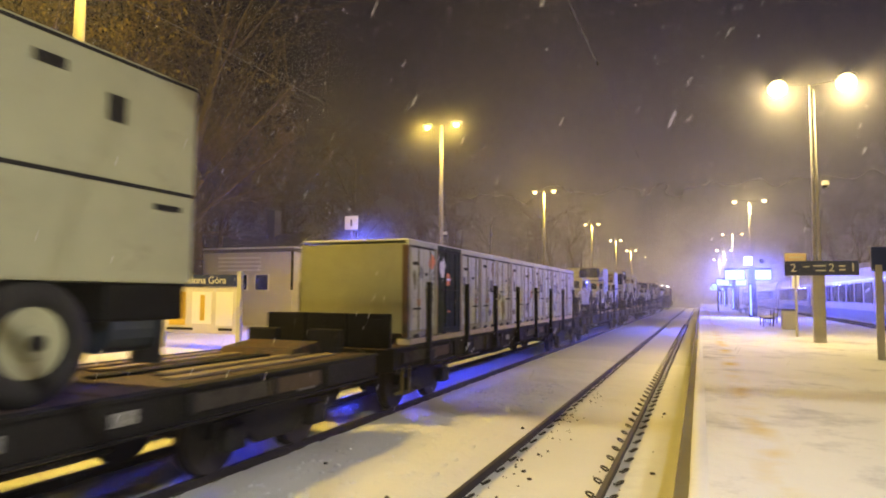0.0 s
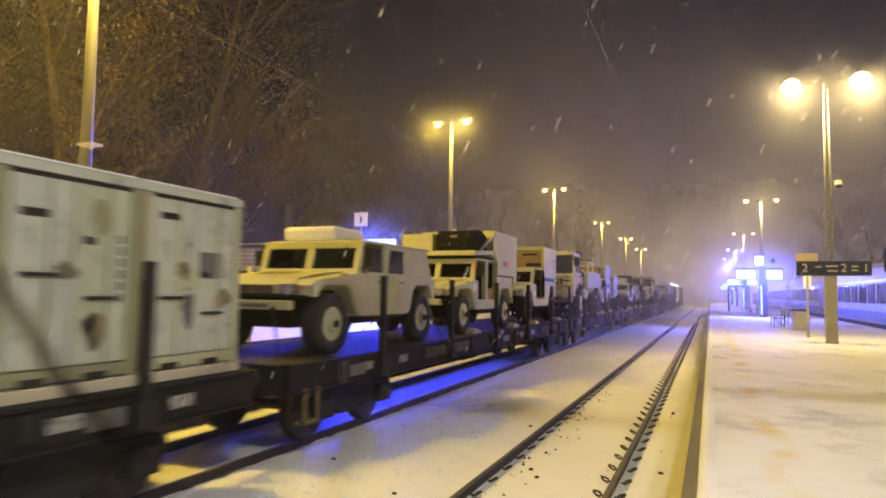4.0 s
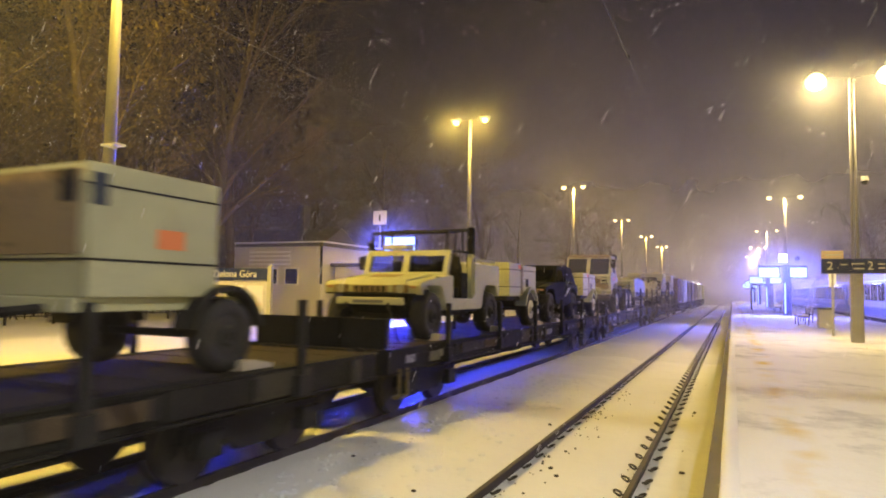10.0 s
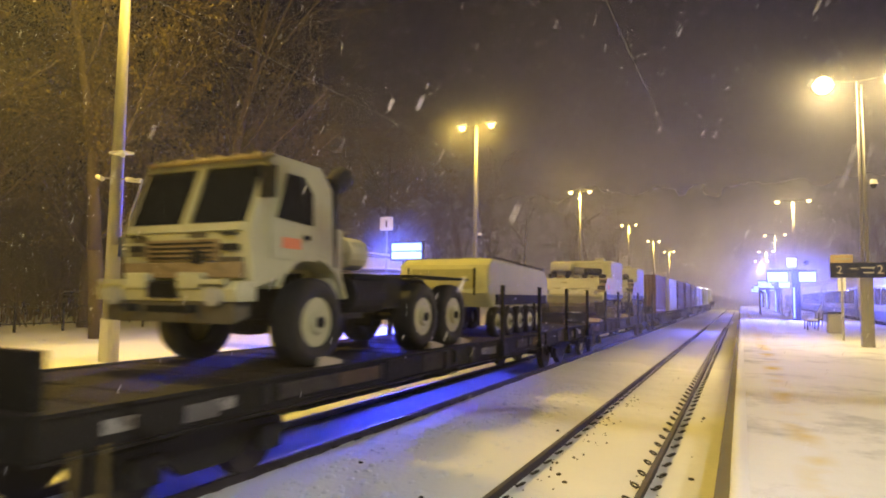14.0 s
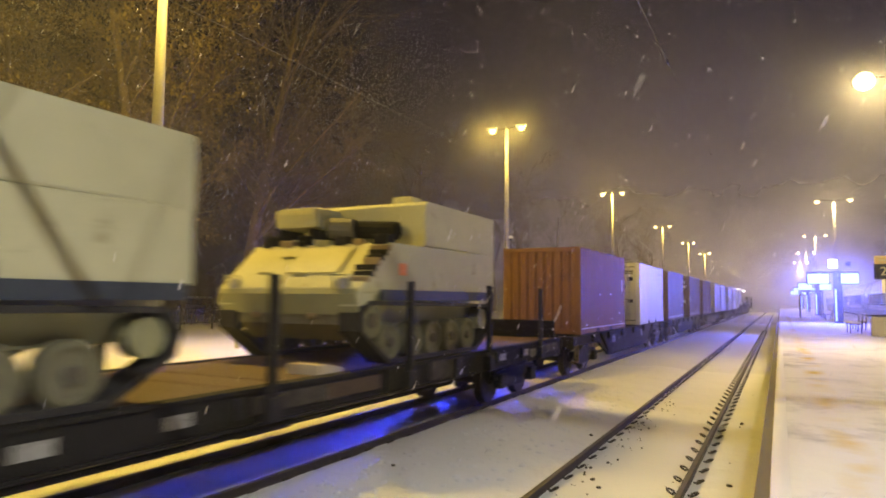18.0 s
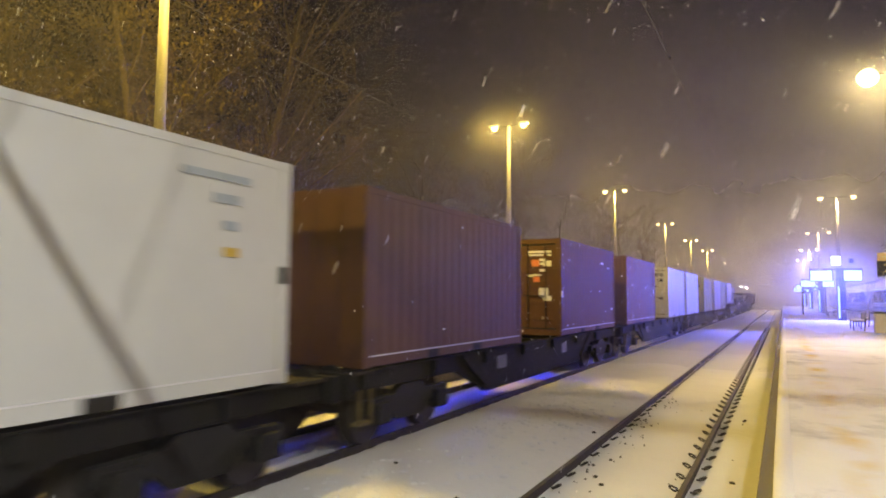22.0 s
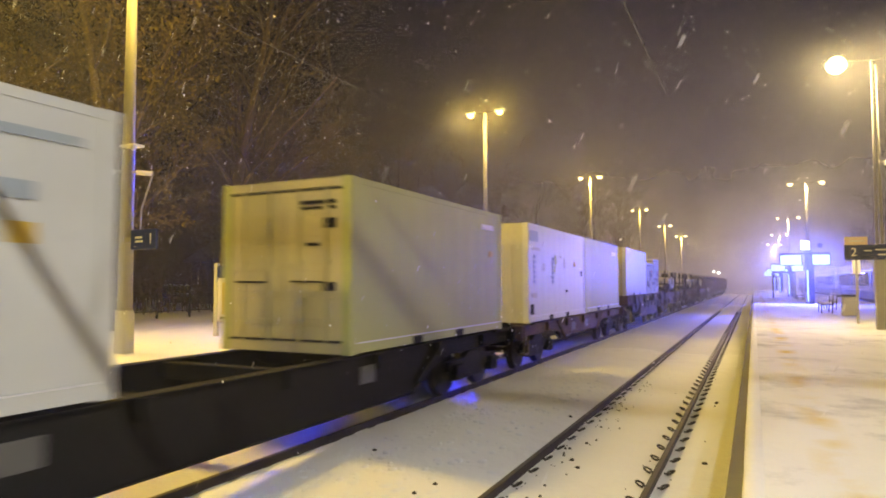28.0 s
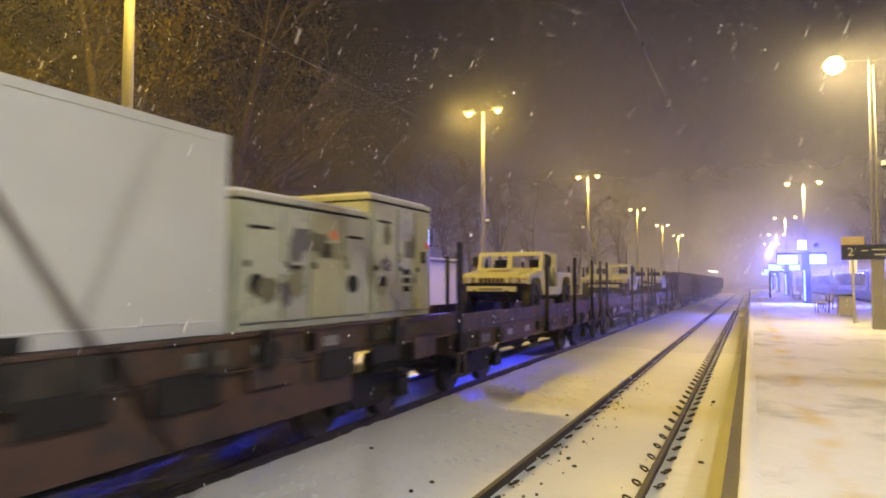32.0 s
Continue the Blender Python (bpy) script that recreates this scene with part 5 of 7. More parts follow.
            for x0, x1, z0, z1 in ((0.62, 0.80, 1.98, 2.05), (0.62, 0.82, 1.88, 1.94), (0.62, 0.80, 1.70, 1.77), (0.60, 0.86, 1.02, 1.26), (-0.96, -0.78, 1.30, 1.36), (-0.98, -0.80, 0.96, 1.22), (0.70, 0.84, 0.42, 0.50), (0.30, 0.44, 1.56, 1.62)):
                part("label", Shape().box(x0, x1, -0.004, 0.006, z0, z1), SIGN_WHITE, t, "white label")
    elif front == "waves":
        part("front_wall", wave_end(Shape(), 0.01, -w + post, w - post, base, h - 0.14, 0.04, 0.25, -1), fp, t)
    else:
        part("front_wall", Shape().box(-w + post, w - post, 0.01, 0.05, base, h - 0.14), fp, t)
        for x in (-0.75, -0.25, 0.25, 0.75):
            part("front_rib", Shape().box(x - 0.03, x + 0.03, -0.004, 0.012, base, h - 0.14, 0.006), fp, t)
    return t


def side_marks(t, items, w=1.219):
    """Plates on the side that faces the near platform: name, material, y0, y1, z0, z1."""
    for name, m, y0, y1, z0, z1 in items:
        part(name, Shape().box(w - 0.008, w + 0.008, y0, y1, z0, z1), m, t)
    return t


def cargo_box(label, doors, trim, kind):
    """A narrow freight locker with two doors on its long side; doors: their paints."""
    t = thing("cargo_locker", label, "container", "lockers on the stake wagon")
    h, d, w = 1.89, 1.22, 1.45
    part("body", Shape().box(-d, d - 0.03, 0.012, w - 0.012, 0.10, h - 0.05), trim, t)
    for y in (0.012, w - 0.122):
        part("corner_post", Shape().box(d - 0.09, d, y, y + 0.11, 0.0, h - 0.09, 0.008), trim, t)
        part("corner_post", Shape().box(-d, -d + 0.09, y, y + 0.11, 0.0, h - 0.09, 0.008), trim, t)
    part("top_rail", Shape().box(d - 0.07, d + 0.012, 0.0, w, h - 0.085, h, 0.012), doors[0], t)
    part("shadow_gap", Shape().box(d - 0.04, d - 0.02, 0.1, w - 0.1, h - 0.125, h - 0.085), DARK_STEEL, t)
    part("bottom_rail", Shape().box(d - 0.07, d - 0.004, 0.12, w - 0.12, 0.02, 0.13), trim, t)
    for i, y in enumerate((0.145, w / 2 + 0.01)):
        e = part("door", Shape().box(d - 0.035, d - 0.006, y, y + w / 2 - 0.155, 0.15, h - 0.13, 0.008), doors[i], t)
        part("lock_bar", Shape().rod((d + 0.004, y + 0.34, 0.15), (d + 0.004, y + 0.34, h - 0.13), 0.014, n=6), trim, e)
        z = (0.55, 0.92, 0.72)[(kind + i) % 3]
        part("handle", Shape().box(d - 0.004, d + 0.022, y + 0.10, y + 0.42, z, z + 0.035), DARK_STEEL, e)
        z = (1.42, 1.22, 1.55, 0.95)[(kind * 2 + i) % 4]
        part("recess", Shape().box(d - 0.008, d + 0.002, y + 0.08, y + (0.20 if i else 0.34), z, z + 0.07), DARK_STEEL, e)
        if (kind + i) % 3 == 0:
            part("warning_label", Shape().box(d - 0.006, d + 0.001, y + 0.30, y + 0.45, 0.62, 0.76), ORANGE_FADED, e, "faded orange label")
        if (kind + 2 * i) % 4 == 1 and doors[0] is not DARK_GREEN:
            part("patch", Shape().box(d - 0.006, d + 0.001, y + 0.05, y + 0.40, 0.95, 1.24), PLATE_GREY, e, "grey-blue painted patch")
        if (kind + i) % 2:
            for j in range(6):
                part("print_bar", Shape().box(d - 0.006, d + 0.001, y + 0.46, y + 0.50, 0.7 + j * 0.11, 0.78 + j * 0.11), DARK_STEEL, e)
        part("fork_pocket", Shape().box(d - 0.008, d + 0.004, y + 0.14, y + 0.38, 0.0, 0.07), DARK_STEEL, t)
    part("roof", Shape().box(-d, d, 0.0, w, h - 0.012, h + 0.008), trim, t)
    part("snow_cover", Shape().box(-d + 0.05, d - 0.03, 0.04, w - 0.04, h + 0.008, h + 0.035, 0.01), SNOW, t)
    return t


# ---- road vehicles on the train; they face -y ----
def arc(y, z, r, a0, a1, n=7):
    return [(y + r * math.cos(radians(a0 + (a1 - a0) * i / (n - 1))), z + r * math.sin(radians(a0 + (a1 - a0) * i / (n - 1)))) for i in range(n)]


def road_wheel(t, x, y, r, width, hub, hub_paint, out):
    """out: +1 on the side of the near platform."""
    w = part("wheel", Shape().ring(x - width / 2, x + width / 2, y, r, r, r * 0.56), RUBBER, t, "", True)
    f = x + out * width * 0.40
    part("rim", Shape().rod((f - out * 0.10, y, r), (f, y, r), r * 0.57, n=20).rod((f, y, r), (f + out * 0.05, y, r), r * 0.30, r * 0.24, 14), hub_paint, w)
    part("hub", Shape().rod((f + out * 0.04, y, r), (f + out * 0.09, y, r), r * 0.13, n=10), hub, w)
    return w


def scout_car(label, paint, back="box", roof_load="", hub=None):
    """A wide flat four-wheeled army scout car. back: box, shelter, hard, open, soft or bare."""
    t = thing("army_scout_car", label, "army vehicle", "army vehicles on the train")
    r, f, b, W = 0.47, 1.00, 4.28, 1.06
    hub = hub or paint
    # flanks and fenders: the bonnet's nose hangs free before the front wheels, and the arches are cut square
    nose = [(0.44, 0.88), (0.42, 1.05), (0.52, 1.13), (1.86, 1.29), (2.02, 1.26), (2.02, 0.80)]
    rear_z = 1.58 if back in ("box", "open") else 1.42 if back == "shelter" else 1.24
    door_end = 3.50 if back == "shelter" else 3.22
    tail = [(door_end - 0.10, 0.80), (door_end, 0.92), (door_end, rear_z), (4.90, rear_z), (4.90, 0.84), (4.80, 0.84)]
    arches = [(4.70, 1.02), (4.58, 1.10), (4.00, 1.10), (3.84, 0.98), (3.72, 0.62), (3.60, 0.56), (1.84, 0.56), (1.70, 0.60), (1.48, 1.00), (1.38, 1.06), (0.76, 1.06), (0.64, 1.00), (0.58, 0.88)]
    for x in (-1, 1):
        x0, x1 = sorted((x * 0.74, x * W))
        part("fender", Shape().prism(nose + tail + arches, x0, x1, 0.022), paint, t)
    part("bonnet", Shape().prism([(0.41, 0.92), (0.41, 1.06), (0.54, 1.17), (1.30, 1.27), (1.86, 1.31), (1.86, 1.00), (0.70, 0.92)], -0.74, 0.74, 0.02), paint, t)
    part("bonnet_hump", Shape().prism([(0.66, 1.18), (0.80, 1.215), (1.70, 1.335), (1.80, 1.30)], -0.42, 0.42, 0.02), paint, t, "raised middle of the bonnet")
    part("air_grille", Shape().prism([(0.86, 1.232), (1.24, 1.284), (1.24, 1.276), (0.86, 1.220)], -0.30, 0.30), DIRT_SODIUM_OCHRE, t, "dirty air grille in the bonnet")
    # dark bar drawn where the gap under the nose lies in shade
    part("bonnet_lip", Shape().box(-1.0, 1.0, 0.395, 0.425, 0.875, 0.905, 0.006), DARK_STEEL, t, "black bar in place of the shaded gap under the nose")
    part("grille", Shape().box(-0.40, 0.40, 0.395, 0.43, 0.92, 1.05, 0.01), DIRT_SODIUM_OCHRE, t)
    for i in range(6):
        part("grille_slot", Shape().box(-0.33 + i * 0.12, -0.27 + i * 0.12, 0.388, 0.398, 0.93, 1.04), DARK_STEEL, t)
    for x in (-0.66, 0.66):
        h = part("headlight_recess", Shape().box(x - 0.17, x + 0.17, 0.398, 0.43, 0.915, 1.065, 0.02), DIRT_SODIUM_OCHRE, t)
        part("headlight", Shape().rod((x, 0.37, 0.985), (x, 0.43, 0.985), 0.085, n=14), LENS, h)
        part("marker_light", Shape().box(x + math.copysign(0.26, x) - 0.06, x + math.copysign(0.26, x) + 0.06, 0.395, 0.43, 1.0, 1.05), ORANGE_FADED, t)
        part("hood_latch", Shape().box(x * 1.55 - 0.02, x * 1.55 + 0.02, 1.28, 1.44, 1.19, 1.24), DARK_STEEL, t)
        part("tow_shackle", Shape().ring(x * 0.7 - 0.02, x * 0.7 + 0.02, 0.30, 0.66, 0.07, 0.04, 10), DARK_STEEL, t)
    part("bumper", Shape().box(-0.72, 0.72, 0.33, 0.46, 0.68, 0.82, 0.02), paint, t)
    part("bumper_bar", Shape().box(-0.34, 0.34, 0.322, 0.332, 0.71, 0.77), PLATE_GREY, t, "grimy plate on the bumper")
    part("under_shield", Shape().prism([(0.48, 0.70), (0.80, 0.42), (1.0, 0.42), (0.9, 0.72)], -0.55, 0.55), BLACK_STEEL, t)
    part("underbody", Shape().box(-0.5, 0.5, 0.7, 4.6, 0.40, 0.80).box(-0.74, 0.74, 1.7, 4.85, 0.56, 0.80).rod((-0.85, f, r), (0.85, f, r), 0.06).rod((-0.85, b, r), (0.85, b, r), 0.06), BLACK_STEEL, t)
    part("wheel_house", Shape().box(-0.74, 0.74, 0.60, 1.70, 0.72, 0.98), BLACK_STEEL, t, "black inside of the wheel arch")
    part("wheel_house", Shape().box(-0.74, 0.74, 3.75, 4.80, 0.72, 1.10), BLACK_STEEL, t, "black inside of the wheel arch")
    for x, o in ((-0.92, -1), (0.92, 1)):
        for y in (f, b):
            road_wheel(t, x, y, r, 0.32, DARK_STEEL, hub, o)
        part("rocker_step", Shape().box(x + o * 0.08, x + o * 0.13, 1.95, 3.40, 0.50, 0.57, 0.01), BLACK_STEEL, t)
    # cab: windscreen in two flat panes, broad pillars, dark cabin with seats
    z0, z1 = 1.29, 1.80
    edge = [(1.80, z0 - 0.01), (1.90, z0 - 0.01), (2.06, z1), (1.97, z1)]
    ws = part("windscreen_frame", Shape().prism(edge, -1.00, -0.89).prism(edge, 0.89, 1.00).prism(edge, -0.07, 0.07).prism([(1.945, z1 - 0.10), (2.035, z1 - 0.10), (2.06, z1 + 0.02), (1.97, z1 + 0.02)], -1.0, 1.0).prism([(1.795, z0 - 0.02), (1.90, z0 - 0.02), (1.925, z0 + 0.06), (1.82, z0 + 0.06)], -1.0, 1.0), paint, t)
    for x0, x1 in () if back == "bare" else ((-0.89, -0.07), (0.07, 0.89)):
        part("windscreen", Shape().prism([(1.855, z0 + 0.05), (1.867, z0 + 0.05), (2.0, z1 - 0.09), (1.988, z1 - 0.09)], x0, x1), CLEAR_GLASS, ws)
        part("wiper", Shape().rod((x0 + 0.15, 1.83, z0 + 0.06), (x0 + 0.62, 1.88, z0 + 0.20), 0.009, n=5), DARK_STEEL, ws)
    back_y = 2.74 if back in ("hard", "shelter") else 3.20
    for x in (-1, 1):
        xa, xb = sorted((x * 0.90, x * 1.02))
        part("pillar", Shape().prism([(back_y - 0.06, 0.62), (back_y - 0.04, z1), (back_y + 0.12, z1), (back_y + 0.10, 0.62)], xa, xb, 0.012), paint, t)
        if back != "soft":
            part("door_sill", Shape().box(min(x * 0.80, x * 1.045), max(x * 0.80, x * 1.045), 1.98, door_end, 0.60, 0.80, 0.015), paint, t)
    for x in (0.28, -0.85):
        part("seat", Shape().prism([(2.35, 0.85), (2.35, 1.05), (2.80, 1.05), (2.84, 1.62), (2.95, 1.62), (2.95, 0.85)], x, x + 0.55, 0.03), CANVAS, t)
    part("dashboard", Shape().box(-0.9, 0.9, 1.86, 2.05, 0.8, 1.27), BLACK_STEEL, t)
    part("steering_wheel", Shape().ring(-0.62, -0.58, 2.25, 1.28, 0.2, 0.17, 14), DARK_STEEL, t)
    part("cabin_floor", Shape().box(-0.95, 0.95, 1.9, door_end, 0.60, 0.66).box(-0.22, 0.22, 1.9, door_end, 0.66, 1.05), BLACK_STEEL, t)
    # black sheets added to make the open cabin as dark as its shade
    if back not in ("open", "bare"):
        part("cabin_lining", Shape().box(-0.97, -0.93, 2.06, door_end, 0.70, 1.76).box(-0.93, 0.93, door_end - 0.05, door_end - 0.01, 0.70, 1.76), CANVAS, t, "black sheets standing for the shade inside the cabin")
    if back not in ("soft", "bare", "open"):
        roof_to = {"box": 3.35, "shelter": 3.45, "hard": 4.75}[back]
        part("roof", Shape().prism([(1.97, z1 - 0.01), (2.07, z1 + 0.045), (roof_to, z1 + 0.05), (roof_to, z1)], -1.0, 1.0, 0.02), paint, t)
    for x in (-1, 1):
        m = part("mirror", Shape().box(min(x * 1.04, x * 1.22), max(x * 1.04, x * 1.22), 1.94, 1.98, 1.40, 1.68, 0.015), DARK_STEEL, t)
        part("mirror_arm", Shape().rod((x * 1.0, 1.92, 1.36), (x * 1.14, 1.97, 1.40), 0.014, n=5).rod((x * 1.0, 1.98, 1.72), (x * 1.14, 1.97, 1.68), 0.014, n=5), DARK_STEEL, m)
        part("lashing_strap", Shape().rod((x * 0.46, 0.32, 0.66), (x * 1.0, -0.25, 0.02), 0.014, n=5), DARK_STEEL, t)
    if back == "box":
        bx = part("cargo_shell", Shape().box(-1.05, 1.055, 3.06, 4.98, 1.58, 2.60, 0.02), paint, t, "tall square equipment box")
        part("corner_trim", Shape().box(1.0, 1.064, 3.045, 3.12, 1.60, 2.60, 0.01).box(-1.055, 1.055, 3.04, 3.10, 2.54, 2.61, 0.01), paint, bx)
        for y0, y1 in ((3.14, 4.98),):
            part("blue_band", Shape().box(1.061, 1.070, y0, y1, 1.40, 1.53), NAVY, bx, "dark blue band")
        part("tail_plate", Shape().box(1.071, 1.076, 4.66, 4.94, 1.42, 1.51), SIGN_WHITE, bx)
        part("vent", Shape().box(1.057, 1.070, 4.52, 4.82, 2.14, 2.20, 0.005), DARK_STEEL, bx)
        for i in range(3):
            part("print_bar", Shape().box(1.056, 1.060, 4.56, 4.80, 1.86 + 0.06 * i, 1.89 + 0.06 * i), PLATE_GREY, bx)
        # the orange of the sodium-lit front is put into this panel's dirty brown
        part("front_panel", Shape().box(-0.62, 0.98, 3.035, 3.058, 1.66, 2.50, 0.008), DIRT_SODIUM_OCHRE, bx, "front panel browned by dirt and by painted-in sodium light")
        for x0, x1, z, zz in ((0.30, 0.82, 2.30, 2.37), (0.42, 0.96, 1.92, 2.03), (-0.95, -0.62, 2.30, 2.36)):
            part("front_vent", Shape().box(x0, x1, 3.0, 3.036, z, zz, 0.008), DARK_STEEL, bx)
        part("air_unit", Shape().box(-1.0, -0.10, 2.72, 3.04, 1.90, 2.32, 0.05), paint, bx, "rounded air unit over the cab")
        part("unit_grille", Shape().box(-0.72, -0.36, 2.708, 2.722, 2.0, 2.24), DARK_STEEL, bx)
        for z in (1.30, 1.02):
            part("seam", Shape().box(1.061, 1.066, 3.28, 4.88 if z > 1.1 else 3.70, z, z + 0.012), DARK_STEEL, bx)
        part("door_mark", Shape().rod((1.058, 1.86, 0.98), (1.066, 1.86, 0.98), 0.08, n=14), SIGN_WHITE, t, "pale round mark")
        part("grab_handle", Shape().box(1.061, 1.08, 3.30, 3.46, 0.78, 0.80), DARK_STEEL, bx)
        part("folded_door", Shape().box(1.0, 1.06, 3.02, 3.16, 0.86, 1.76, 0.02), BLACK_STEEL, t, "black folded canvas door")
    elif back == "shelter":
        bx = part("cargo_shell", Shape().prism([(3.48, 1.42), (3.48, 1.84), (3.10, 2.12), (3.10, 2.44), (3.26, 2.64), (5.36, 2.64), (5.36, 1.30), (4.92, 1.30), (4.92, 1.42)], -1.08, 1.08, 0.03), paint, t, "tall equipment shelter")
        bar = [(1.86, 1.90), (1.86, 2.02), (3.12, 2.10), (3.50, 1.92), (3.50, 1.82), (3.05, 1.98)]
        stay = [(2.30, 2.05), (2.36, 2.10), (3.12, 2.50), (3.16, 2.42)]
        rack = part("front_rack", Shape().prism(bar, 0.94, 1.05).prism(bar, -1.05, -0.94).prism(stay, 0.96, 1.03).prism(stay, -1.03, -0.96).box(-1.05, 1.05, 1.78, 1.90, 1.90, 2.02, 0.015), paint, t)
        part("rack_floor", Shape().box(-0.95, 0.95, 1.88, 3.10, 1.97, 2.01), BLACK_STEEL, rack)
        part("canvas_bundle", Shape().prism([(1.94, 2.02), (1.96, 2.44), (2.10, 2.55), (2.60, 2.60), (3.06, 2.44), (3.10, 2.02)], -0.10, 0.92, 0.06), CANVAS, t, "black canvas-covered bundle")
        part("bundle_label", Shape().box(0.30, 0.50, 1.935, 1.945, 2.36, 2.43), PLATE_GREY, t)
        part("roof_unit", Shape().box(-1.02, -0.14, 1.86, 2.9, 2.02, 2.46, 0.03), paint, t, "square air unit on the rack")
        # the shaded gap above the cab roof, filled in as a black strip
        part("black_strip", Shape().box(-1.0, 1.005, 1.94, 3.45, 1.855, 1.895), BLACK_STEEL, t, "black strip in place of the shaded gap under the rack")
        part("seam", Shape().box(1.081, 1.09, 3.55, 4.90, 1.43, 1.455).box(1.081, 1.09, 4.88, 4.91, 1.16, 1.455), DARK_STEEL, bx)
        part("mark", Shape().rod((1.081, 4.42, 1.78), (1.087, 4.42, 1.78), 0.13, n=8), ORANGE_MARK, bx, "orange painted mark")
        part("shadow_bolt", Shape().box(1.081, 1.087, 4.0, 4.2, 1.72, 1.84), PLATE_GREY, bx)
        # small orange disc on the windscreen pillar
        part("pillar_light", Shape().rod((0.97, 1.86, 1.62), (0.99, 1.96, 1.62), 0.05, n=10), ORANGE_MARK, t)
        part("rear_wall", Shape().box(0.93, 0.96, 2.92, 3.46, 0.80, 1.10), DIRT_SODIUM_OCHRE, t)
        part("fender_lamp", Shape().rod((1.062, 1.70, 1.10), (1.075, 1.70, 1.10), 0.10, n=12), SIGN_WHITE, t, "pale round mark")
        part("tail_post", Shape().box(0.98, 1.06, 4.90, 5.02, 0.80, 1.32, 0.02), OLIVE_TRIM, t)
    elif back == "hard":
        part("rear_body", Shape().prism([(2.74, 1.2), (2.74, 1.80), (4.6, 1.80), (4.88, 1.22), (4.88, 1.1)], -1.0, 1.0, 0.03), paint, t)
        for y0, y1 in ((2.10, 2.62), (2.86, 3.5)):
            d = part("door", Shape().box(1.0, 1.05, y0 - 0.06, y1 + 0.04, 0.78, 1.30, 0.015), paint, t)
            part("door_window", Shape().prism([(y0, 1.30), (y0 + 0.10, 1.72), (y1, 1.72), (y1, 1.30)], 1.004, 1.016), GLASS, d)
            part("handle", Shape().box(1.05, 1.065, y1 - 0.2, y1 - 0.08, 1.12, 1.15), DARK_STEEL, d)
        part("roof_hatch", Shape().rod((0, 2.9, 1.84), (0, 2.9, 1.92), 0.45, n=18), paint, t)
    elif back == "open":
        part("bed_floor", Shape().box(-0.74, 0.74, 3.3, 4.86, 1.10, 1.16), BLACK_STEEL, t)
        part("tail_gate", Shape().box(-0.74, 0.74, 4.82, 4.90, 1.10, 1.58, 0.02), paint, t)
        part("bench_rail", Shape().box(0.90, 0.96, 3.34, 4.86, 1.66, 1.72).box(0.90, 0.96, 3.34, 3.4, 1.56, 1.72).box(0.90, 0.96, 4.1, 4.16, 1.56, 1.72).box(0.90, 0.96, 4.8, 4.86, 1.56, 1.72), paint, t)
        part("bed_snow", Shape().box(0.78, 1.02, 3.28, 3.66, 1.582, 1.61, 0.012), SNOW, t, "patch of snow on the bed's edge")
        part("cab_back", Shape().box(-0.98, 0.98, 3.26, 3.30, 0.8, 1.58), BLACK_STEEL, t)
        part("folded_door", Shape().box(0.98, 1.06, 2.44, 2.84, 0.80, 1.36, 0.04), CANVAS, t, "black folded canvas door")
    elif back == "bare":
        for x in (-0.94, 0.94):
            part("door_hoop", Shape().rod((x, 2.05, 1.2), (x, 2.3, 1.78), 0.035).rod((x, 2.3, 1.78), (x, 2.9, 1.78), 0.035).rod((x, 2.9, 1.78), (x, 3.05, 1.0), 0.035), paint, t)
        part("tail_gate", Shape().box(-0.74, 0.74, 4.82, 4.90, 1.0, 1.26, 0.02), paint, t)
        part("bed_snow", Shape().box(-0.73, 0.73, 3.3, 4.8, 1.12, 1.20, 0.03), SNOW, t, "snow lying in the open bed")
    elif back == "soft":
        part("canvas_top", Shape().prism([(1.95, 1.76), (2.07, 1.86), (3.3, 1.92), (4.1, 1.84), (4.85, 1.28), (4.85, 1.16), (2.0, 1.70)], -1.0, 1.0, 0.05), CANVAS, t, "black canvas top")
        part("canvas_side", Shape().box(0.98, 1.03, 2.04, 3.22, 0.80, 1.32, 0.015).box(-1.03, -0.98, 2.04, 3.22, 0.80, 1.32, 0.015), CANVAS, t, "black canvas door")
    if roof_load == "frame":
        for x in (-0.90, 0.90):
            part("roof_frame", Shape().rod((x, 2.02, 1.82), (x, 2.02, 2.20), 0.03).rod((x, 2.02, 2.20), (x, 3.3, 2.36), 0.035).rod((x, 2.45, 1.84), (x, 2.45, 2.26), 0.024).rod((x, 2.88, 1.84), (x, 2.88, 2.31), 0.024).rod((x, 2.02, 1.82), (x, 3.3, 1.84), 0.03), DARK_STEEL, t, "black tubular roof frame")
        part("cross_tube", Shape().rod((-0.9, 3.3, 2.36), (0.9, 3.3, 2.36), 0.035).rod((-0.9, 2.02, 2.20), (0.9, 2.02, 2.20), 0.03).rod((-0.9, 2.66, 2.28), (0.9, 2.66, 2.28), 0.024), DARK_STEEL, t)
        part("black_column", Shape().box(0.86, 1.02, 3.18, 3.36, 0.90, 2.42, 0.04), CANVAS, t, "black padded column")
        part("roof_kit", Shape().box(-0.62, -0.02, 1.96, 2.3, 1.84, 1.95, 0.03), paint, t)
        part("roof_knob", Shape().rod((-0.95, 2.0, 1.82), (-0.95, 2.0, 2.0), 0.06, n=10), DARK_STEEL, t)
    if roof_load == "rack":
        part("roof_load", Shape().box(-0.8, 0.3, 2.2, 3.2, 1.86, 2.12, 0.08), SNOW, t, "snow heaped on the roof")
    return t


def cargo_truck(label, paint, tractor=False):
    """A cab-over army truck: with a drop-side bed and two axles, or a bare three-axled tractor."""
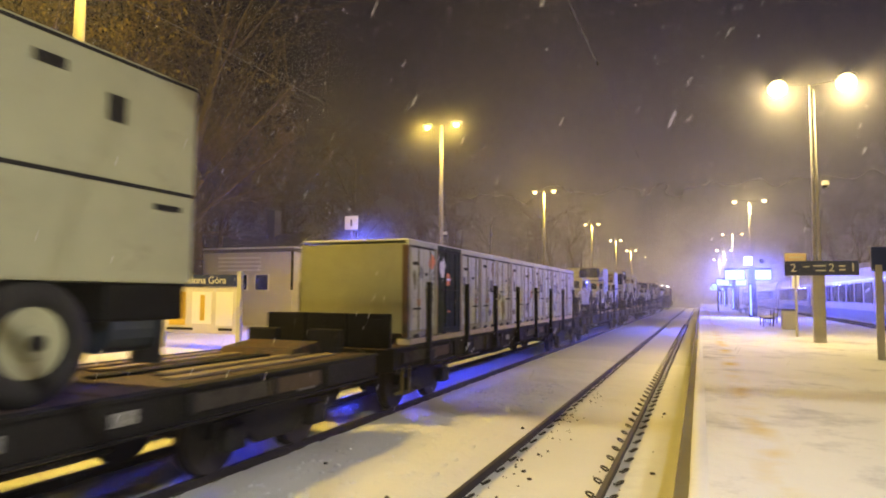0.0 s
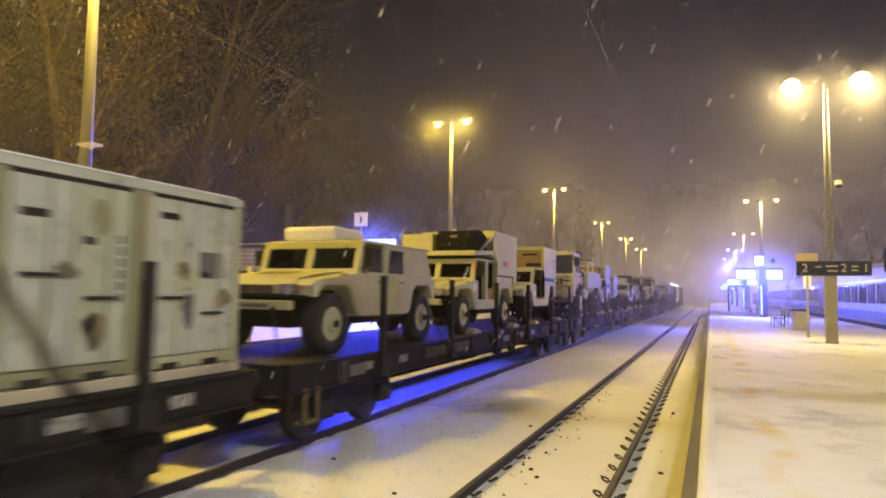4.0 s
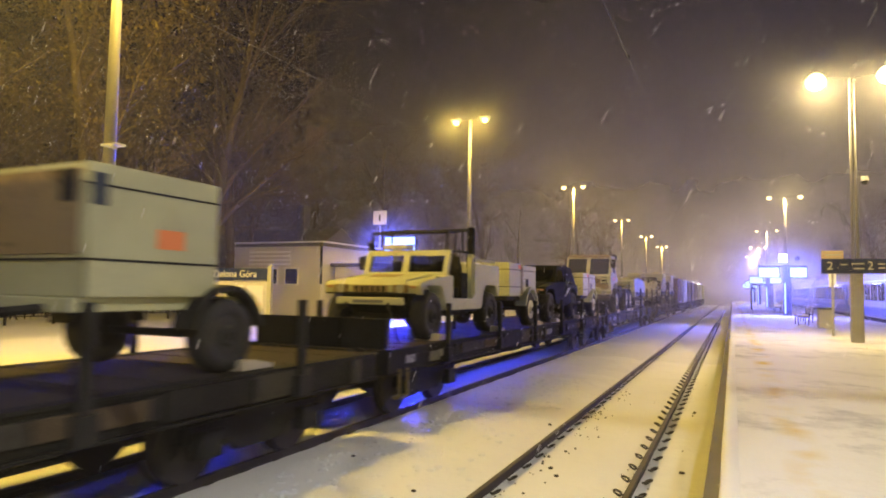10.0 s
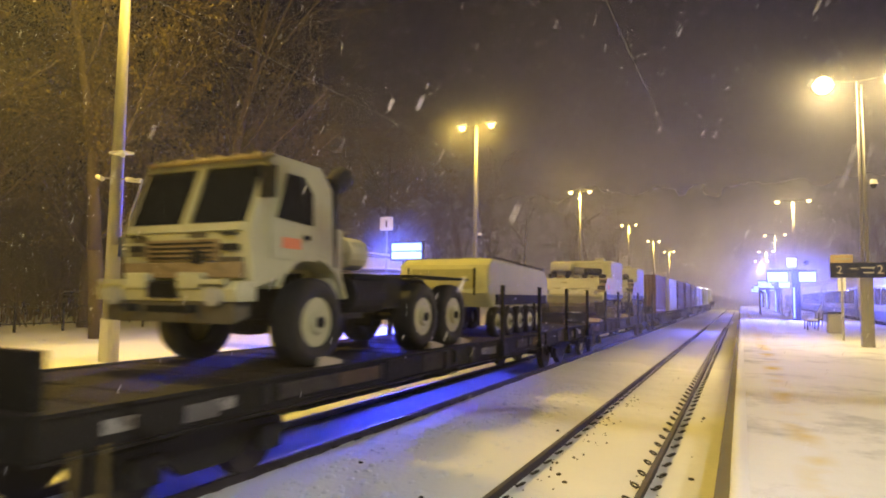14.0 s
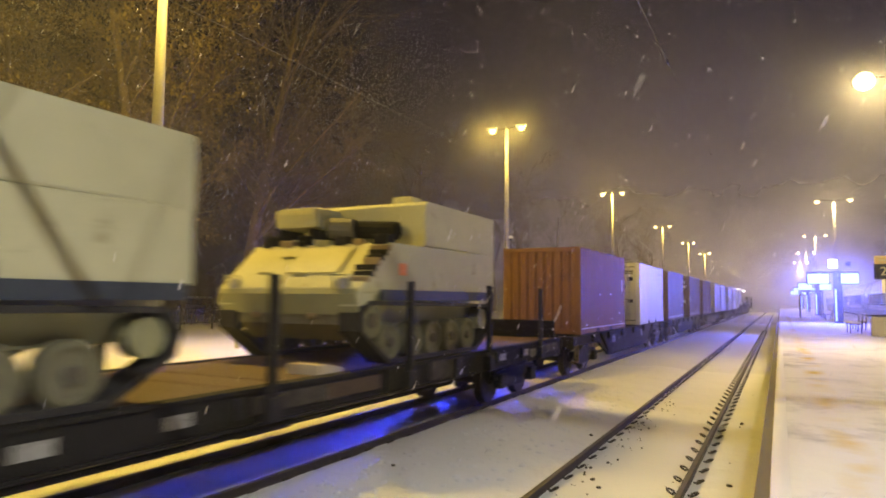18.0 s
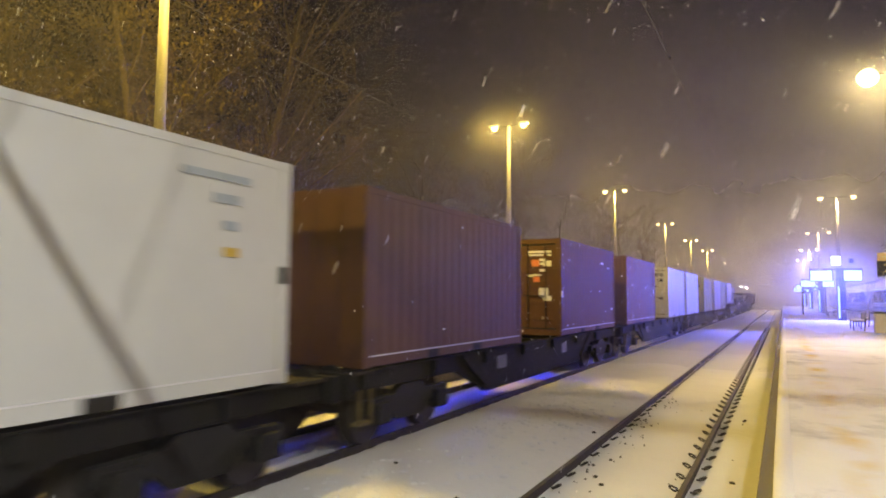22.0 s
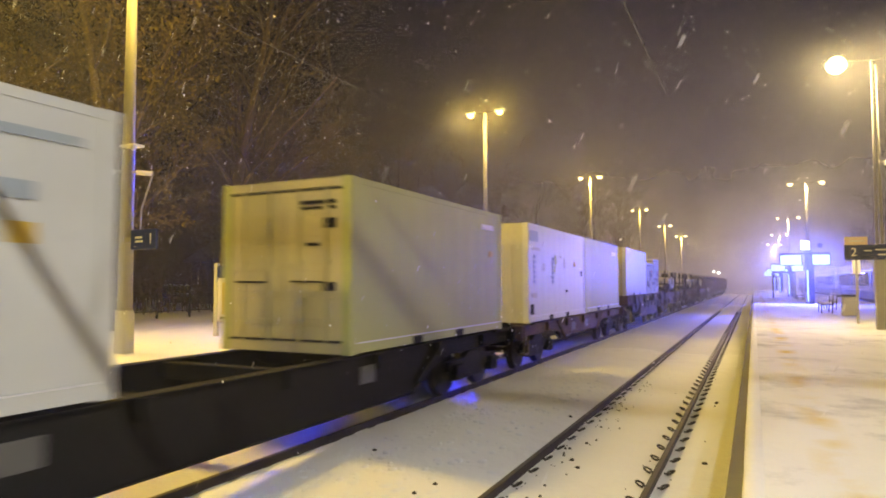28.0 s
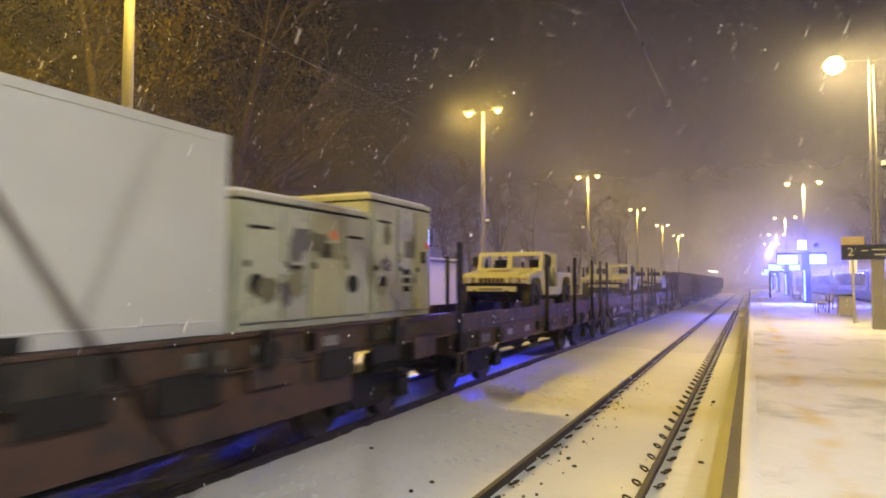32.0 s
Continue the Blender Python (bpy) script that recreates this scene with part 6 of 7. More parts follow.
    t = thing("army_truck", label, "army vehicle", "army vehicles on the train")
    r, f = 0.60, 1.62
    axles = (f, 4.84, 6.18) if tractor else (f, 5.58)
    length = 7.1 if tractor else 6.7
    W = 1.20
    for x in (-0.42, 0.42):
        part("chassis_rail", Shape().box(x - 0.05, x + 0.05, 0.5, length, 0.86, 1.10), DARK_STEEL, t)
    part("engine_block", Shape().box(-0.4, 0.4, 0.7, 2.4, 0.62, 1.1, 0.05), DARK_STEEL, t)
    for y in axles:
        part("axle", Shape().rod((-1.0, y, r), (1.0, y, r), 0.09).box(-0.2, 0.2, y - 0.2, y + 0.2, r - 0.2, r + 0.2, 0.05), DARK_STEEL, t)
        for x, o in ((-1.0, -1), (1.0, 1)):
            road_wheel(t, x, y, r, 0.40, DARK_STEEL, paint, o)
    cz = 1.02
    if tractor:
        front = [(0.42, cz), (0.34, 1.72), (0.70, 2.68), (0.84, 2.76), (1.80, 2.76), (2.06, 2.48), (2.12, 1.48)] + arc(f, r + 0.02, 0.86, 55, 140)
    else:
        front = [(0.42, cz), (0.34, 1.75), (0.55, 2.70), (0.66, 2.76), (2.02, 2.76), (2.12, 2.70), (2.12, 1.48)] + arc(f, r + 0.02, 0.86, 55, 140)
    W = 1.09
    cab = Shape().prism(front, -W, W, 0.05)
    for v in cab.bm.verts:
        v.co.x *= 1 - 0.035 * max(0.0, v.co.z - 1.8)
    part("cab", cab, paint, t)
    part("cab_roof", Shape().prism([(0.86, 2.735), (0.94, 2.80), (1.70, 2.80), (1.80, 2.735)] if tractor else [(0.60, 2.735), (0.70, 2.80), (1.95, 2.80), (2.05, 2.735)], -0.92, 0.92, 0.02), paint, t)
    if tractor:
        for x0, x1 in ((-0.98, -0.09), (0.09, 0.98)):
            part("windscreen", Shape().prism([(0.370, 1.83), (0.400, 1.83), (0.680, 2.60), (0.650, 2.60)], x0, x1), GLASS, t)
        part("windscreen_bar", Shape().prism([(0.355, 1.82), (0.39, 1.82), (0.69, 2.64), (0.65, 2.64)], -0.06, 0.06), paint, t)
        part("sun_visor", Shape().prism([(0.60, 2.66), (0.62, 2.72), (0.86, 2.80), (0.88, 2.74)], -1.0, 1.0), DIRT_SODIUM_OCHRE, t, "dirty visor over the windscreen")
        for x in (-0.7, -0.35, 0.0, 0.35, 0.7):
            part("roof_marker", Shape().box(x - 0.05, x + 0.05, 0.86, 0.96, 2.78, 2.84, 0.015), DIRT_SODIUM_OCHRE, t)
        part("aerial", Shape().rod((0.98, 0.70, 2.6), (0.98, 0.72, 3.15), 0.012, n=5), DARK_STEEL, t)
        for x0, x1, z, zz in ((-0.95, -0.55, 1.44, 1.56), (-0.90, -0.60, 1.62, 1.70), (0.10, 0.42, 1.66, 1.74), (0.60, 0.98, 1.22, 1.42)):
            part("mud_patch", Shape().box(x0, x1, 0.335, 0.375, z, zz, 0.012), WHEEL_DARK, t, "dried mud on the front")
    else:
        part("windscreen", Shape().prism([(0.340, 1.84), (0.365, 1.84), (0.545, 2.63), (0.515, 2.63)], -1.035, 1.035), GLASS, t)
    part("screen_sill", Shape().prism([(0.30, 1.74), (0.36, 1.72), (0.37, 1.82), (0.33, 1.84)], -1.0, 1.0), paint, t)
    for x in (W, -W):
        o = 1 if x > 0 else -1
        lean = Shape().prism([(0.72, 1.42), (0.70, 1.80), (1.00, 2.64), (1.66, 2.64), (1.66, 1.42)] if tractor else [(0.72, 1.42), (0.66, 1.80), (0.80, 2.64), (1.50, 2.64), (1.50, 1.42)], x, x + o * 0.016)
        for v in lean.bm.verts:
            v.co.x *= 1 - 0.035 * max(0.0, v.co.z - 1.8)
        d = part("door", lean, paint, t)
        pane = [(0.80, 1.94), (1.02, 2.54), (1.36, 2.54), (1.56, 2.34), (1.56, 1.90)] if tractor else [(0.80, 1.90), (0.92, 2.56), (1.42, 2.56), (1.42, 1.90)]
        glass = Shape().prism(pane, x + o * 0.010, x + o * 0.026)
        for v in glass.bm.verts:
            v.co.x *= 1 - 0.035 * max(0.0, v.co.z - 1.8)
        part("door_window", glass, GLASS, d)
        if tractor:
            part("window_bar", Shape().box(min(x * 0.985, x * 0.985 + o * 0.03), max(x * 0.985, x * 0.985 + o * 0.03), 1.30, 1.33, 1.94, 2.52), DARK_STEEL, d)
        else:
            small = Shape().prism([(1.60, 1.90), (1.60, 2.54), (1.96, 2.54), (1.96, 1.90)], x + o * 0.002, x + o * 0.014)
            for v in small.bm.verts:
                v.co.x *= 1 - 0.035 * max(0.0, v.co.z - 1.8)
            part("side_window", small, GLASS, d)
        part("handle", Shape().box(min(x + o * 0.02, x + o * 0.05), max(x + o * 0.02, x + o * 0.05), 1.36, 1.48, 1.70, 1.76), DARK_STEEL, d)
        part("mark", Shape().box(min(x + o * 0.022, x + o * 0.028), max(x + o * 0.022, x + o * 0.028), 0.92, 1.30, 1.56, 1.70), ORANGE_MARK, d, "orange stencilled mark")
        part("mirror", Shape().box(x + o * 0.02 - 0.06, x + o * 0.14 + 0.06, 0.52, 0.57, 2.15, 2.55, 0.02).rod((x, 0.62, 2.6), (x + o * 0.1, 0.55, 2.5), 0.015), DARK_STEEL, t)
        part("mudguard", Shape().prism(arc(f, r + 0.02, 0.90, 20, 150, 9) + arc(f, r + 0.02, 0.84, 150, 20, 9), min(x, x - o * 0.42), max(x, x - o * 0.42)), paint if tractor else DARK_STEEL, t)
        part("step", Shape().box(min(x - o * 0.02, x - o * 0.3), max(x - o * 0.02, x - o * 0.3), 2.32, 2.95, 0.62, 0.70), DARK_STEEL, t)
    # front panel: dirt and the sodium light's orange in one colour
    part("front_panel", Shape().box(-1.0, 1.0, 0.31, 0.42, 1.16, 1.36, 0.02), DIRT_SODIUM_OCHRE, t, "front panel browned by dirt and by painted-in sodium light")
    part("front_recess", Shape().box(-0.62, 0.62, 0.318, 0.36, 1.38, 1.64), DIRT_SODIUM_OCHRE if tractor else DARK_STEEL, t)
    for i in range(4):
        part("grille_slat", Shape().box(-0.55, 0.55, 0.300, 0.335, 1.40 + i * 0.06, 1.425 + i * 0.06), DARK_STEEL if tractor else paint, t)
    for x in (-0.80, 0.80):
        part("panel_handle", Shape().box(x - 0.13, x + 0.13, 0.30, 0.36, 1.50, 1.58, 0.015), DARK_STEEL, t)
        part("grab_rail", Shape().rod((x - 0.12, 0.30, 1.70), (x + 0.12, 0.30, 1.70), 0.016, n=6), DARK_STEEL, t)
    part("air_line", Shape().rod((0.30, 0.26, 1.42), (0.30, 0.33, 1.42), 0.09, n=12), DARK_STEEL, t)
    part("bumper", Shape().prism([(0.10, 0.88), (0.06, 1.02), (0.12, 1.12), (0.42, 1.12), (0.42, 0.88)], -1.16, 1.16, 0.03), paint, t)
    part("valance", Shape().prism([(0.14, 0.62), (0.12, 0.87), (0.40, 0.87), (0.40, 0.70)], -1.08, 1.08, 0.02), WHEEL_DARK if tractor else DIRT_SODIUM_OCHRE, t, "brown lower valance")
    for x in (-0.45, 0.45) if tractor else (-0.86, 0.86):
        part("lamp_bracket", Shape().box(x - 0.20, x + 0.20, 0.03, 0.14, 1.02, 1.22, 0.03), paint, t)
    # a black plate on the bumper stands for its shaded recess
    part("winch_recess", Shape().prism([(0.055, 0.92), (0.052, 1.10), (0.12, 1.125), (0.12, 0.92)], -0.26, 0.26), BLACK_STEEL, t, "black plate standing for the shaded recess in the bumper")
    part("number_panel", Shape().box(-0.34, 0.34, 0.110, 0.125, 0.74, 0.82), BLACK_STEEL, t)
    for x in (-0.82, 0.82):
        part("headlight", Shape().rod((x, 0.03, 0.94), (x, 0.12, 0.94), 0.12, n=14), LENS, t)
        part("guard", Shape().box(x - 0.2, x + 0.2, 0.0, 0.06, 1.08, 1.14), paint, t)
        part("tow_hook", Shape().box(x * 0.6 - 0.05, x * 0.6 + 0.05, -0.05, 0.1, 0.74, 0.84, 0.02), DARK_STEEL, t)
    part("air_intake", Shape().rod((0.86, 2.28, 1.3), (0.86, 2.28, 2.62), 0.13, n=12).rod((0.86, 2.28, 2.55), (0.86, 2.62, 2.78), 0.17, n=12), DARK_STEEL, t, "black air intake stack")
    for x in (-0.86, 0.86):
        part("fuel_tank", Shape().rod((x, 2.6, 0.98), (x, 3.5, 0.98), 0.30, n=18), DARK_STEEL if tractor else paint, t)
    part("locker", Shape().box(0.45, 0.98, 2.20, 2.50, 0.95, 1.95, 0.05), paint, t)
    if tractor:
        part("deck_plate", Shape().box(-0.6, 0.6, 2.7, 4.3, 1.12, 1.20).box(-1.1, 1.1, 2.62, 3.6, 1.20, 1.30, 0.02), OLIVE_BLACK, t)
        part("air_tank", Shape().rod((0.7, 2.75, 1.62), (0.7, 3.25, 1.62), 0.26, n=16), paint, t)
        part("tool_case", Shape().box(0.35, 1.0, 3.6, 4.3, 0.75, 1.30, 0.03), DARK_STEEL, t)
        part("coupling_plate", Shape().prism([(4.7, 1.22), (5.2, 1.30), (6.2, 1.30), (6.5, 1.16), (6.5, 1.10), (4.7, 1.10)], -0.45, 0.45, 0.02), DARK_STEEL, t)
        for x in (0.82, -0.82):
            part("rear_mudguard", Shape().box(x - 0.3, x + 0.36, 4.42, 6.9, 1.30, 1.34, 0.01), OLIVE_BLACK, t)
        part("spare_rack", Shape().box(-1.0, 0.4, 2.66, 2.86, 1.30, 1.95, 0.03), paint, t)
    else:
        part("bed_floor", Shape().box(-1.2, 1.2, 3.10, 6.75, 1.30, 1.42, 0.01), paint, t)
        for x in (1.2, -1.2):
            xa, xb = sorted((x, x - math.copysign(0.06, x)))
            for y0, y1 in ((3.12, 4.78), (4.82, 6.73)):
                w = part("drop_side", Shape().box(xa, xb, y0, y1, 1.42, 2.02, 0.01), paint, t)
                for z in (1.56, 1.72, 1.88):
                    part("rib", Shape().box(xa - 0.018, xb + 0.018, y0 + 0.05, y1 - 0.05, z - 0.03, z + 0.03, 0.01), paint, w)
            part("top_bar", Shape().box(xa, xb, 3.12, 4.78, 2.40, 2.48).box(xa, xb, 3.12, 3.20, 2.0, 2.48).box(xa, xb, 4.68, 4.78, 2.0, 2.48), paint, t)
            part("rear_bar", Shape().box(xa, xb, 6.64, 6.74, 2.0, 2.40).box(xa, xb, 4.78, 6.74, 2.34, 2.40), DARK_STEEL, t)
        part("head_board", Shape().box(-1.14, 1.14, 3.10, 3.16, 1.42, 2.04), paint, t)
        part("head_frame", Shape().box(-1.2, 1.2, 3.10, 3.16, 2.40, 2.48).box(-0.04, 0.04, 3.10, 3.16, 2.04, 2.40), paint, t)
        part("spare_wheel", Shape().ring(0.72, 1.06, 2.80, 1.55, 0.46, 0.26, 20), RUBBER, t, "spare wheel standing behind the cab", True)
        part("spare_rim", Shape().rod((0.80, 2.80, 1.55), (1.0, 2.80, 1.55), 0.27, n=18), paint, t)
        part("tail_board", Shape().box(-1.2, 1.2, 6.70, 6.76, 1.42, 2.02), paint, t)
        for y in (3.4, 4.4, 5.0):
            part("under_bracket", Shape().prism([(y, 1.30), (y + 0.3, 1.30), (y + 0.12, 1.05)], 0.9, 1.15).prism([(y, 1.30), (y + 0.3, 1.30), (y + 0.12, 1.05)], -1.15, -0.9), paint, t)
        part("rear_guard", Shape().prism(arc(5.58, r, 0.80, 25, 155, 9) + arc(5.58, r, 0.76, 155, 25, 9), 0.8, 1.18), DARK_STEEL, t)
    return t


def trailer(label, paint, tall=False):
    """A small single-axled trailer with a panelled box."""
    t = thing("army_trailer", label, "trailer", "army trailers on the train")
    r = 0.42 if tall else 0.47
    y = 1.88 if tall else 1.75
    part("chassis", Shape().box(-0.95, 0.95, 0.05, 2.5, 0.72, 0.86, 0.02), DARK_STEEL if not tall else paint, t)
    part("drawbar", Shape().rod((0.6, 0.1, 0.76), (0, -1.2, 0.62), 0.045).rod((-0.6, 0.1, 0.76), (0, -1.2, 0.62), 0.045).rod((0, -1.2, 0.0), (0, -1.2, 0.66), 0.04), DARK_STEEL, t)
    for x, o in ((-1.0, -1), (1.0, 1)):
        road_wheel(t, x, y, r, 0.28, DARK_STEEL, RUBBER if tall else paint, o)
        part("mudguard", Shape().prism(arc(y, r, r + 0.16, 10, 170, 9) + arc(y, r, r + 0.10, 170, 10, 9), x - 0.16, x + 0.16), paint if not tall else DARK_STEEL, t)
    part("axle", Shape().rod((-0.9, y, r), (0.9, y, r), 0.05), DARK_STEEL, t)
    if tall:
        part("box_body", Shape().box(-1.0, 1.05, 0.12, 1.74, 0.86, 2.12, 0.02), paint, t)
        # browner front face, partly sodium light put into its colour
        part("front_panel", Shape().box(-0.95, 0.95, 0.10, 0.119, 1.26, 2.06, 0.006), DIRT_SODIUM_OCHRE, t, "front panel browned by dirt and by painted-in sodium light")
        part("seam", Shape().box(1.051, 1.058, 0.07, 1.76, 1.20, 1.225).box(1.051, 1.058, 0.07, 1.76, 1.90, 1.92).box(-1.0, 1.0, 0.108, 0.118, 1.20, 1.225), DARK_STEEL, t)
        part("mark", Shape().box(1.051, 1.058, 0.9, 1.25, 1.35, 1.55), ORANGE_MARK, t)
        part("latch", Shape().box(0.7, 0.9, 0.08, 0.11, 1.75, 2.05), DARK_STEEL, t)
        part("side_panel", Shape().box(1.05, 1.07, 0.14, 0.3, 1.72, 2.02), NAVY, t)
    else:
        part("box_body", Shape().box(-1.05, 1.05, 0.0, 1.02, 0.84, 1.73, 0.02), paint, t)
        part("box_body", Shape().box(-1.05, 1.05, 1.18, 2.46, 0.97, 1.70, 0.02), paint, t)
        part("divider", Shape().box(-1.02, 1.06, 1.03, 1.17, 0.88, 1.66, 0.01), DIRT_SODIUM_OCHRE, t)
        part("seam", Shape().box(1.051, 1.058, 0.02, 1.0, 1.08, 1.10).box(1.051, 1.058, 0.02, 1.0, 1.54, 1.56).box(1.051, 1.058, 1.2, 2.44, 1.54, 1.56).box(-1.04, 1.04, -0.008, -0.001, 1.08, 1.10).box(-1.04, 1.04, -0.008, -0.001, 1.54, 1.56), DARK_STEEL, t)
        part("hatch", Shape().box(1.051, 1.065, 1.45, 1.66, 1.10, 1.32), DARK_STEEL, t)
        part("mark", Shape().box(1.051, 1.058, 0.75, 0.98, 1.58, 1.70), ORANGE_MARK, t)
    part("tail_lamp", Shape().box(0.85, 1.0, 2.5, 2.54, 0.66, 0.78).box(-1.0, -0.85, 2.5, 2.54, 0.66, 0.78), ORANGE_MARK, t)
    return t


def tank_trailer(label, paint):
    """A long flat-sided tracked carrier body under a pale cover."""
    t = thing("supply_trailer", label, "trailer", "army trailers on the train")
    part("body", Shape().prism([(0.3, 0.72), (0.0, 1.05), (0.0, 1.70), (0.35, 1.86), (4.7, 1.72), (5.0, 1.45), (5.0, 0.80)], -1.15, 1.15, 0.08), paint, t)
    part("front_plate", Shape().box(-0.8, 0.8, -0.03, 0.0, 1.15, 1.60, 0.01), OLIVE_TRIM, t)
    part("grab_bar", Shape().rod((0.85, -0.10, 1.0), (0.85, -0.10, 1.62), 0.03).rod((-0.85, -0.10, 1.0), (-0.85, -0.10, 1.62), 0.03), DARK_STEEL, t)
    for x in (-1.15, 1.15):
        part("skirt", Shape().box(x - 0.05, x + 0.05, 0.5, 4.7, 0.78, 1.02, 0.02), DARK_STEEL, t)
    for x, o in ((-0.98, -1), (0.98, 1)):
        for y in (0.9, 1.75, 2.6, 3.45, 4.2):
            road_wheel(t, x, y, 0.36, 0.24, DARK_STEEL, paint, o)
    part("hatch", Shape().rod((0.3, 1.2, 1.8), (0.3, 1.2, 1.92), 0.3, n=16).rod((0.3, 3.4, 1.72), (0.3, 3.4, 1.86), 0.3, n=16), paint, t)
    part("rail", Shape().rod((1.12, 0.4, 1.9), (1.12, 4.6, 1.76), 0.02), DARK_STEEL, t)
    return t


def command_carrier(label, paint):
    """A tracked armoured command carrier with a raised square hull."""
    t = thing("tracked_carrier", label, "army vehicle", "tracked carriers on the train")
    W = 1.34
    part("hull", Shape().prism([(0.55, 0.50), (0.30, 0.86), (0.30, 1.06), (1.05, 1.78), (4.85, 1.82), (4.9, 1.1), (4.75, 0.55)], -0.95, 0.95, 0.03), paint, t)
    part("upper_hull", Shape().prism([(0.26, 1.04), (0.30, 1.12), (1.06, 1.80), (4.86, 1.84), (4.88, 1.08)], -W, W, 0.03), paint, t)
    part("raised_hull", Shape().prism([(2.05, 1.82), (2.05, 2.50), (2.15, 2.56), (4.86, 2.56), (4.88, 1.82)], -W, W, 0.03), paint, t)
    part("bow_plate", Shape().prism([(0.30, 0.74), (0.22, 1.03), (0.27, 1.10), (0.36, 0.74)], -1.28, 1.28, 0.02), OLIVE_TRIM, t, "olive upright bow plate")
    for x in (W + 0.011, -W - 0.011):
        part("skirt_band", Shape().box(x - 0.009, x + 0.009, 0.75, 4.8, 0.94, 1.10), NAVY, t, "dark rubber skirt")
    for x, o in ((-1.15, -1), (1.15, 1)):
        path = [(0.50, 0.94)] + [(0.29, 0.78), (0.30, 0.52), (1.00, 0.03), (4.05, 0.03), (4.72, 0.42), (4.78, 0.66), (4.60, 0.88)]
        inner = [(y + (2.4 - y) * 0.03, z + (0.48 - z) * 0.14) for y, z in path]
        s = Shape()
        n = len(path)
        ring = [[s.bm.verts.new((xx, y, z)) for xx, (y, z) in ((x - 0.19, path[i]), (x + 0.19, path[i]), (x + 0.19, inner[i]), (x - 0.19, inner[i]))] for i in range(n)]
        for i in range(n):
            p, q = ring[i], ring[(i + 1) % n]
            for j in range(4):
                s.bm.faces.new((p[j], p[(j + 1) % 4], q[(j + 1) % 4], q[j]))
        tb = part("track", s, RUBBER, t)
        for y in (1.10, 1.76, 2.42, 3.08, 3.74):
            w = part("road_wheel", Shape().ring(x - 0.06, x + 0.17 if o > 0 else x + 0.06, y, 0.335, 0.29, 0.19, 24) if o > 0 else Shape().ring(x - 0.17, x + 0.06, y, 0.335, 0.29, 0.19, 24), WHEEL_PALE, t)
            part("wheel_disc", Shape().rod((x, y, 0.335), (x + o * 0.13, y, 0.335), 0.205, n=18), WHEEL_TAN, w)
            part("hub_cap", Shape().rod((x + o * 0.13, y, 0.335), (x + o * 0.18, y, 0.335), 0.075, n=12), WHEEL_DARK, w)
        part("sprocket", Shape().rod((x - 0.1, 0.58, 0.66), (x + o * 0.17, 0.58, 0.66), 0.25, n=12), WHEEL_PALE, t)
        part("sprocket_hub", Shape().rod((x, 0.58, 0.66), (x + o * 0.20, 0.58, 0.66), 0.11, n=12), WHEEL_DARK, t)
        part("idler", Shape().rod((x - 0.1, 4.45, 0.60), (x + o * 0.13, 4.45, 0.60), 0.19, n=14), OLIVE_TRIM, t)
    for x in (-1.02, 1.02):
        part("headlight", Shape().rod((x, 0.25, 1.18), (x, 0.38, 1.18), 0.08, n=12), LENS, t)
        part("light_guard", Shape().rod((x - 0.14, 0.30, 1.08), (x - 0.14, 0.24, 1.30), 0.014).rod((x + 0.14, 0.30, 1.08), (x + 0.14, 0.24, 1.30), 0.014).rod((x - 0.14, 0.24, 1.30), (x + 0.14, 0.24, 1.30), 0.014), paint, t)
        part("side_flap", Shape().prism([(0.26, 0.86), (0.26, 1.06), (0.72, 1.06), (0.60, 0.92)], x - 0.30 if x < 0 else x - 0.02, x + 0.02 if x < 0 else x + 0.30), paint, t)
    part("hatch", Shape().rod((-0.55, 1.55, 1.80), (-0.55, 1.55, 1.92), 0.32, n=16), paint, t)
    part("generator", Shape().box(-1.15, -0.20, 1.25, 1.95, 2.10, 2.46, 0.12), paint, t, "generator box above the bow")
    for x in (-1.1, -0.45):
        part("generator_foot", Shape().box(x, x + 0.1, 1.3, 1.9, 1.8, 2.1), DARK_STEEL, t)
    part("canvas_roll", Shape().rod((0.0, 1.82, 2.12), (0.95, 1.82, 2.06), 0.15, n=12), CANVAS, t, "dark canvas roll")
    part("muffler", Shape().rod((-0.15, 1.5, 2.12), (0.25, 1.62, 2.10), 0.17, n=14), PLATE_GREY, t, "bare grey steel muffler")
    part("lower_nose", Shape().prism([(0.62, 0.36), (0.34, 0.60), (0.34, 0.80), (0.70, 0.80), (0.70, 0.36)], -0.95, 0.95, 0.03), WHEEL_TAN, t, "tan lower nose")
    g = random.Random(4)
    for i in range(7):
        y = 0.40 + i * 0.090
        z = 1.12 + (y - 0.30) * 0.895
        part("track_link", Shape().box(1.04 + g.uniform(-0.04, 0.06), 1.35, y, y + 0.09, z - 0.02, z + g.uniform(0.06, 0.12), 0.015), DARK_STEEL if i % 3 else DIRT_SODIUM_OCHRE, t)
    for i in range(7):
        x = -1.15 + i * 0.36
        part("stowed_kit", Shape().box(x, x + g.uniform(0.14, 0.28), 1.02, 1.02 + g.uniform(0.1, 0.25), 1.77, 1.84 + g.uniform(0.02, 0.16), 0.03), (DARK_STEEL, DIRT_SODIUM_OCHRE, CANVAS, OLIVE_TRIM)[i % 4], t)
    for x, y in ((-0.75, 0.52), (-0.05, 0.48), (0.35, 0.62), (-0.55, 0.80)):
        z = 1.12 + (y - 0.30) * 0.895
        part("bow_fitting", Shape().box(x, x + 0.26, y, y + 0.05, z - 0.03, z + 0.045, 0.012), OLIVE_TRIM, t)
    for x in (-0.55, 0.5):
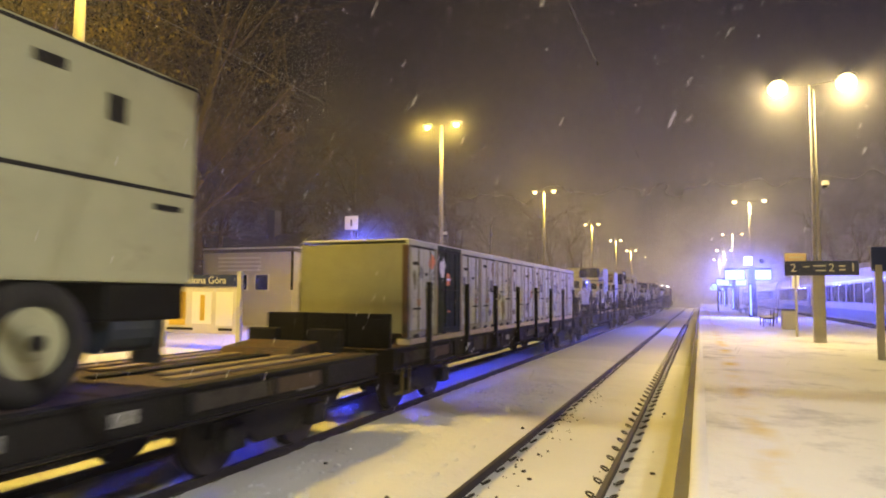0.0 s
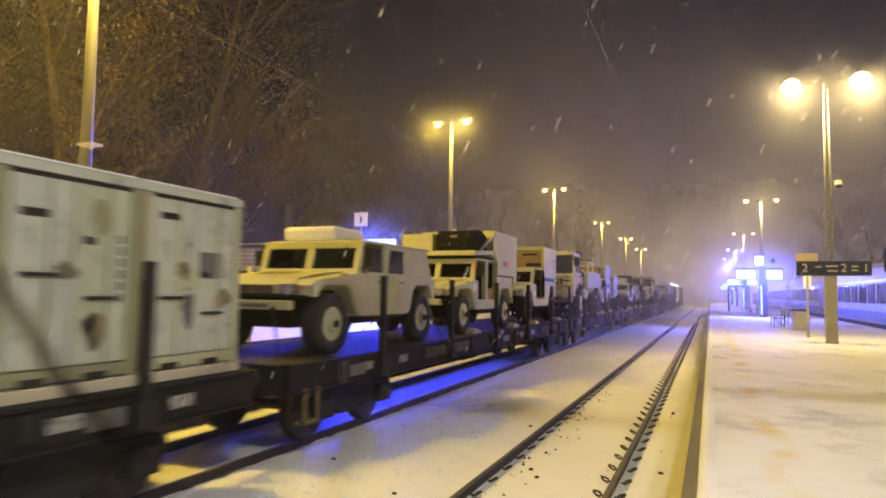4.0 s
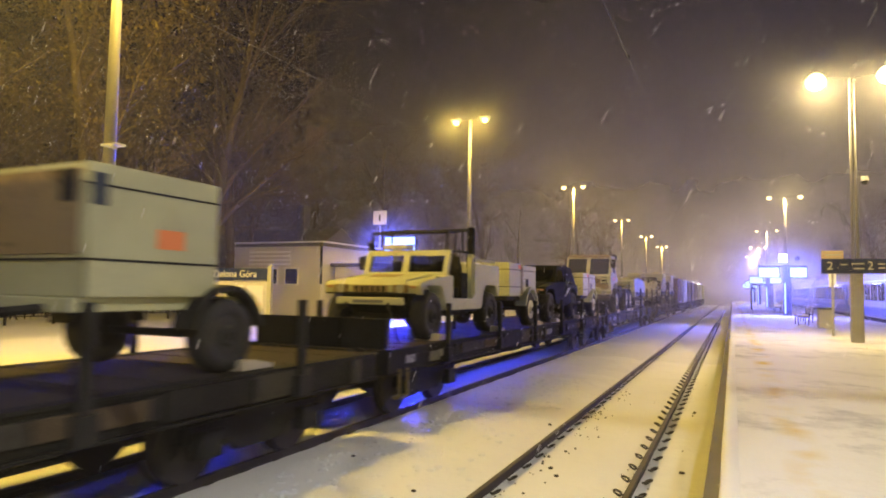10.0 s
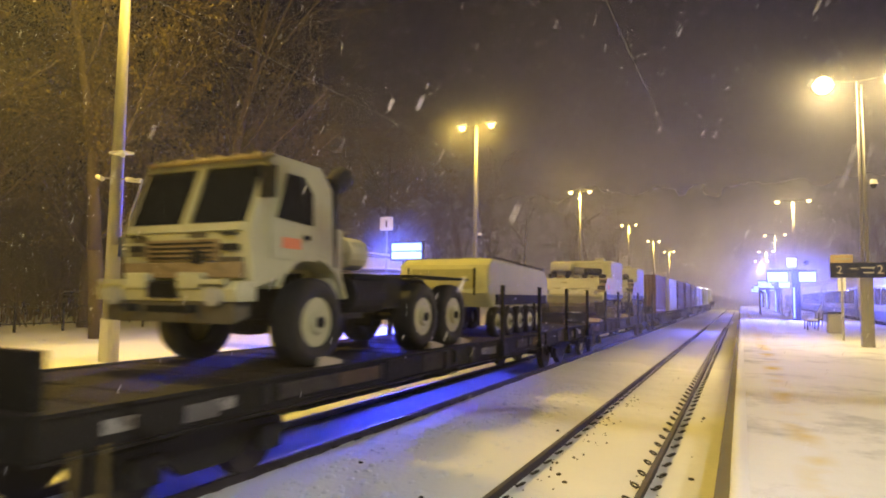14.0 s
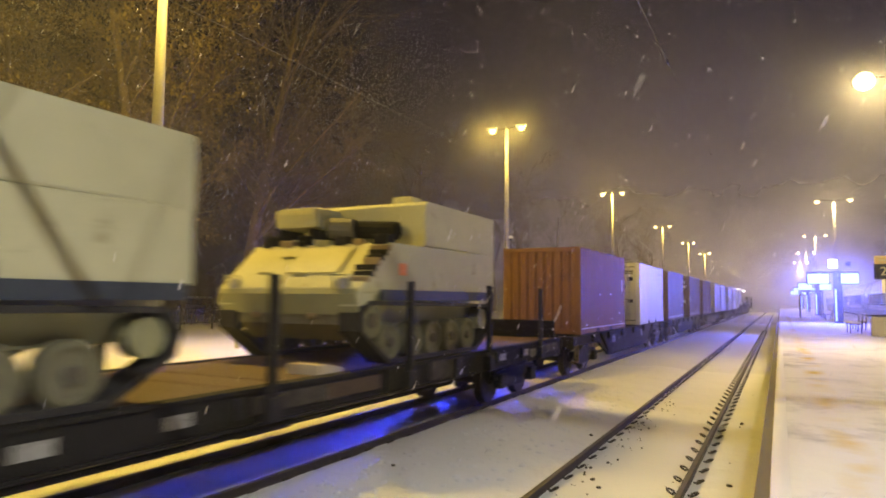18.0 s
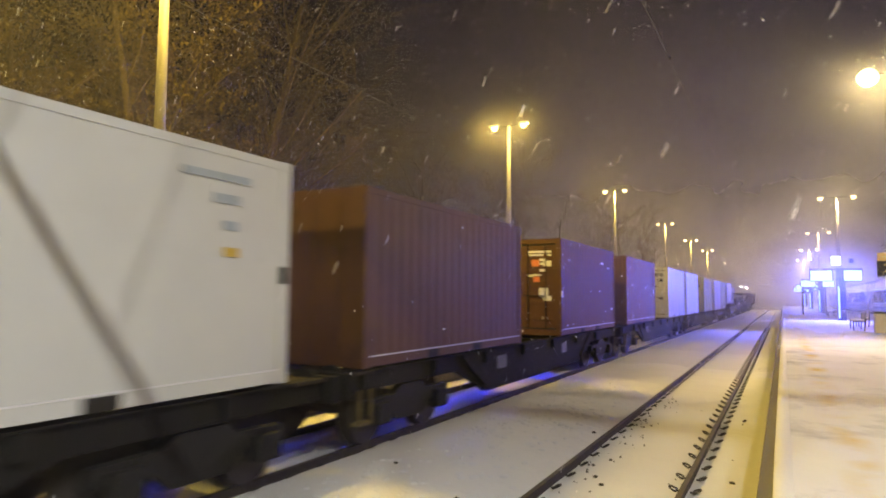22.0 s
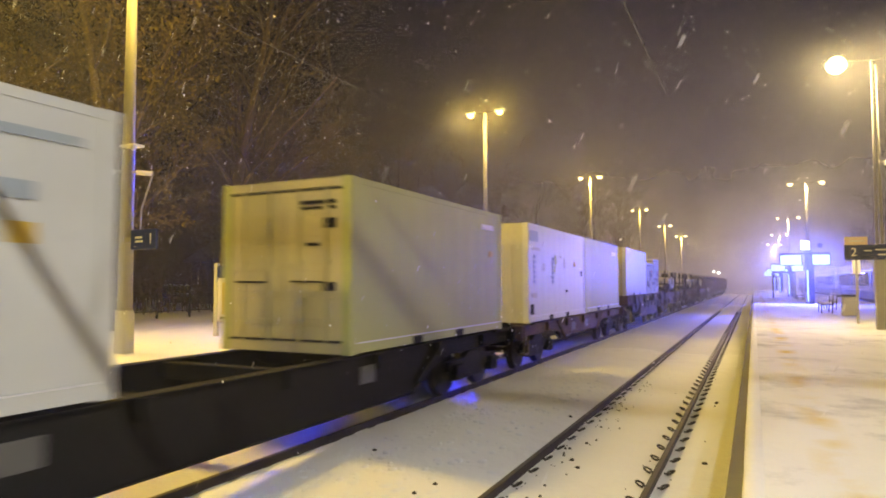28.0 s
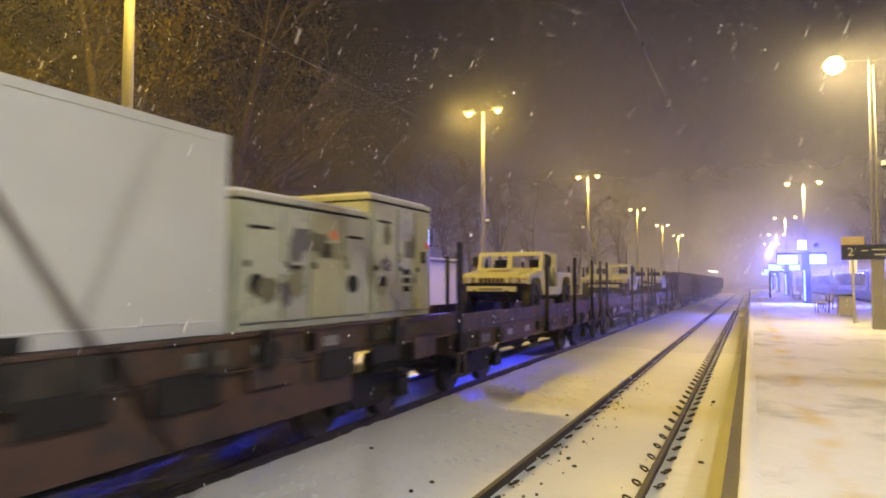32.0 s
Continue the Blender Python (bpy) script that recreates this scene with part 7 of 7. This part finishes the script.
        part("tow_eye", Shape().rod((x - 0.08, 0.29, 0.72), (x + 0.08, 0.29, 0.72), 0.045, n=8), DIRT_SODIUM_OCHRE, t)
    part("engine_hatch", Shape().prism([(0.52, 1.33), (0.96, 1.725), (0.945, 1.745), (0.505, 1.35)], -0.2, 0.75), paint, t)
    part("mark", Shape().box(W + 0.001, W + 0.006, 1.25, 1.48, 1.32, 1.50), ORANGE_MARK, t)
    part("vent_cap", Shape().box(0.6, 1.0, 2.2, 2.5, 2.56, 2.68, 0.04), paint, t)
    return t


def shelter_truck(label, paint):
    """The rear of a truck with a tall square cabin on it."""
    t = thing("shelter_truck", label, "army vehicle", "army vehicles on the train")
    for x in (-0.45, 0.45):
        part("chassis_rail", Shape().box(x - 0.06, x + 0.06, 0.0, 6.2, 0.80, 1.05), DARK_STEEL, t)
    b = part("cabin", Shape().box(-1.2, 1.2, 2.0, 6.5, 1.08, 3.28, 0.03), paint, t, "tall pale equipment cabin")
    part("seam", Shape().box(1.201, 1.208, 2.02, 6.48, 2.02, 2.06), DARK_STEEL, b)
    part("lip", Shape().box(1.201, 1.212, 2.0, 6.5, 3.22, 3.25), DARK_STEEL, b)
    for y0, y1, z0, z1 in ((5.35, 5.55, 2.62, 2.88), (5.95, 6.30, 1.84, 1.90), (4.6, 4.9, 2.95, 3.05)):
        part("vent", Shape().box(1.201, 1.212, y0, y1, z0, z1), DARK_STEEL, b)
    part("cab", Shape().prism([(0.05, 1.0), (0.0, 1.7), (0.2, 2.5), (1.7, 2.5), (1.7, 1.0)], -1.15, 1.15, 0.05), paint, t)
    for y in (1.0, 4.75):
        for x, o in ((-1.0, -1), (1.0, 1)):
            road_wheel(t, x, y, 0.55, 0.36, DARK_STEEL, paint, o)
    part("tool_locker", Shape().box(0.7, 1.16, 2.4, 3.4, 0.6, 1.05, 0.03), DARK_STEEL, t)
    part("rear_locker", Shape().box(-1.15, 1.15, 5.45, 6.46, 0.70, 1.08, 0.03), BLACK_STEEL, t)
    part("tank", Shape().rod((0.9, 5.55, 0.62), (0.9, 6.2, 0.62), 0.24, n=16), NAVY, t)
    part("mudflap", Shape().box(0.75, 1.18, 6.12, 6.15, 0.25, 0.7), RUBBER, t)
    return t


# ---- the wagons and their loads, in order ----
first_wagon = loaded(flat_wagon(18.6, (), "flat wagon with a rusty deck carrying a cabin truck", planks=WAGON_RUST), -9.1, 0)
for x, y, n in ((-0.95, 14.6, 3.4), (-0.55, 14.9, 3.2), (0.0, 14.4, 3.7), (0.42, 15.0, 3.0), (0.86, 14.7, 3.4)):
    part("deck_strip", Shape().box(x - 0.10, x + 0.10, y, y + n, 1.228, 1.262, 0.008), DIRT_SODIUM_OCHRE if x else WAGON_STEEL, first_wagon, "raised steel strip along the deck")
part("folded_ramp", Shape().prism([(17.5, 1.23), (17.6, 1.34), (18.3, 1.42), (18.4, 1.23)], -0.9, 0.5, 0.02), WAGON_RUST, first_wagon, "folded rusty ramp")
for x in (-0.7, 0.55):
    part("end_bracket", Shape().box(x - 0.3, x + 0.3, 18.36, 18.5, 1.22, 1.62, 0.03), DARK_STEEL, first_wagon)
loaded(shelter_truck("pale army truck with a tall square cabin", SAND_B), -0.97, 1.22)
loaded(flat_wagon(18.5, [1.45 + 2.2 * i for i in range(8)], "stake wagon carrying a row of pale lockers", deck=1.24, flap_front=0.62), 10.15, 0)
SHADES = [(PALE_SCUFF, PALE_GREEN), (PALE_GREEN, PALE_SCUFF), (PALE_GREEN, SAND_B), (PALE_SCUFF, PALE_SCUFF), (PALE_GREEN, PALE_SCUFF)]
LOCKERS = []
for i in range(12):
    dark = i == 1
    LOCKERS.append(loaded(cargo_box("dark green freight locker on the stake wagon" if dark else "pale scuffed freight locker on the stake wagon", (DARK_GREEN, DARK_GREEN) if dark else SHADES[i * 3 % 5], DARK_GREEN if dark else (OLIVE_TRIM, PALE_GREEN, OLIVE_TRIM, SAND_B)[i % 4], i), 11.15 + 1.452 * i, 1.36))
def painted_tag(t, m, y, z, n, h, seed):
    """A ragged sprayed mark on a locker's side."""
    g = random.Random(seed)
    pts = [(y + n * 0.5 + n * 0.5 * math.cos(a) * g.uniform(0.5, 1.1), z + h * 0.5 + h * 0.5 * math.sin(a) * g.uniform(0.5, 1.1)) for a in [i * math.pi / 7 for i in range(14)]]
    part("painted_tag", Shape().prism(pts, 1.2165, 1.2235), m, t, "ragged sprayed mark")


g = random.Random(77)
for k, locker in enumerate(LOCKERS):
    for i in range(5):
        if k != 1:
            painted_tag(locker, (OLIVE_TRIM, DIRT_SODIUM_OCHRE, PLATE_GREY, SAND_B, WHEEL_TAN, PALE_SCUFF)[(k + i * 5) % 6], g.uniform(0.05, 1.05), g.uniform(0.15, 1.3), g.uniform(0.08, 0.34), g.uniform(0.18, 0.55), 100 + k * 7 + i)
    part("rust_gap", Shape().box(1.10, 1.222, -0.02, 0.03, 0.02, 1.80), DIRT_SODIUM_OCHRE if k % 3 else WAGON_RUST, locker, "rusty joint between two lockers")
part("red_disc", Shape().rod((1.218, 0.62, 1.18), (1.226, 0.62, 1.18), 0.14, n=16), ORANGE_MARK, LOCKERS[1], "red round mark")
part("disc_bar", Shape().box(1.226, 1.230, 0.52, 0.72, 1.15, 1.20), SIGN_WHITE, LOCKERS[1])
for k, (y, z, n, h) in enumerate([(1.0, 1.35, 0.34, 0.36), (0.10, 1.15, 0.42, 0.52), (0.62, 0.45, 0.16, 0.05), (0.75, 0.7, 0.35, 0.35), (0.3, 0.9, 0.5, 0.7), (0.8, 1.1, 0.4, 0.6)]):
    painted_tag(LOCKERS[(0, 1, 1, 6, 5, 8)[k]], (ORANGE_MARK, SIGN_WHITE, ORANGE_MARK, ORANGE_FADED, PALE_SCUFF, SAND_B)[k], y, z, n, h, k)
for x in (-1.13, 0.0, 1.13):
    for i in range(4):
        loaded(solid("timber_bearer", Shape().box(-0.14, 0.14, 0, 4.32, 0.0, 0.105, 0.01), WOOD, "long pale timber bearer under the lockers", "beam", "bearers on the wagon"), 11.15 + 4.356 * i, 1.252, x)
loaded(flat_wagon(18.4, [2.4 + 3.0 * i for i in range(6)], "flat wagon carrying three army scout cars", planks=PLANK_SNOW), 29.35, 0)
loaded(scout_car("sand-coloured army scout car with a closed cab", SAND, "hard", "rack"), 29.9, 1.22)
loaded(scout_car("sand-coloured scout car with a tall equipment shelter and missing doors", SAND_B, "shelter"), 35.55, 1.22)
loaded(scout_car("sand-coloured scout car with a square box and a dark blue band", SAND_B, "box", hub=RUBBER), 41.30, 1.22)
loaded(flat_wagon(18.2, [1.5 + 2.95 * i for i in range(6)], "flat wagon carrying a truck, a scout car and a trailer", planks=PLANK_SNOW, flap_front=0.4, stake_top=2.05), 48.3, 0)
loaded(cargo_truck("sand-coloured two-axled army truck with an empty drop-side bed", SAND_B), 49.08, 1.22)
loaded(scout_car("sand-coloured scout car with a square box and a dark blue band", SAND_B, "box", hub=RUBBER), 55.52, 1.22)
loaded(trailer("tall sand-coloured equipment trailer", SAND_B, True), 61.75, 1.22)
loaded(flat_wagon(18.9, [2.2 + 2.95 * i for i in range(6)], "flat wagon carrying scout cars and low trailers", planks=PLANK_SNOW, flap_front=0.5, stake_top=1.95), 66.9, 0)
loaded(scout_car("sand-coloured open-backed scout car with a black tubular roof frame", SAND_B, "open", "frame", hub=RUBBER), 68.25, 1.22)
loaded(trailer("low sand-coloured trailer with panelled boxes", SAND_B), 74.0, 1.22)
loaded(scout_car("dark olive scout car with a black canvas top", OLIVE_BLACK, "soft", hub=RUBBER), 77.15, 1.22)
loaded(trailer("low sand-coloured trailer with panelled boxes", SAND_B), 83.1, 1.22)
loaded(flat_wagon(19.6, [10.6 + 2.95 * i for i in range(4)], "flat wagon carrying a truck tractor and a supply trailer", planks=DARK_PLANK, flap_front=0.5), 86.4, 0)
loaded(cargo_truck("sand-coloured three-axled army truck tractor", SAND, True), 88.75, 1.22)
loaded(tank_trailer("pale supply trailer with a yellow front", SAND_B), 96.9, 1.22)
loaded(flat_wagon(19.0, [2.6 + 2.95 * i for i in range(6)], "flat wagon carrying two tracked command carriers", flap_rear=0.45, flap_front=0.4), 106.6, 0)
loaded(command_carrier("sand-coloured tracked command carrier with pale road wheels", SAND), 109.22, 1.22)
loaded(command_carrier("sand-coloured tracked command carrier with pale road wheels", SAND), 116.65, 1.22)
BASE = 1.175
for u, n, rusty in ((127.2, 17.0, False), (144.4, 16.2, False), (160.8, 17.4, False), (178.4, 17.0, False), (195.8, 13.6, True)):
    loaded(container_wagon(n, "dark skeleton wagon carrying shipping containers" if not rusty else "rusty skeleton wagon carrying shipping containers", (1.1, n - 1.1), rusty), u, 0)
PLATE = ("plate", SIGN_WHITE)
red1 = loaded(container(RED_BROWN, "red-brown corrugated steel container", "waves"), 128.24, BASE)
side_marks(red1, [(*PLATE, 5.55, 5.62, 1.35, 1.75)])
white1 = loaded(container(WHITE_PAINT, "white refrigerated container with barred doors", "doors", "flat", front_tint=CREAM), 137.22, BASE)
side_marks(white1, [("print_bar", PRINT_GREY, 4.5, 5.4, 2.22, 2.30), ("print_bar", PRINT_GREY, 4.9, 5.25, 1.98, 2.08), ("print_bar", PRINT_GREY, 5.05, 5.22, 1.70, 1.80), ("label", SIGN_YELLOW, 5.05, 5.25, 1.42, 1.52), ("vent", DARK_STEEL, 5.90, 6.02, 1.15, 1.35)])
loaded(container(RED_DARK, "dark maroon steel container with a plain front", "plain"), 144.85, BASE)
red3 = loaded(container(RED_DARK, "maroon steel container with barred doors", "doors"), 153.87, BASE)
side_marks(red3, [(*PLATE, 0.03, 0.15, 1.02, 1.18), (*PLATE, 5.55, 5.72, 0.60, 0.66), (*PLATE, 4.2, 4.5, 2.08, 2.14)])
red4 = loaded(container(RED_BROWN, "red-brown steel container with a dark recessed front", "plain"), 161.9, BASE)
side_marks(red4, [("door_slot", DARK_STEEL, 5.35, 5.50, 1.25, 2.15), (*PLATE, 5.52, 5.66, 1.2, 1.38)])
loaded(container(CREAM, "cream container with ribbed double doors", "doors", "flat"), 171.82, BASE)
whb = loaded(container(WHITE_PAINT, "smooth white refrigerated container on a dark wagon", "plain", "flat"), 178.80, BASE)
side_marks(whb, [("label", SIGN_YELLOW, 5.1, 5.32, 1.35, 1.52), ("label", PRINT_GREY, 5.0, 5.3, 1.7, 1.85), ("print_bar", PRINT_GREY, 4.4, 5.7, 2.2, 2.28)])
yel = loaded(container(YELLOW_PALE, "pale yellow container with barred double doors", "doors", "flat", front_tint=YELLOW_BOX), 188.60, BASE)
side_marks(yel, [(*PLATE, 4.9, 5.55, 2.18, 2.28), ("label", SIGN_YELLOW, 5.3, 5.5, 1.6, 1.72)])
whc = loaded(container(WHITE_PAINT, "white equipment container with small vents and patches", "plain", "flat", front_tint=CREAM), 196.62, BASE)
side_marks(whc, [("vent", DARK_STEEL, 0.15, 0.42, 0.22, 0.48), ("vent", DARK_STEEL, 3.6, 3.8, 0.75, 0.82), ("label", SIGN_YELLOW, 4.6, 4.8, 1.55, 1.7), ("vent", DARK_STEEL, 5.5, 5.62, 1.25, 1.42)])
side_marks(whc, [("grey_patch", PRINT_GREY, 0.10, 0.82, 2.12, 2.40), ("stain", CREAM, 0.34, 1.0, 1.89, 1.97), ("stain", CREAM, 0.26, 0.66, 0.65, 0.77)])
for y in (0.42, 2.15):
    side_marks(whc, [("print_bar", PRINT_GREY, y, y + 0.16, 1.02 + 0.13 * i, 1.11 + 0.13 * i) for i in range(6)])
for k, (y, z, n, h) in enumerate([(3.3, 1.45, 0.32, 0.34), (2.3, 1.5, 0.4, 0.36), (1.2, 1.3, 0.3, 0.3), (2.2, 1.3, 0.3, 0.25)]):
    painted_tag(whc, (CREAM, YELLOW_PALE)[k % 2], y, z, n, h, 30 + k)
yel2 = loaded(container(YELLOW_PALE, "pale yellow-green container on a rusty wagon", "plain", "flat", front_tint=CREAM), 202.72, BASE)
side_marks(yel2, [(*PLATE, 4.5, 5.4, 2.12, 2.28), ("label", SIGN_YELLOW, 5.25, 5.42, 1.55, 1.7)])
last = loaded(flat_wagon(12.2, [1.4 + 2.9 * i for i in range(4)], "rusty low-sided wagon carrying a white container and equipment racks", deck=1.62, steel=WAGON_RUST, stake_top=1.66), 209.75, 0)
for x in (-0.95, 0.95):
    part("end_stake", Shape().box(x - 0.06, x + 0.06, 0.02, 0.16, 1.3, 3.05, 0.015), DARK_STEEL, last)
# skirts added to darken the wagon's underside by covering the lit snow
for x in (-1.38, 1.38):
    part("skirt", Shape().box(x - 0.03, x + 0.03, 3.4, 9.0, 0.58, 1.24, 0.01), WAGON_RUST, last, "rust-coloured skirt added to hide the lit snow below")
    for y in (0.9, 9.6):
        part("skirt", Shape().box(x - 0.03, x + 0.03, y, y + 1.8, 0.86, 1.24, 0.01), BLACK_STEEL, last)
for i in range(9):
    part("side_box", Shape().box(1.42, 1.47, 0.7 + i * 1.25, 1.5 + i * 1.25, 0.95 + 0.06 * (i % 2), 1.30, 0.012), (DARK_STEEL, WAGON_RUST)[i * 2 % 3 % 2], last)
loaded(container(WHITE_PAINT, "white container on a rusty wagon", "plain", "flat", height=2.20, front_tint=YELLOW_BOX), 210.5, 1.62)


def equipment_rack(label, width, height, panels):
    t = thing("equipment_rack", label, "container", "equipment racks on the train")
    part("body", Shape().box(-1.2, 1.17, 0.01, width - 0.01, 0, height - 0.10, 0.02), PALE_GREEN, t)
    part("lip", Shape().box(-1.2, 1.185, 0.02, width - 0.02, height - 0.10, height - 0.07), DARK_STEEL, t)
    part("lid", Shape().box(-1.21, 1.21, 0, width, height - 0.07, height, 0.02), PALE_SCUFF, t)
    part("snow_cover", Shape().box(-1.15, 1.12, 0.06, width - 0.06, height, height + 0.05, 0.02), SNOW, t)
    y = 0.05
    for i, n in enumerate(panels):
        d = part("panel", Shape().box(1.17, 1.205, y + 0.03, y + n - 0.03, 0.10, height - 0.14, 0.015), (PALE_GREEN, PALE_SCUFF, SAND_B)[i % 3], t)
        c = y + n * 0.5
        if i % 3 == 0:
            part("round_vent", Shape().rod((1.205, c - 0.1, 0.55), (1.222, c - 0.1, 0.55), 0.13, n=18), DARK_STEEL, d)
            part("slot", Shape().box(1.205, 1.216, c - 0.24, c + 0.16, height - 0.42, height - 0.38), DARK_STEEL, d)
        elif i % 3 == 1:
            for z in (0.42, 0.56, 0.70):
                part("louvre", Shape().box(1.205, 1.222, c - 0.12, c + 0.12, z, z + 0.09, 0.01), DARK_STEEL, d)
            part("hatch", Shape().box(1.205, 1.216, c - 0.05, c + 0.25, 0.98, 1.26, 0.01), PLATE_GREY, d)
        else:
            part("latch", Shape().box(1.205, 1.225, c - 0.06, c + 0.06, 0.9, 1.1), DARK_STEEL, d)
            part("warning_label", Shape().box(1.205, 1.211, c + 0.08, c + 0.24, 1.16, 1.28), ORANGE_MARK, d)
        part("hasp", Shape().box(1.205, 1.225, y + 0.06, y + 0.12, 0.75, 0.83), DARK_STEEL, d)
        y += n
    g = random.Random(int(width * 100))
    for i in range(9):
        painted_tag(t, (OLIVE_TRIM, PLATE_GREY, SAND_B, WHEEL_TAN, PALE_SCUFF)[i % 5], g.uniform(0.05, width - 0.5), g.uniform(0.1, height - 0.6), g.uniform(0.15, 0.45), g.uniform(0.15, 0.5), 300 + i + int(height * 10))
    return t


loaded(equipment_rack("pale green panelled equipment rack", 2.75, 1.62, (0.7, 0.55, 0.75, 0.7)), 216.75, 1.62)
loaded(equipment_rack("taller pale green equipment rack with snow on its lid", 2.0, 1.92, (0.75, 0.6, 0.6)), 219.55, 1.62)
for u, n, at in ((221.95, 13.0, 227.25), (235.6, 12.8, 242.0), (249.0, 12.6, 254.6)):
    loaded(flat_wagon(n, [0.30, 6.0, 9.0, n - 1.6, n - 0.25], "rusty low-sided wagon carrying an open scout car", deck=1.26, planks=DARK_PLANK, steel=WAGON_RUST, stake_top=2.95, boards=0.32), u, 0)
    loaded(scout_car("sand-coloured open scout car without a roof", SAND_B, "bare", hub=RUBBER), at, 1.26)


def box_wagon(length, label):
    """An open high-sided wagon with ribbed steel walls."""
    t = thing("open_wagon", label, "railway wagon", "open wagons at the train's end")
    part("floor", Shape().box(-1.4, 1.4, 0, length, 1.05, 1.22), DARK_STEEL, t)
    for x in (-1.42, 1.42):
        part("side_wall", Shape().box(x - 0.03, x + 0.03, 0, length, 1.22, 2.95), RED_DARK, t)
        for i in range(int(length / 1.3) + 1):
            part("rib", Shape().box(x - 0.10, x + 0.10, i * 1.3, i * 1.3 + 0.12, 1.1, 2.98, 0.01), WAGON_RUST, t)
    for y in (0, length - 0.06):
        part("end_wall", Shape().box(-1.4, 1.4, y, y + 0.06, 1.22, 2.95), RED_DARK, t)
    for y in (2.0, length - 2.0):
        bogie(t, y)
    buffers(t, length)
    return t


u = 262.3
for i in range(6):
    loaded(box_wagon(13.4, "dark maroon high-sided open wagon"), u, 0)
    u += 14.2

# wooden chocks under the wheels
for y, z in ((36.47, 1.22), (39.8, 1.22), (42.2, 1.22), (45.55, 1.22), (50.4, 1.22), (54.4, 1.22), (56.2, 1.22), (59.55, 1.22), (63.5, 1.22), (68.9, 1.22), (72.25, 1.22), (75.75, 1.22), (77.9, 1.22), (81.2, 1.22), (84.75, 1.22), (90.1, 1.22), (93.5, 1.22), (94.85, 1.22), (109.0, 1.22), (115.9, 1.22)):
    s = Shape().prism([(-0.24, 0.0), (0.26, 0.0), (0.26, 0.06), (-0.10, 0.13), (-0.24, 0.13)], -0.24, 0.27, 0.008)
    ob = solid("wheel_chock", s, WOOD, "raw wooden wheel chock on the wagon deck", "chock", "chocks on the wagons")
    loaded(ob, y + 0.52, z, 0.98)


# ---- falling snow ----
def flakes(name, label, count, lo, hi, size, seed):
    """Many small tilted flakes in the box from lo to hi, one mesh."""
    g = np.random.default_rng(seed)
    c = g.uniform(lo, hi, (count, 3))
    a = g.normal(size=(count, 3))
    a /= np.linalg.norm(a, axis=1)[:, None]
    b = np.cross(a, g.normal(size=(count, 3)))
    b /= np.linalg.norm(b, axis=1)[:, None]
    s = (size * g.uniform(0.6, 1.4, count))[:, None]
    v = np.stack([c + a * s, c + b * s, c - a * s, c - b * s], 1).reshape(-1, 3)
    me = bpy.data.meshes.new(name)
    me.vertices.add(len(v))
    me.vertices.foreach_set("co", v.ravel())
    me.loops.add(count * 4)
    me.loops.foreach_set("vertex_index", np.arange(count * 4, dtype=np.int32))
    me.polygons.add(count)
    me.polygons.foreach_set("loop_start", np.arange(0, count * 4, 4, dtype=np.int32))
    me.update()
    me.validate()
    me.materials.append(FLAKE)
    return tagged(new(name, me), label, "snow", kind="stuff")


near_snow = flakes("falling_snow", "snowflakes driven past by the wind", 110000, (-16, 2.5, -1), (70, 24, 106), 0.014, 3)
mid_snow = flakes("falling_snow", "dense snowfall around the nearer lamps", 40000, (-30, 12, -0.1), (20, 80, 14), 0.011, 5)


def haze_sheet(label, opacity, place, span, height, foot=0.0):
    """A wavering sheet that stands in for snow haze, thinner towards its top and ends, which drifts with the wind."""
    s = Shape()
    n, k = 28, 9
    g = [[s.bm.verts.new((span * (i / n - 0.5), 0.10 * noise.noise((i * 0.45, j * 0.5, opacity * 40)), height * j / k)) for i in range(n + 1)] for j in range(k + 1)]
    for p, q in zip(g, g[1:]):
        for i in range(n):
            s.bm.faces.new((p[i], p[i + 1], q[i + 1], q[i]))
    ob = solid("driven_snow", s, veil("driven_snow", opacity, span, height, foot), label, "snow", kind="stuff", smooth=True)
    HAZE_SHEETS.append((ob, place))
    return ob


# translucent sheets in place of hazy air: distance fade and lamp halos
HAZE_SHEETS = []
haze_sheet("thin haze sheet that gives the platform lamp its halo", 0.072, pose(7, 23.08, -0.15), 42, 22)
haze_sheet("small haze sheet for the halo of the lit screen", 0.055, pose(-13.9, 24.95, 1.4), 6.0, 5.4, 2.2)
haze_sheet("thin haze sheet across the station", 0.050, pose(-12, 29.70, -0.15), 90, 34)
haze_sheet("thin haze sheet across the station", 0.056, pose(-4, 49.5, -0.15), 130, 34)
haze_sheet("haze sheet that fades the far station", 0.20, pose(-2, 73.6, -0.15), 220, 36)
haze_sheet("dense haze sheet that closes the end of the view", 0.60, pose(0, 140, -0.15), 380, 42)
haze_sheet("thin haze sheet before the wood", 0.042, pose(-17.8, 22, 0.4, 0, 0, 90), 90, 34)
haze_sheet("faint haze sheet that lifts the train's dark tones", 0.011, pose(-3.3, 24, -0.1, 0, 0, 90), 80, 24)


def motions():
    times = [0.5 * i for i in range(65)]
    for t, x, u, z in TRAIN:
        walk(t, [(s, pose(x, u - rolled(s), z)) for s in times])
    for w, dy in WHEELS:
        walk(w, [(i / 15, pose(0, dy, 0.455, math.degrees(rolled(i / 15) / 0.455))) for i in range(481)])
    walk(near_snow, [(0, pose(0, 0, 0)), (32, pose(-46, 0, -97))])
    walk(mid_snow, [(0, pose(0, 0, 0)), (32, pose(0, -9, 0))])
    for ob, place in HAZE_SHEETS:
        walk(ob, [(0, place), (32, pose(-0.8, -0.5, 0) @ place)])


motions()
